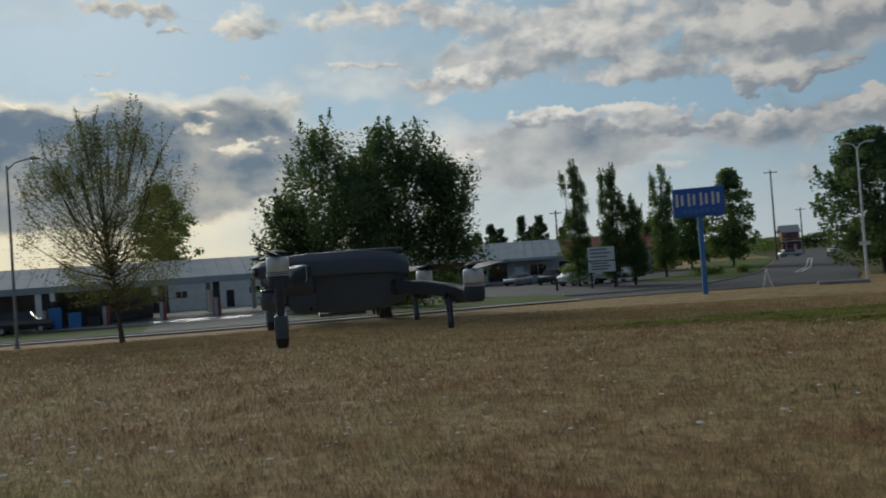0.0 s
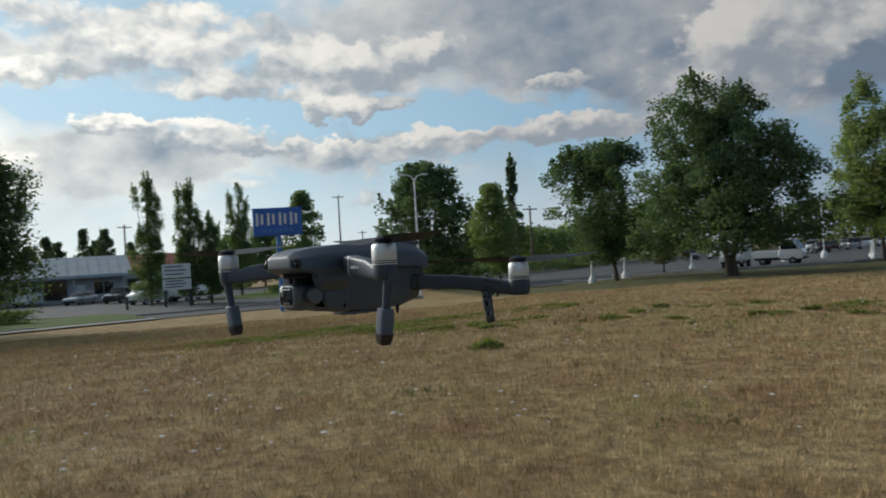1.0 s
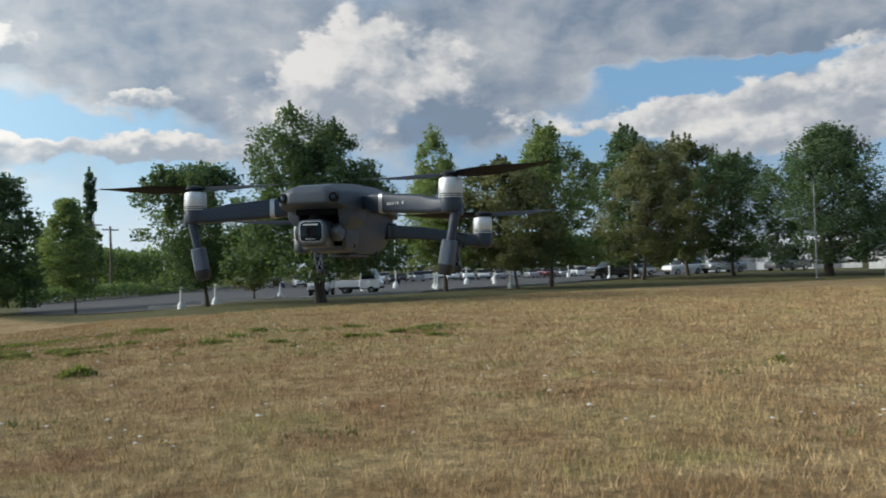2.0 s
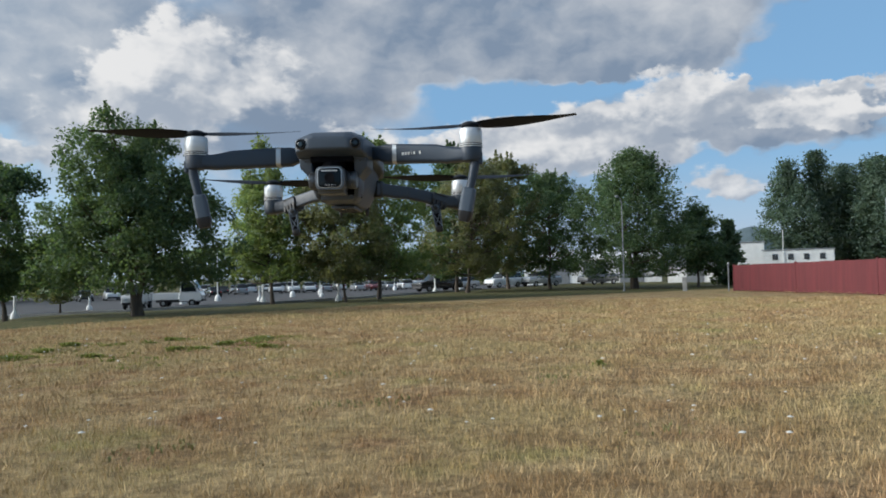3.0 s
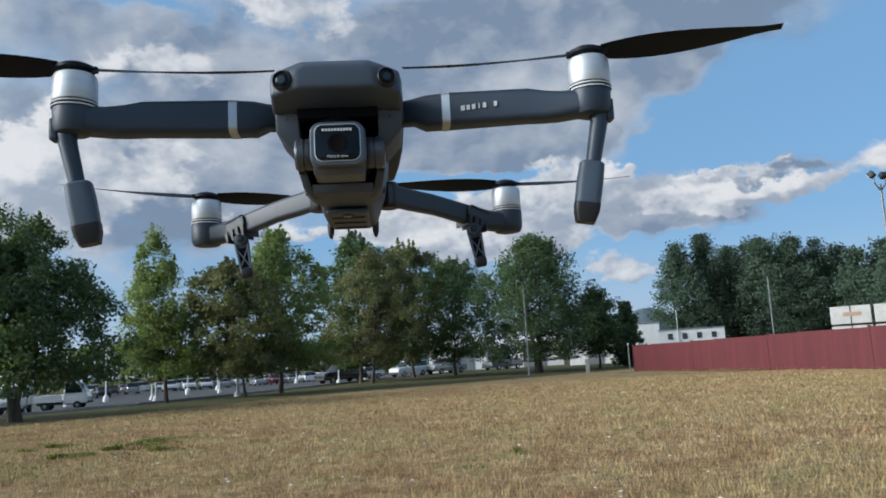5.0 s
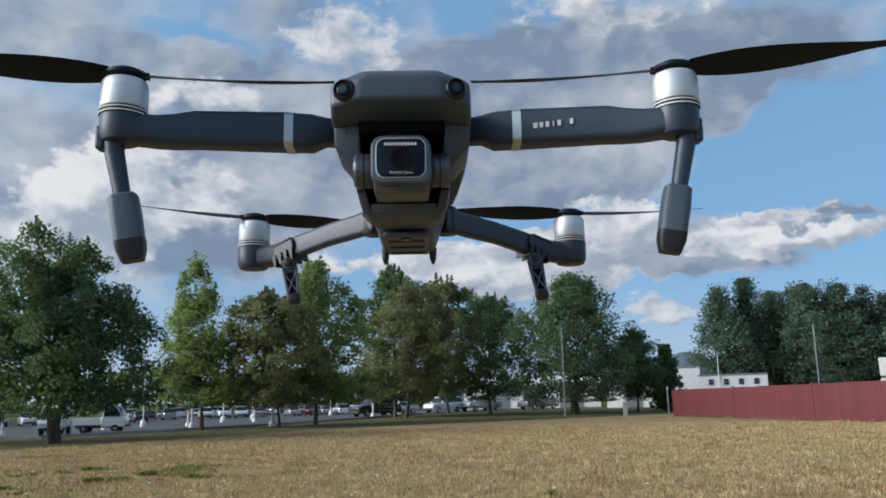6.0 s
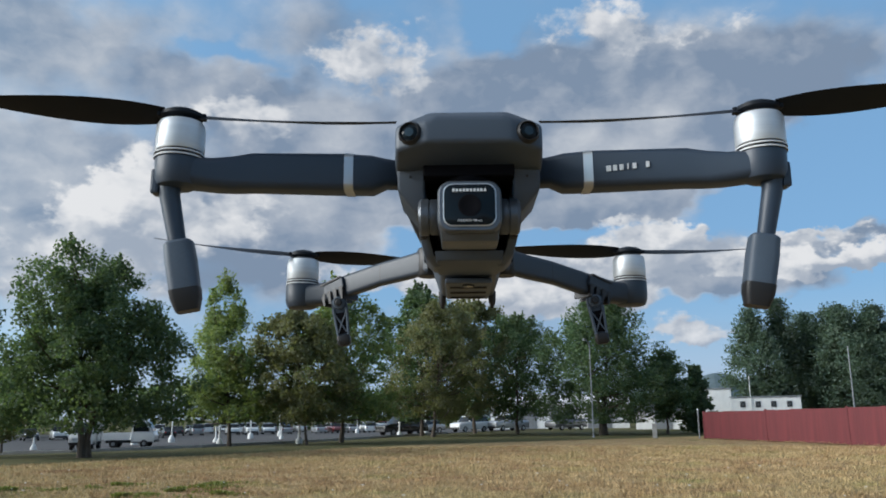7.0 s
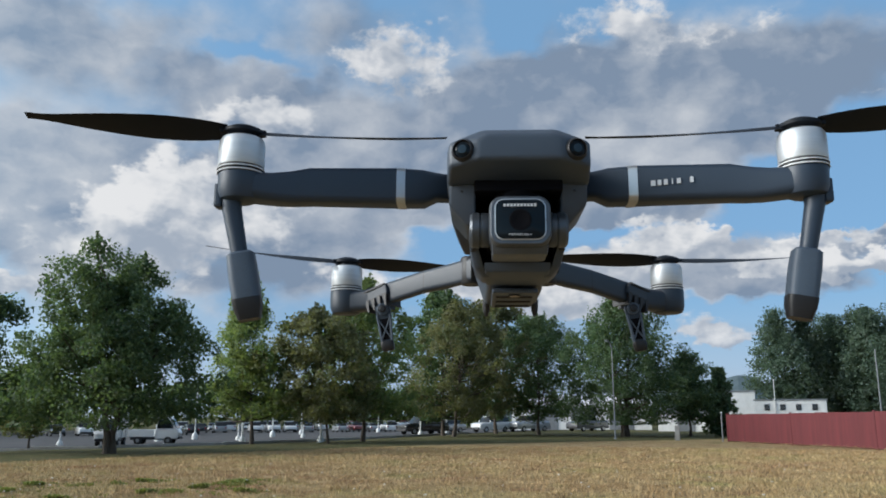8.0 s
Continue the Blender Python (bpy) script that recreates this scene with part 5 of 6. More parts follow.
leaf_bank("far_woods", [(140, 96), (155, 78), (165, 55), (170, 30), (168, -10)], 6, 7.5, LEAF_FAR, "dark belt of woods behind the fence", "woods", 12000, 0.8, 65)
leaf_bank("far_woods", [(-40, 215), (-20, 220), (-6, 225)], 5, 8, LEAF, "dark belt of woods beyond the road", "woods", 4000, 0.8, 66)
leaf_bank("far_woods", [(-8, 245), (6, 352), (24, 356)], 4, 7, LEAF, "dark belt of woods where the road ends", "woods", 5000, 0.8, 70)
leaf_bank("far_woods", [(22, 240), (40, 225), (60, 205)], 6, 9, LEAF, "dark belt of woods beside the far road", "woods", 5000, 0.9, 67)


def ridge(name, points, mat, label):
    """A far wooded hill with depth."""
    n = 60
    p, f = [], []
    for q in range(n + 1):
        s = q / n * (len(points) - 1)
        i = min(int(s), len(points) - 2)
        a, b = Vector(points[i]), Vector(points[i + 1])
        c = a.lerp(b, ease(s - i) * 0.5 + (s - i) * 0.5)
        out = Vector((c.x, c.y, 0)).normalized()
        z = max(0.0, c.z * (1 + 0.07 * noise.noise((q * 0.35, 3.0, 1.0)) + 0.03 * noise.noise((q * 1.7, 3.0, 1.0))))
        p += [tuple(Vector((c.x, c.y, -4)) - out * 300), tuple(Vector((c.x, c.y, z * 0.7)) - out * 110), (c.x, c.y, z), tuple(Vector((c.x, c.y, -4)) + out * 400)]
    for q in range(n):
        for k in range(3):
            f.append((q * 4 + k, q * 4 + k + 1, q * 4 + 5 + k, q * 4 + 4 + k))
    return tagged(quads(name, p, f, mat), label, "hill", kind="structure")


# woods seen through far air: the blue of the haze is painted on
HILL = material("hazed_wooded_hill", (0.115, 0.15, 0.165), 0.95, second=(0.09, 0.12, 0.13), scale=0.02, fine=0.12, bump=0.5, depth=3, specular=0.05)
ridge("hills", [(1180, 1000, 0), (1300, 760, 30), (1380, 600, 48), (1400, 545, 57), (1417, 490, 75), (1429, 453, 60), (1445, 400, 66), (1480, 300, 40), (1500, 120, 30), (1500, -200, 0)], HILL, "far wooded hill on the horizon, painted blue-green with haze")


# ---- grass, weeds and flowers ----
def blades(n, rng, near, far_edge, tall, wide):
    a = radians(-72) + rng.random(n) * radians(182)
    d = near + (far_edge - near) * rng.random(n)
    x, y = np.sin(a) * d, np.cos(a) * d
    keep = ((x < 11) | (y + 0.36 * np.maximum(0, x - 38) < 31.8 + rng.normal(size=n) * 0.5)) & (0.43 * x - y > -57 + 0.1 * d) & (-0.45 * x + y < 54)
    a, d, x, y = a[keep], d[keep], x[keep], y[keep]
    n = len(x)
    patch = np.array([noise.noise((p * 0.7, q * 0.7, 4.0)) for p, q in zip(x, y)])
    clumpy = np.array([noise.noise((p * 3.4, q * 3.4, 9.0)) for p, q in zip(x, y)])
    h = tall * (0.40 + 0.85 * rng.random(n)) * (1 + 0.50 * patch + 0.55 * clumpy)
    z = np.array([ground_height(p, q) for p, q in zip(x, y)])
    w = wide * (0.7 + 0.6 * rng.random(n)) * (0.55 + d * 0.075)
    t, lean = rng.random(n) * 2 * math.pi, h * (0.15 + 0.55 * rng.random(n))
    b = rng.random(n) * 2 * math.pi
    base = np.stack([x, y, z - 0.005], 1)
    side = np.stack([np.cos(b) * w, np.sin(b) * w, np.zeros(n)], 1)
    tip = base + np.stack([np.cos(t) * lean, np.sin(t) * lean, h], 1)
    v = np.stack([base - side, base + side, tip], 1).reshape(-1, 3)
    k = np.arange(n)[:, None] * 3
    return v, np.concatenate([k, k + 1, k + 2], 1)


rng = np.random.default_rng(5)
v, f = blades(560000, rng, 4.2, 46.0, 0.080, 0.0044)
tagged(quads("dry_grass", v, f, STRAW), "dry straw-coloured grass blades standing on the field", "grass", kind="stuff")


def tuft(name, places, mat, label, category, height, spread, per, seed, leaf_wide=0.012):
    """Green plants among the dry grass: fans of short leaves."""
    rng = np.random.default_rng(seed)
    vv, ff, k = [], [], 0
    for x, y, sx, sy in places:
        m = int(per * sx * sy / spread ** 2)
        px, py = x + rng.normal(size=m) * sx * 0.6, y + rng.normal(size=m) * sy * (0.75 if m > 60 else 0.5)
        for p, q in zip(px, py):
            if m > 60 and noise.noise((p * 1.7, q * 1.7, 2.0)) < 0.02:
                continue
            z = ground_height(p, q)
            for _ in range(7):
                a, h, w = rng.random() * 6.283, height * (0.25 + 0.75 * math.exp(-2 * (((p - x) / sx) ** 2 + ((q - y) / sy) ** 2))) * (0.5 + 0.8 * rng.random()), leaf_wide * (0.7 + 0.7 * rng.random())
                out, up = h * (0.3 + 0.5 * rng.random()), h
                cx, cy = math.cos(a), math.sin(a)
                vv += [(p - cy * w, q + cx * w, z), (p + cx * out * 0.5 - cy * w, q + cy * out * 0.5 + cx * w, z + up * 0.7), (p + cx * out, q + cy * out, z + up * 0.85), (p + cx * out * 0.5 + cy * w, q + cy * out * 0.5 - cx * w, z + up * 0.7), (p + cy * w, q - cx * w, z)]
                ff.append((k, k + 1, k + 2, k + 3, k + 4))
                k += 5
    return tagged(quads(name, vv, ff, mat), label, category, kind="stuff")


patches = ((-2.4, 22.4, 2.2, 1.2), (0.2, 25.0, 2.4, 1.6), (1.5, 23.0, 2.0, 1.3), (3.8, 26.4, 2.4, 1.5), (3.5, 20.4, 1.3, 0.6), (3.8, 18.8, 0.9, 0.5), (7.0, 26.0, 1.2, 0.5), (7.3, 24.3, 0.9, 0.4), (5.2, 20.6, 0.9, 0.3),
           (5.3, 16.2, 0.6, 0.3), (6.5, 18.1, 0.8, 0.3), (7.6, 19.4, 0.9, 0.5), (8.9, 20.5, 0.7, 0.3), (7.7, 16.8, 0.5, 0.3), (7.8, 15.2, 0.6, 0.5), (7.3, 13.9, 0.4, 0.2), (10.9, 19.5, 1.3, 0.4), (9.6, 16.4, 1.0, 0.4),
           (2.6, 20.2, 1.6, 0.7), (1.6, 21.6, 1.6, 0.6), (11.4, 16.6, 1.1, 0.5), (12.8, 17.2, 1.0, 0.5), (11.1, 15.1, 0.6, 0.4))
tuft("green_weeds", patches, WEED, "low green weeds in patches on the dry field", "weeds", 0.125, 0.9, 760, 71, 0.015)
tuft("green_grass", ((3.4, 6.5, 0.7, 0.5), (6.2, 7.0, 0.7, 0.5), (6.8, 6.7, 0.7, 0.4), (7.0, 3.0, 0.5, 0.4), (1.0, 9.5, 0.8, 0.6), (10.0, 6.0, 0.9, 0.6), (8.6, 9.4, 0.8, 0.5)), material("fresh_green_grass", (0.26, 0.25, 0.09), 0.8, second=(0.20, 0.20, 0.07), scale=3, fine=30, bump=0), "fresh green grass tufts in the dry field", "grass", 0.09, 0.6, 34, 72, 0.004)
tuft("weed", ((2.8, 14.0, 0.30, 0.24), (2.65, 14.1, 0.14, 0.14)), WEED, "single bushy green weed standing in the field", "weed", 0.26, 0.22, 26, 73, 0.012)
tuft("weed", ((11.7, 6.3, 0.18, 0.18),), WEED, "small green weed standing in the field", "weed", 0.12, 0.22, 18, 74, 0.010)

rng = np.random.default_rng(8)
vv, ff = [], []
for q in range(520):
    a = radians(-58 + 150 * rng.random() ** 1.9)
    d = 6.5 + 22 * rng.random() ** 1.2
    x, y = math.sin(a) * d + rng.normal() * 0.4, math.cos(a) * d + rng.normal() * 0.4
    z, h, r = ground_height(x, y), 0.09 + 0.10 * rng.random(), 0.015 + 0.026 * rng.random()
    k = len(vv)
    vv.append((x, y, z + h + r * 0.45))
    vv += [(x + r * math.cos(s) * (0.8 + 0.4 * rng.random()), y + r * math.sin(s) * (0.8 + 0.4 * rng.random()), z + h) for s in (2 * math.pi * j / 7 for j in range(7))]
    vv += [(x - 0.002, y, z), (x + 0.002, y, z)]
    ff += [(k, k + 1 + j, k + 1 + (j + 1) % 7) for j in range(7)] + [(k + 8, k + 9, k)]
tagged(quads("wild_flowers", vv, ff, PETAL), "small white wild flowers scattered over the field", "flowers", kind="stuff")


# ---- poles, lamps and signs ----
def lamp_post(x, y, height, arms, mat, label, radius=0.09, base=None, turn=0.0, reach=1.3, head=0.55):
    ob = thing("street_lamp", on_ground(x, y, turn), label, "lamp post", "lamp posts")
    part("pole", pipe([(0, 0, -0.1), (0, 0, 0.3), (0, 0, height)], [radius * 1.25, radius, radius * 0.62], 12), mat, ob, smooth=True)
    if base:
        part("base", turned([(base, 0), (base, 0.35), (base * 0.75, 0.6), (base * 0.45, 0.75)], 14), WHITE_PAINT, ob, "white painted flared base")
    else:
        part("base", turned([(radius * 2.2, -0.05), (radius * 2.2, 0.05), (radius * 1.3, 0.12)], 12), mat, ob)
    for a in arms:
        c, s = math.cos(radians(a)), math.sin(radians(a))
        arm = part("arm", pipe([(0, 0, height - 0.25), (c * reach * 0.35, s * reach * 0.35, height + 0.15), (c * reach, s * reach, height + 0.32)], [0.045, 0.04, 0.035], 8), mat, ob, smooth=True)
        bm = bmesh.new()
        loft(bm, [[(x0, w, z), (x0, -w, z), (x0, -w * 0.7, z - t), (x0, w * 0.7, z - t)] for x0, w, z, t in ((0, 0.05, 0.04, 0.08), (head * 0.35, 0.13, 0.07, 0.14), (head, 0.09, 0.03, 0.08))])
        lamp = part("lamp_head", bm, mat, ob, "flat lamp head")
        lamp.matrix_local = Matrix.Translation((c * reach, s * reach, height + 0.32)) @ pose(0, 0, 0, 0, 0, a)
        part("lens", block((head * 0.2, -0.08, -0.105), (head * 0.85, 0.08, -0.075), 0.01), LAMP_GLASS, lamp)
    return ob


lamp_post(-38.5, 31.2, 10.2, (-10,), GALV, "tall grey street lamp at the edge of the field", turn=30)
post = lamp_post(6.6, 60.8, 9.3, (10, 170), WHITE_PAINT, "white double-armed street lamp beside the road", 0.10, reach=0.6)
part("small_sign", block((-0.35, -0.13, 2.5), (0.35, -0.11, 2.75), 0.01), SIGN_WHITE, post, "small plain sign plate")
lamp_post(57.2, 29.6, 7.2, (160,), GALV, "grey single-armed lamp post under a broad tree", 0.055, turn=30, reach=0.9)
lamp_post(92.8, 17.8, 8.6, (), GALV, "bare grey pole behind the red fence", 0.09)
lamp_post(85.6, 26.1, 5.5, (), WHITE_PAINT, "thin white mast behind the fence", 0.06)
for x, y, h in ((49.6, 74.3, 6.0), (60.9, 75.6, 6.5), (71.8, 58.3, 6.0), (94.8, 91.1, 6.5), (76, 88, 6.5), (41.5, 68, 6.0)):
    lamp_post(x, y, h, (0,), WHITE_PAINT, "white car park lamp on a flared base", 0.07, base=0.32, turn=40, reach=0.6)

# floodlight mast with two curved necks
mast = thing("floodlight_mast", on_ground(40.02, 2.30, 60), "tall grey floodlight mast with two curved necks", "lamp post")
part("pole", pipe([(0, 0, -0.1), (0, 0, 0.4), (0, 0, 8.3)], [0.11, 0.085, 0.05], 12), GALV, mast, smooth=True)
part("collar", turned([(0.17, 0), (0.17, 0.10), (0.13, 0.16)], 12), GALV, mast)
for s in (-1, 1):
    part("neck", pipe([(0, 0, 8.0), (0, s * 0.18, 8.15), (0, s * 0.40, 8.35), (0, s * 0.42, 8.64)], [0.04, 0.036, 0.036, 0.03], 8), GALV, mast, smooth=True)
    flood = part("flood_head", block((-0.12, -0.20, -0.14), (0.14, 0.20, 0.14), 0.05), DARK_STEEL, mast, "dark floodlight head")
    flood.matrix_local = pose(0.05, s * 0.44, 8.74, 0, 35, s * 20)
    part("flood_glass", block((0.13, -0.16, -0.11), (0.15, 0.16, 0.11), 0.01), LAMP_GLASS, flood)


def utility_pole(x, y, height, turn, label):
    ob = thing("utility_pole", on_ground(x, y, turn), label, "utility pole", "utility poles")
    part("pole", pipe([(0, 0, -0.1), (0, 0, height)], [0.19, 0.12], 10), WOOD_POLE, ob, smooth=True)
    part("crossarm", block((-1.1, -0.06, height - 0.55), (1.1, 0.06, height - 0.42), 0.01), WOOD_POLE, ob)
    for dx in (-0.95, -0.4, 0.4, 0.95):
        part("insulator", turned([(0.05, 0), (0.07, 0.06), (0.04, 0.14)], 8, (dx, 0, height - 0.42)), CONCRETE, ob)
    return ob


utility_pole(1.7, 149.1, 15.8, 15, "tall wooden utility pole beside the road")
utility_pole(-33.3, 135.0, 11.4, 30, "wooden utility pole behind the shop")
utility_pole(25.2, 106.2, 9.8, 10, "wooden utility pole across the car park")
utility_pole(27.6, 107.5, 9.2, 10, "wooden utility pole across the car park")
utility_pole(8.0, 205.0, 11.0, 10, "wooden utility pole by the far house")


def bollard(x, y, h=1.35):
    ob = thing("bollard", on_ground(x, y), "white painted post with a flared base in the car park", "bollard", "white posts in the car park")
    part("post", turned([(0.085, 0.40), (0.075, 0.6), (0.07, h - 0.12), (0.0, h - 0.12)], 12), WHITE_PAINT, ob, smooth=True)
    part("base", turned([(0.24, -0.05), (0.24, 0.16), (0.20, 0.30), (0.09, 0.45)], 14), WHITE_PAINT, ob, smooth=True)
    part("cap", turned([(0.07, h - 0.13), (0.11, h - 0.10), (0.11, h - 0.02), (0.05, h)], 12), WHITE_PAINT, ob, smooth=True)
    return ob


first = bollard(15.9, 47.0)
for x, y in ((18.8, 49.0), (36.1, 48.3), (43.0, 58.0), (37.6, 41.6), (52.0, 60.0), (21.8, 112.0), (60.0, 52.0), (30.0, 63.0)):
    copy_thing(first, on_ground(x, y))
stone = part("marker_post", block((-0.16, -0.16, -0.1), (0.16, 0.16, 1.05), 0.03), CONCRETE)
stone.matrix_world = on_ground(56.4, 24.2, 20)
tagged(stone, "short square concrete marker post at the field edge", "post")
slab = part("concrete_block", block((-1.6, -0.25, -0.05), (1.6, 0.25, 0.22), 0.04), CONCRETE)
slab.matrix_world = on_ground(5.0, 59.5, 6)
tagged(slab, "low pale concrete parking block beside the road", "concrete block")
stub = thing("guy_post", on_ground(0.1, 58.9), "leaning white stub post at the road corner", "post")
part("stay", pipe([(-0.15, 0, -0.05), (0.15, 0, 1.35)], [0.06, 0.05], 8), SIGN_WHITE, stub)
part("prop", pipe([(0.5, 0, -0.05), (0.12, 0, 1.2)], [0.05, 0.05], 8), SIGN_WHITE, stub)

# pylon sign: plain upright bars stand in for the name
pylon = thing("pylon_sign", on_ground(-3.6, 54.8, 4), "blue pylon sign with white marks on a blue post", "sign")
part("post", pipe([(0, 0, -0.1), (0, 0, 5.35)], [0.17, 0.17], 14), POST_BLUE, pylon, "bright blue round post", True)
panel = part("panel", block((-1.66, -0.22, 5.25), (1.62, 0.22, 7.05), 0.05), SIGN_BLUE, pylon, "deep blue sign box")
part("panel_frame", block((-1.72, -0.17, 5.19), (1.68, 0.17, 5.27), 0.02), SIGN_BLUE, panel)
part("panel_frame", block((-1.72, -0.17, 7.03), (1.68, 0.17, 7.11), 0.02), SIGN_BLUE, panel)
for q, x in enumerate((-1.18, -0.42, 0.36, 1.10)):
    part("mark", block((x - 0.27, -0.245, 5.90), (x - 0.11, -0.222, 6.76)), SIGN_WHITE, panel)
    part("mark", block((x + 0.06, -0.245, 5.98), (x + 0.22, -0.222, 6.68)), SIGN_WHITE, panel)
for q in range(6):
    part("small_mark", block((-1.0 + 0.36 * q, -0.245, 5.45), (-0.80 + 0.36 * q, -0.222, 5.68)), POST_BLUE, panel)

board = thing("sign_board", on_ground(-13.8, 72.7, 2), "white tenant board with rows of print on two posts", "sign")
for s in (-1, 1):
    part("post", block((s * 1.05 - 0.09, -0.09, -0.1), (s * 1.05 + 0.09, 0.09, 3.4), 0.01), DARK_STEEL, board)
for z0, z1 in ((2.62, 3.85), (1.55, 2.50)):
    plate = part("plate", block((-1.25, -0.14, z0), (1.20, -0.095, z1), 0.015), SIGN_WHITE, board, "white sign plate")
    for q in range(3):
        zz = z0 + (z1 - z0) * (0.22 + 0.27 * q)
        part("print_bar", block((-1.0, -0.15, zz), (0.55 + 0.25 * (q % 2), -0.141, zz + 0.12)), SIGN_GREY, plate)
marker = part("marker_post", block((-0.10, -0.10, -0.1), (0.10, 0.10, 1.2), 0.02), WOOD_POLE)
marker.matrix_world = on_ground(-18.0, 72.0)
tagged(marker, "short dark wooden post on the verge", "post")


# ---- the red fence and what shows over it ----
fence = thing("fence", pose(0, 0, 0), "long dark-red painted fence along the field", "fence")
a, b = Vector((55.9, 20.3)), Vector((33.0, -7.4))
panels = 15
d = (b - a) / panels
turn = math.degrees(math.atan2(d.y, d.x))
for q in range(panels):
    p = a + d * (q + 0.5)
    top = 1.83 + 0.25 * q / panels * 1.25 + 0.012 * math.sin(q * 2.1)
    pan = part("panel", block((-d.length / 2 + 0.01, -0.03, 0.04), (d.length / 2 - 0.01, 0.03, top), 0.004), RED_PAINT, fence)
    pan.matrix_local = pose(p.x, p.y, 0, 0, 0, turn)
    for k in range(11):
        w = d.length / 11
        part("batten", block((-d.length / 2 + w * k + 0.004, 0.03, 0.06), (-d.length / 2 + w * (k + 1) - 0.004, 0.035, top - 0.03)), RED_PAINT, pan).matrix_local = pose(0, 0, 0)
        part("batten", block((-d.length / 2 + w * k + 0.004, -0.035, 0.06), (-d.length / 2 + w * (k + 1) - 0.004, -0.03, top - 0.03)), RED_PAINT, pan)
    if q % 3 == 0:
        post = part("post", block((-0.06, -0.06, -0.1), (0.06, 0.06, top + 0.06), 0.01), RED_PAINT, fence)
        post.matrix_local = pose(a.x + d.x * q, a.y + d.y * q, 0, 0, 0, turn)
side_a, side_b = Vector((55.9, 20.3)), Vector((92, 14))
for q in range(8):
    p, e = side_a.lerp(side_b, (q + 0.5) / 8), (side_b - side_a) / 8
    part("panel", block((-e.length / 2, -0.03, 0.04), (e.length / 2, 0.03, 1.8), 0.004), RED_PAINT, fence).matrix_local = pose(p.x, p.y, 0, 0, 0, math.degrees(math.atan2(e.y, e.x)))
end = thing("gate_post", on_ground(55.9, 20.7), "grey steel end post of the red fence", "post")
part("post", pipe([(0, 0, -0.1), (0, 0, 1.95)], [0.05, 0.05], 10), GALV, end)
part("cap", turned([(0.06, 1.94), (0.06, 1.99), (0.02, 2.04)], 10), WHITE_PAINT, end)
leaf_bank("tall_weeds", [(55.4, 19.6), (48.5, 11.3), (41.4, 2.7), (36.0, -3.8)], 0.20, 0.16, STRAW, "dry tall grass growing along the foot of the fence", "grass", 3600, 0.055, 90)

for q, (x, y, w) in enumerate(((51.15, 5.35, 1.80), (51.35, 3.10, 1.95), (51.6, 0.6, 2.0), (51.9, -2.0, 2.0))):
    stack = thing("lumber_pack", pose(x, y, 0, 0, 0, 95), "white wrapped lumber pack stacked behind the red fence", "lumber pack", "stacked lumber packs")
    for k in range(3):
        pack = part("pack", block((-w / 2 * 1.12, -2.4, 0.10 + 1.09 * k), (w / 2 * 1.12, 2.4, 1.08 + 1.09 * k), 0.03), WRAP, stack, "bundle in white wrap")
        part("orange_mark", block((-w * 0.30, 2.401, 0.52 + 1.09 * k), (w * 0.22, 2.412, 0.74 + 1.09 * k)), ORANGE, pack, "faded orange print bar")
        part("strap", block((-0.03, 2.402, 0.10 + 1.09 * k), (0.03, 2.410, 1.08 + 1.09 * k)), DARK_STEEL, pack)
        for s in (-1, 1):
            part("bearer", block((-w / 2 * 1.1, s * 1.6 - 0.05, 0.0 + 1.09 * k), (w / 2 * 1.1, s * 1.6 + 0.05, 0.10 + 1.09 * k)), WOOD_POLE, pack)


# ---- buildings ----
def window(parent, lo, hi, axis, out, frame=WHITE_PAINT, bars=1):
    """A window set on a wall: frame, sill and panes. axis: the wall runs along x or y."""
    def slab(a0, a1, z0, z1, o0, o1):
        return block((a0, min(o0, o1), z0), (a1, max(o0, o1), z1), 0.01) if axis == "x" else block((min(o0, o1), a0, z0), (max(o0, o1), a1, z1), 0.01)

    (a0, z0), (a1, z1), (w, sgn) = lo, hi, out
    f = part("window", slab(a0, a1, z0, z1, w, w + sgn * 0.05), frame, parent)
    n = bars + 1
    for q in range(n):
        p0, p1 = a0 + 0.07 + (a1 - a0 - 0.07) * q / n, a0 + (a1 - a0 - 0.07) * (q + 1) / n
        part("pane", slab(p0, p1, z0 + 0.08, z1 - 0.08, w + sgn * 0.052, w + sgn * 0.062), CAR_GLASS, f)
    return f


def gable_roof(parent, x0, x1, y0, y1, eave, ridge_z, over, mat, name="roof", ridge_at=0.5):
    bm = bmesh.new()
    ym = y0 + (y1 - y0) * ridge_at
    t = 0.22
    ring = lambda x: [(x, y0 - over, eave - 0.1), (x, ym, ridge_z), (x, y1 + over, eave - 0.1), (x, y1 + over, eave - 0.1 - t), (x, ym, ridge_z - t), (x, y0 - over, eave - 0.1 - t)]
    loft(bm, [ring(x0 - over), ring(x1 + over)])
    roof = part(name, bm, mat, parent)
    n = int((x1 - x0) / 1.2)
    for q in range(n):
        x = x0 + (x1 - x0) * (q + 0.5) / n
        bm = bmesh.new()
        loft(bm, [[(x - 0.03, y0 - over, eave - 0.1), (x + 0.03, y0 - over, eave - 0.1), (x + 0.03, y0 - over, eave - 0.04), (x - 0.03, y0 - over, eave - 0.04)],
                  [(x - 0.03, ym, ridge_z), (x + 0.03, ym, ridge_z), (x + 0.03, ym, ridge_z + 0.06), (x - 0.03, ym, ridge_z + 0.06)]])
        part("seam", bm, mat, roof)
    return roof


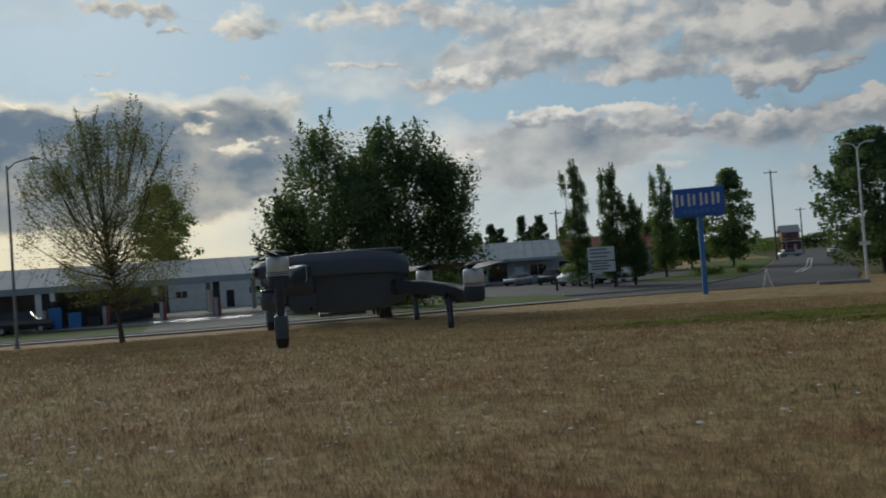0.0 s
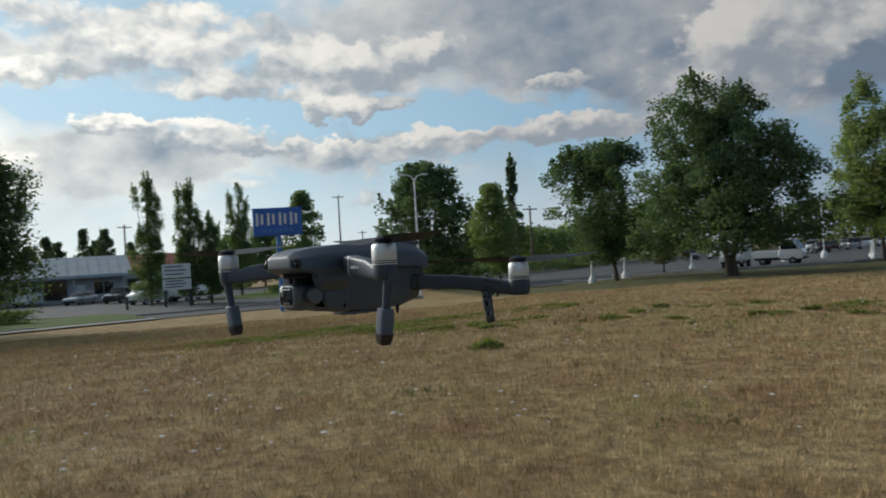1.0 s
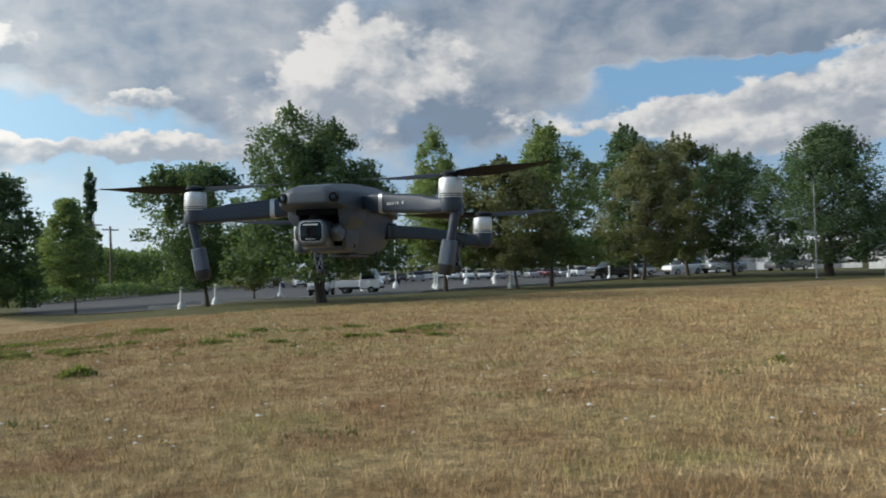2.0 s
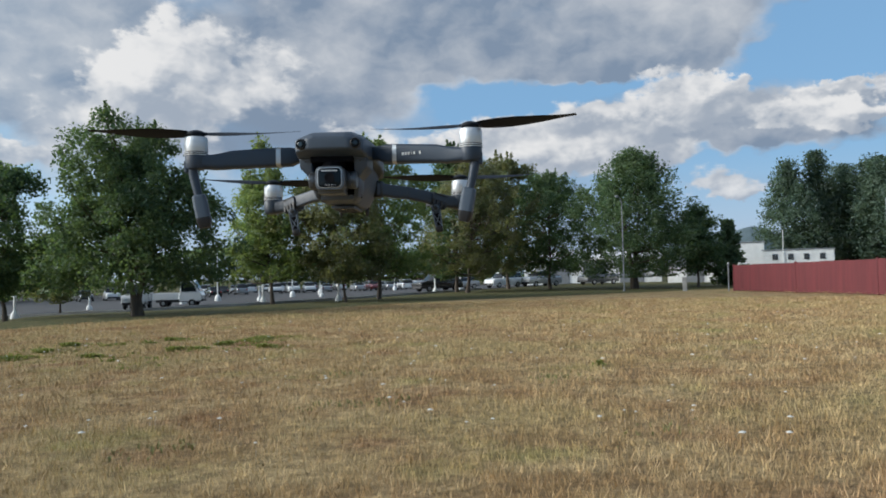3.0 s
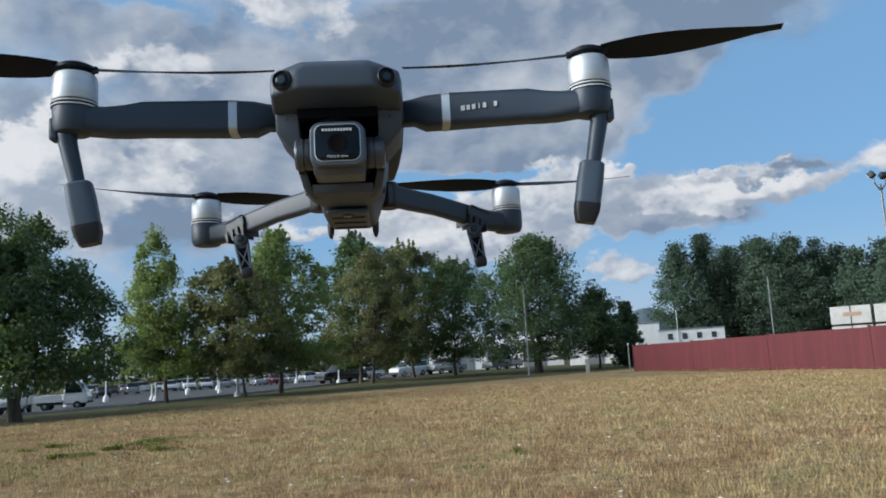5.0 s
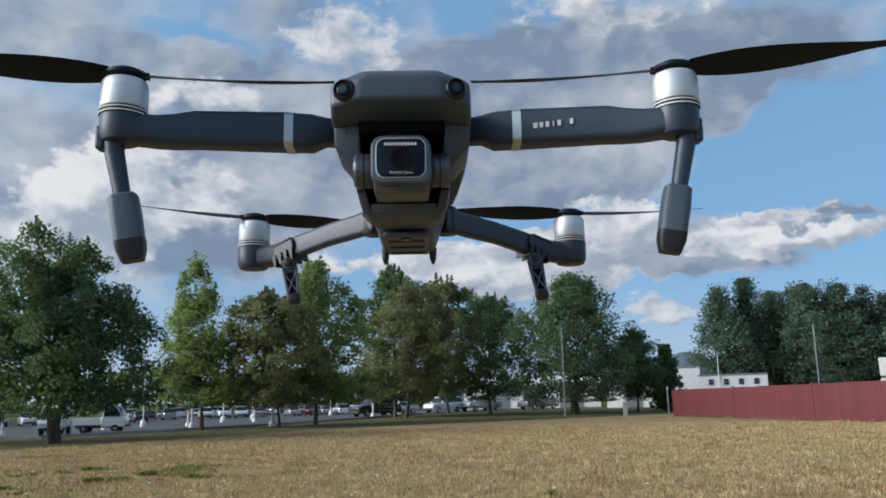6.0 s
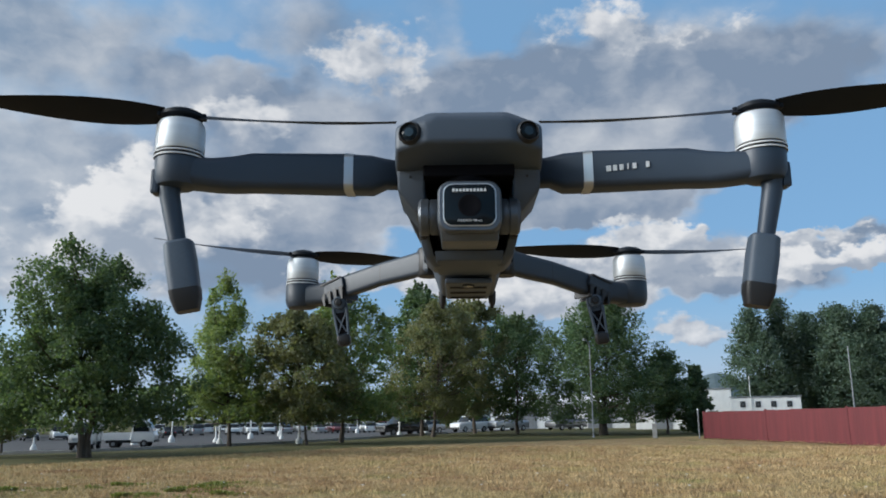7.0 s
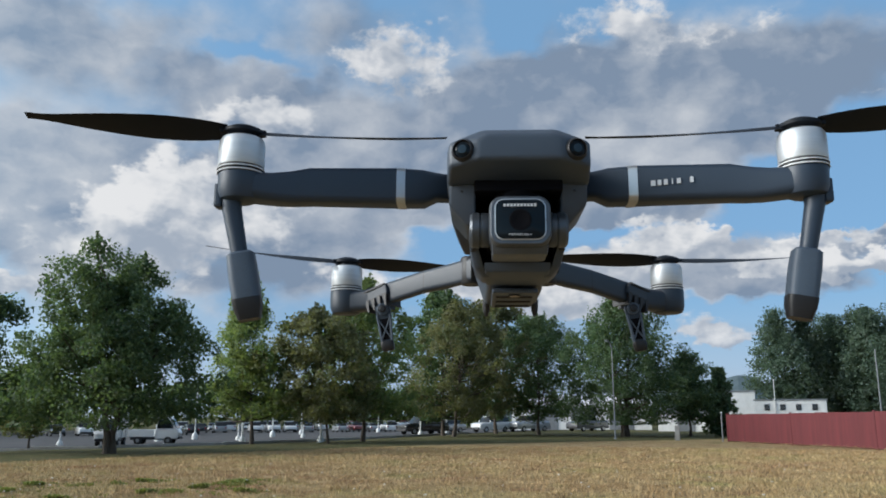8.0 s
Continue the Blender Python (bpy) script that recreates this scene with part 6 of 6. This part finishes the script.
# wash bays: a long canopy on columns with a back wall, drawn in its own frame along the street
wash = thing("wash_bays", on_ground(-48.5, 56.0, 42), "long open wash bay building with a blue-grey metal roof on columns", "building")
L0, L1 = -26.0, 10.5
gable_roof(wash, L0, L1, 0.0, 13.0, 3.75, 5.5, 0.6, BLUE_ROOF)
part("fascia", block((L0 - 0.5, -0.70, 3.15), (L1 + 0.5, -0.45, 3.72), 0.02), BLUE_ROOF, wash)
for q in range(8):
    x = -24.55 + 4.65 * q
    col = part("column", block((x - 0.26, -0.2, -0.1), (x + 0.26, 0.4, 3.5), 0.03), CREAM_WALL, wash, "pale square column")
    part("column_band", block((x - 0.29, -0.24, 1.75), (x + 0.29, 0.44, 3.45), 0.02), DARK_STEEL, col)
    part("column_guard", block((x + 0.02, -0.26, 0.0), (x + 0.30, -0.205, 1.75), 0.01), BRICK, col, "dark red guard strip")
    part("rear_column", block((x - 0.22, 12.2, -0.1), (x + 0.22, 12.7, 3.6), 0.03), CREAM_WALL, wash, "pale square column")
    part("machine", block((x - 0.28, 0.9, 0.0), (x + 0.28, 1.5, 1.75), 0.04), PAINTS["grey"] if q % 2 else PAINTS["red"], wash, "wash machine cabinet")
    if q % 3 == 0:
        part("bay_wall", block((x - 0.12, 3.0, -0.1), (x + 0.12, 12.0, 2.4), 0.02), CREAM_WALL, wash, "pale partition wall")
for x0, x1 in ((-26.0, -12.6), (-10.9, -2.2)):
    part("back_wall", block((x0, 9.0, -0.1), (x1, 9.25, 3.5), 0.02), CONCRETE, wash, "dark back wall of the closed bays")
rear = thing("store_building", on_ground(-63.0, 74.0, 42), "low pale block building behind the wash bays", "building")
part("wall", block((-24, 0, -0.1), (20, 7, 3.3), 0.03), WHITE_PAINT, rear, "pale block wall")
part("roof", block((-24.3, -0.3, 3.3), (20.3, 7.3, 3.5), 0.03), GALV, rear, "flat metal roof")
for q in range(5):
    x = -20 + 8.4 * q
    part("door", block((x - 0.45, -0.06, 0), (x + 0.45, 0.0, 2.1), 0.02), DARK_STEEL, rear, "dark steel door")
    window(rear, (x + 2.2, 1.5), (x + 3.6, 2.4), "x", (0.0, -1))
for q in range(3):
    part("bin", block((L0 + 15.6 + q * 1.5, -0.6, 0), (L0 + 16.6 + q * 1.5, 0.3, 1.9 - 0.5 * q), 0.06), POST_BLUE if q < 2 else DARK_STEEL, wash, "upright vacuum cabinet")

pier = thing("pier_wall", on_ground(-36.2, 55.6, 42), "square pale pier with a dark fence panel beside it", "wall")
part("pier", block((-0.75, -0.5, -0.1), (0.75, 0.5, 2.2), 0.03), CREAM_WALL, pier)
part("coping", block((-0.82, -0.57, 2.2), (0.82, 0.57, 2.32), 0.02), CONCRETE, pier)
part("fence_panel", block((0.75, -0.08, 0), (4.6, 0.08, 1.75), 0.02), DARK_STEEL, pier)

shop = thing("shop", on_ground(-33.0, 103.5, 18), "low grey shop with a blue-grey roof and glazed front", "building")
gable_roof(shop, -17.5, 7.0, 0, 14, 3.55, 5.9, 0.8, BLUE_ROOF)
part("wall", block((-17.5, 0, -0.1), (7.0, 14, 3.4), 0.03), GREY_WALL, shop, "grey panelled wall")
for x in (-16, -12.6, -9.2, -5.8, -2.4):
    window(shop, (x, 0.5), (x + 2.6, 2.8), "x", (0.0, -1), DARK_STEEL, 2)
window(shop, (3.2, 0.9), (5.6, 2.6), "x", (0.0, -1), WHITE_PAINT, 1)
part("door", block((1.2, -0.07, 0), (2.4, 0.0, 2.25), 0.02), WHITE_PAINT, shop, "white door")
part("canopy", block((-17.5, -1.6, 3.05), (7.0, 0.0, 3.25), 0.03), BLUE_ROOF, shop)
for x in (-17, -11, -5, 1, 6.6):
    part("canopy_post", block((x - 0.08, -1.5, -0.1), (x + 0.08, -1.34, 3.05), 0.01), GREY_WALL, shop)

red_hall = thing("red_roofed_hall", on_ground(-27.0, 122.0, 12), "low hall with a red-brown roof behind the shop", "building")
gable_roof(red_hall, -9, 11, 0, 12, 3.9, 6.2, 0.6, RED_ROOF)
part("wall", block((-9, 0, -0.1), (11, 12, 3.8), 0.03), CREAM_WALL, red_hall)
for x in (-7, -3, 1, 5):
    window(red_hall, (x, 0.8), (x + 2.4, 2.6), "x", (0.0, -1), DARK_STEEL, 1)

house = thing("house", on_ground(8.4, 326.0, 8), "two-storey red brick house with a pale gable", "house")
part("wall", block((-3.1, 0, -0.1), (3.1, 8, 6.8), 0.03), BRICK, house, "red brick wall")
gable_roof(house, -3.1, 3.1, 0, 8, 6.9, 9.5, 0.5, GREY_WALL)
for x in (-2.3, 0.7):
    window(house, (x, 4.3), (x + 1.6, 6.0), "x", (0.0, -1))
window(house, (-2.3, 1.0), (-0.6, 2.7), "x", (0.0, -1))
part("door", block((0.9, -0.06, 0), (1.9, 0.0, 2.1), 0.02), WHITE_PAINT, house)
part("porch", block((-5.4, -2.0, 3.2), (3.5, 0.0, 3.5), 0.03), WHITE_PAINT, house, "white porch roof")
for x in (-5.2, -2, 3.3):
    part("porch_post", block((x - 0.1, -1.9, -0.1), (x + 0.1, -1.7, 3.2), 0.01), WHITE_PAINT, house)

hall = thing("warehouse", on_ground(96.0, 55.0, -60), "long white metal warehouse behind the trees", "building")
part("wall", block((-9, 0, -0.1), (9.5, 16, 3.5), 0.03), WHITE_PAINT, hall, "white metal wall")
gable_roof(hall, -9, 9.5, 0, 16, 3.5, 4.8, 0.3, WHITE_PAINT)
for x in (-6, -1, 4):
    part("roller_door", block((x, -0.08, 0), (x + 3.2, 0.0, 2.9), 0.02), GALV, hall, "grey roller door")
shed = thing("shed", on_ground(92.5, 38.6, -68), "plain white metal shed behind the trees", "building")
part("wall", block((-3.2, 0, -0.1), (3.2, 6, 2.4), 0.03), WHITE_PAINT, shed)
gable_roof(shed, -3.2, 3.2, 0, 6, 2.4, 3.2, 0.2, GALV)
part("door", block((-1.0, -0.07, 0), (1.0, 0.0, 2.1), 0.02), GALV, shed)
tower = thing("white_block", on_ground(90.0, 31.0, -72), "tall white block building behind the red fence", "building")
part("wall", block((-1.4, 0, -0.1), (1.4, 4, 4.4), 0.03), WHITE_PAINT, tower)
part("parapet", block((-1.5, -0.1, 4.4), (1.5, 4.1, 4.55), 0.02), GALV, tower)
site = thing("site_office", pose(86.1, 24.8, 0, 0, 0, -74), "white modular site office with small square windows", "building")
part("body", block((-3.4, 0, 0.6), (3.4, 2.6, 3.35), 0.05), WHITE_PAINT, site, "white ribbed cabin")
part("roof", block((-3.5, -0.1, 3.35), (3.5, 2.7, 3.46), 0.02), GALV, site)
for x in (-2.2, -0.7, 0.8, 2.3):
    window(site, (x - 0.25, 2.35), (x + 0.25, 2.95), "x", (0.0, -1), DARK_STEEL, 0)
for x in (-3, 0, 3):
    part("foot", block((x - 0.2, 0.2, 0), (x + 0.2, 2.4, 0.6), 0.02), CONCRETE, site)


# ---- vehicles ----
SIDES = {
    "sedan": dict(length=4.7, width=1.80, hood=0.92, roof=1.45, belt=0.93, front=0.27, wind=0.42, back=0.80, boot=0.90, deck=1.02),
    "suv": dict(length=4.7, width=1.90, hood=1.08, roof=1.75, belt=1.10, front=0.26, wind=0.38, back=0.93, boot=0.99, deck=1.15),
    "pickup": dict(length=5.7, width=2.00, hood=1.15, roof=1.85, belt=1.18, front=0.27, wind=0.36, back=0.60, boot=0.63, deck=1.20),
    "van": dict(length=5.3, width=2.00, hood=1.20, roof=2.35, belt=1.25, front=0.13, wind=0.26, back=0.97, boot=0.99, deck=1.25),
}


def car(kind, paint, x, y, turn, label, group="parked cars"):
    """A car from its side outline: body, glass house, wheels, lamps. It faces +x in its own frame."""
    s = SIDES[kind]
    L, w = s["length"], s["width"] / 2
    ob = thing("car" if kind != "van" else "van", on_ground(x, y, turn, 0.05), label, kind if kind in ("van", "pickup") else "car", group)
    X = lambda f: L * (0.5 - f)
    bm = bmesh.new()
    low = 0.28
    rings = []
    for f, z, k in ((0.0, s["hood"] * 0.80, 0.86), (0.02, s["hood"] * 0.88, 0.93), (0.10, s["hood"] * 0.97, 1.0), (s["front"], s["hood"] + 0.02, 1.0), (0.55, s["belt"] + 0.02, 1.0), (s["back"], s["deck"], 1.0), (0.97, s["deck"] * 0.97, 0.97), (1.0, s["deck"] * 0.82, 0.90)):
        rings.append([(X(f), -w * k, low), (X(f), w * k, low), (X(f), w * k, z - 0.18), (X(f), w * k * 0.90, z), (X(f), -w * k * 0.90, z), (X(f), -w * k, z - 0.18)])
    loft(bm, rings)
    soften(bm, 0.05, 2, 20)
    body = part("body", bm, PAINTS[paint], ob, smooth=True)
    bm = bmesh.new()
    z0, z1 = s["belt"] - 0.05, s["roof"]
    loft(bm, [[(X(s["front"]) , -w * 0.90, z0), (X(s["front"]), w * 0.90, z0), (X(s["boot"]), w * 0.90, z0), (X(s["boot"]), -w * 0.90, z0)],
              [(X(s["wind"]), -w * 0.74, z1 - 0.06), (X(s["wind"]), w * 0.74, z1 - 0.06), (X(s["back"]), w * 0.74, z1 - 0.06), (X(s["back"]), -w * 0.74, z1 - 0.06)]])
    soften(bm, 0.04, 2, 20)
    if kind == "van":
        cabin = part("cabin", bm, PAINTS[paint], ob, smooth=True)
        part("windscreen", block((-0.02, -w * 0.70, -0.40), (0.02, w * 0.70, 0.40), 0.015), CAR_GLASS, cabin, "dark windscreen").matrix_local = pose(X((s["front"] + s["wind"]) / 2) + 0.015, 0, (z0 + z1) / 2, 0, -math.degrees(math.atan2(L * (s["wind"] - s["front"]), z1 - z0)))
        for side in (-1, 1):
            for f0, f1 in ((0.26, 0.42), (0.46, 0.68), (0.71, 0.92)):
                part("side_window", block((X(f1), -0.02, -0.27), (X(f0), 0.02, 0.27), 0.012), CAR_GLASS, cabin).matrix_local = pose(0, side * w * 0.845, (z0 + z1) / 2 + 0.06, side * 8.5)
    else:
        part("glasshouse", bm, CAR_GLASS, ob, "dark tinted glass", True)
    part("roof", block((X(s["back"]) - 0.02, -w * 0.76, z1 - 0.09), (X(s["wind"]) + 0.04, w * 0.76, z1), 0.04), PAINTS[paint], body)
    if kind == "pickup":
        part("bed", block((X(0.97), -w * 0.82, s["deck"] - 0.02), (X(0.66), w * 0.82, s["deck"] + 0.03), 0.01), BLACK_PLASTIC, body, "dark load bed")
    for f in (0.18, 0.80):
        for side in (-1, 1):
            tyre = part("wheel", turned([(0.20, -0.10), (0.32, -0.11), (0.345, -0.07), (0.345, 0.07), (0.32, 0.11), (0.20, 0.10)], 18), TYRE, ob, "black tyre", True)
            tyre.matrix_local = pose(X(f), side * (w - 0.10), 0.345 - 0.05, 90, 0, 0)
            part("rim", turned([(0.21, -0.105), (0.20, -0.115), (0.05, -0.10)] if side > 0 else [(0.21, 0.105), (0.20, 0.115), (0.05, 0.10)], 14), RIM, tyre)
    for side in (-1, 1):
        part("headlight", block((X(0.03), side * w * 0.66 - 0.16, s["hood"] * 0.70), (X(0.03) + 0.12, side * w * 0.66 + 0.16, s["hood"] * 0.82), 0.03), LAMP_GLASS, ob)
        part("tail_light", block((X(1.0) - 0.02, side * w * 0.72 - 0.10, s["deck"] * 0.62), (X(1.0) + 0.10, side * w * 0.72 + 0.10, s["deck"] * 0.80), 0.02), TAIL_RED, ob)
        part("mirror", block((X(s["wind"]) + 0.25, side * w * 1.0 - 0.10, s["belt"]), (X(s["wind"]) + 0.38, side * w * 1.0 + 0.10, s["belt"] + 0.16), 0.03), PAINTS[paint], ob)
    part("bumper", block((X(0.0) - 0.10, -w * 0.84, 0.30), (X(0.0) + 0.05, w * 0.84, 0.52), 0.04), BLACK_PLASTIC, ob)
    return ob


patterns = {}


def parked(kind, paint, x, y, turn, label, group="parked cars"):
    if (kind, paint) in patterns:
        c = copy_thing(patterns[kind, paint], on_ground(x, y, turn, 0.05))
        return tagged(c, label, group=group)
    patterns[kind, paint] = car(kind, paint, x, y, turn, label, group)
    return patterns[kind, paint]


names = {"sedan": "sedan", "suv": "sport utility car", "pickup": "pickup truck", "van": "van"}
paints = ["white", "silver", "white", "black", "silver", "white", "grey", "white", "silver", "white", "black", "white", "silver", "red"]
kinds = ["sedan", "suv", "sedan", "suv", "sedan", "suv", "sedan", "sedan", "pickup", "suv"]
dice = random.Random(4)
far_row = "cars in the far rows of the car park"
for r, (p, q, n, skip) in enumerate((((70, 113), (103, 93), 15, (4, 9)), ((78, 126), (116, 104), 17, (2, 7, 11)), ((50, 106), (66, 100), 6, (3,)))):
    for i in range(n):
        if i in skip:
            continue
        f = i / (n - 1)
        kind, paint = kinds[(i * 3 + r) % len(kinds)], paints[(i * 5 + r * 3) % len(paints)]
        parked(kind, paint, p[0] + (q[0] - p[0]) * f, p[1] + (q[1] - p[1]) * f, (58 if r != 2 else 70) + dice.uniform(-3, 3) + (180 if dice.random() < 0.4 else 0), f"{paint} {names[kind]} parked in the car park", far_row)
parked("pickup", "black", 64.8, 55.8, 168, "black pickup truck parked behind the tree row")
parked("pickup", "silver", 81.0, 53.2, 170, "silver pickup truck parked by the warehouse")
parked("pickup", "grey", 86.5, 48.4, 168, "grey pickup truck parked by the warehouse")
parked("sedan", "silver", 74.5, 60.5, 165, "silver sedan parked behind the tree row")
parked("suv", "white", 76.5, 55.5, 168, "white sport utility car parked behind the tree row")
parked("suv", "white", 48.5, 200.0, 10, "white sport utility car parked across the road")
parked("sedan", "white", 55.0, 200.0, 8, "white sedan parked across the road")
parked("sedan", "white", 14.5, 188.0, 20, "white sedan on the far road side")
parked("sedan", "silver", 4.5, 178.0, 20, "silver sedan near the far house")
parked("van", "white", -18.6, 84.6, -125, "white van parked in front of the shop")
parked("van", "white", -15.0, 87.5, -125, "white van parked behind the tenant board")
parked("suv", "black", -23.8, 93.0, -105, "black sport utility car parked by the shop")
parked("sedan", "silver", -29.0, 96.0, -105, "silver sedan parked by the shop")
parked("van", "white", -36.5, 102.4, -105, "white van parked in front of the grey shop")
parked("suv", "black", -57.2, 47.2, 40, "black sport utility car beside the wash bays")


def utility_cart(x, y, turn, tall, label):
    """A small white work truck: cab with a raked screen, and a cargo box or an open bed."""
    ob = thing("utility_cart", on_ground(x, y, turn, 0.05), label, "utility cart", "work carts in the car park")
    part("chassis", block((-1.7, -0.62, 0.30), (1.40, 0.62, 0.48), 0.03), DARK_STEEL, ob, "dark chassis")
    bm = bmesh.new()
    side = [(1.62, 0.36), (1.66, 0.80), (1.50, 1.05), (1.05, 1.78), (0.90, 1.86), (0.10, 1.88), (0.02, 0.36)]
    loft(bm, [[(px, s * (0.70 if pz < 1.1 else 0.62), pz) for px, pz in side] for s in (-1, 1)])
    soften(bm, 0.05, 3, 25)
    cab = part("cab", bm, PAINTS["white"], ob, "rounded white cab", True)
    bm = bmesh.new()
    loft(bm, [[(1.475 - 0.02, s * 0.55, 1.10), (1.515, s * 0.55, 1.10), (1.125, s * 0.50, 1.74), (1.07, s * 0.50, 1.74)] for s in (-1, 1)])
    part("windscreen", bm, CAR_GLASS, cab)
    for s in (-1, 1):
        bm = bmesh.new()
        loft(bm, [[(0.16, s * t, 1.08), (1.30, s * t, 1.08), (0.96, s * (t - 0.06), 1.72), (0.18, s * (t - 0.06), 1.72)] for t in (0.66, 0.705)])
        part("side_window", bm, CAR_GLASS, cab)
        part("headlight", turned([(0.10, 0), (0.10, 0.03), (0.05, 0.05)], 12), LAMP_GLASS, cab).matrix_local = pose(1.64, s * 0.45, 0.72, 0, 90, 0)
        part("mirror", block((1.22, s * 0.80 - 0.06, 1.15), (1.28, s * 0.80 + 0.06, 1.38), 0.02), BLACK_PLASTIC, cab)
    part("bumper", block((1.60, -0.66, 0.34), (1.74, 0.66, 0.50), 0.04), BLACK_PLASTIC, ob)
    if tall:
        box_ob = part("box", block((-1.85, -0.74, 0.50), (-0.05, 0.74, 1.98), 0.04), PAINTS["white"], ob, "white cargo box")
        part("box_seam", block((-0.97, -0.755, 0.55), (-0.93, 0.755, 1.95), 0.004), DARK_STEEL, box_ob)
    else:
        for a, b in (((-1.85, -0.74, 0.50), (-0.02, 0.74, 0.60)), ((-1.85, -0.74, 0.60), (-0.02, -0.68, 1.00)), ((-1.85, 0.68, 0.60), (-0.02, 0.74, 1.00)), ((-1.85, -0.68, 0.60), (-1.79, 0.68, 1.00))):
            part("bed_board", block(a, b, 0.015), PAINTS["white"], ob, "white bed board")
    for px in (-1.15, 0.95):
        for s in (-1, 1):
            w = part("wheel", turned([(0.12, -0.10), (0.26, -0.11), (0.29, -0.06), (0.29, 0.06), (0.26, 0.11), (0.12, 0.10)], 16), TYRE, ob, "black tyre", True)
            w.matrix_local = pose(px, s * 0.60, 0.29 - 0.05, 90, 0, 0)
            part("hub_cap", turned([(0.13, 0), (0.12, 0.02), (0.04, 0.03)], 12), GALV, w).matrix_local = pose(0, 0, 0.10 * s * -1, 0 if s < 0 else 180)
    return ob


utility_cart(27.9, 51.6, 230, True, "white work cart with a cargo box in the car park")
utility_cart(32.4, 53.4, -45, False, "white open work cart parked in the car park")
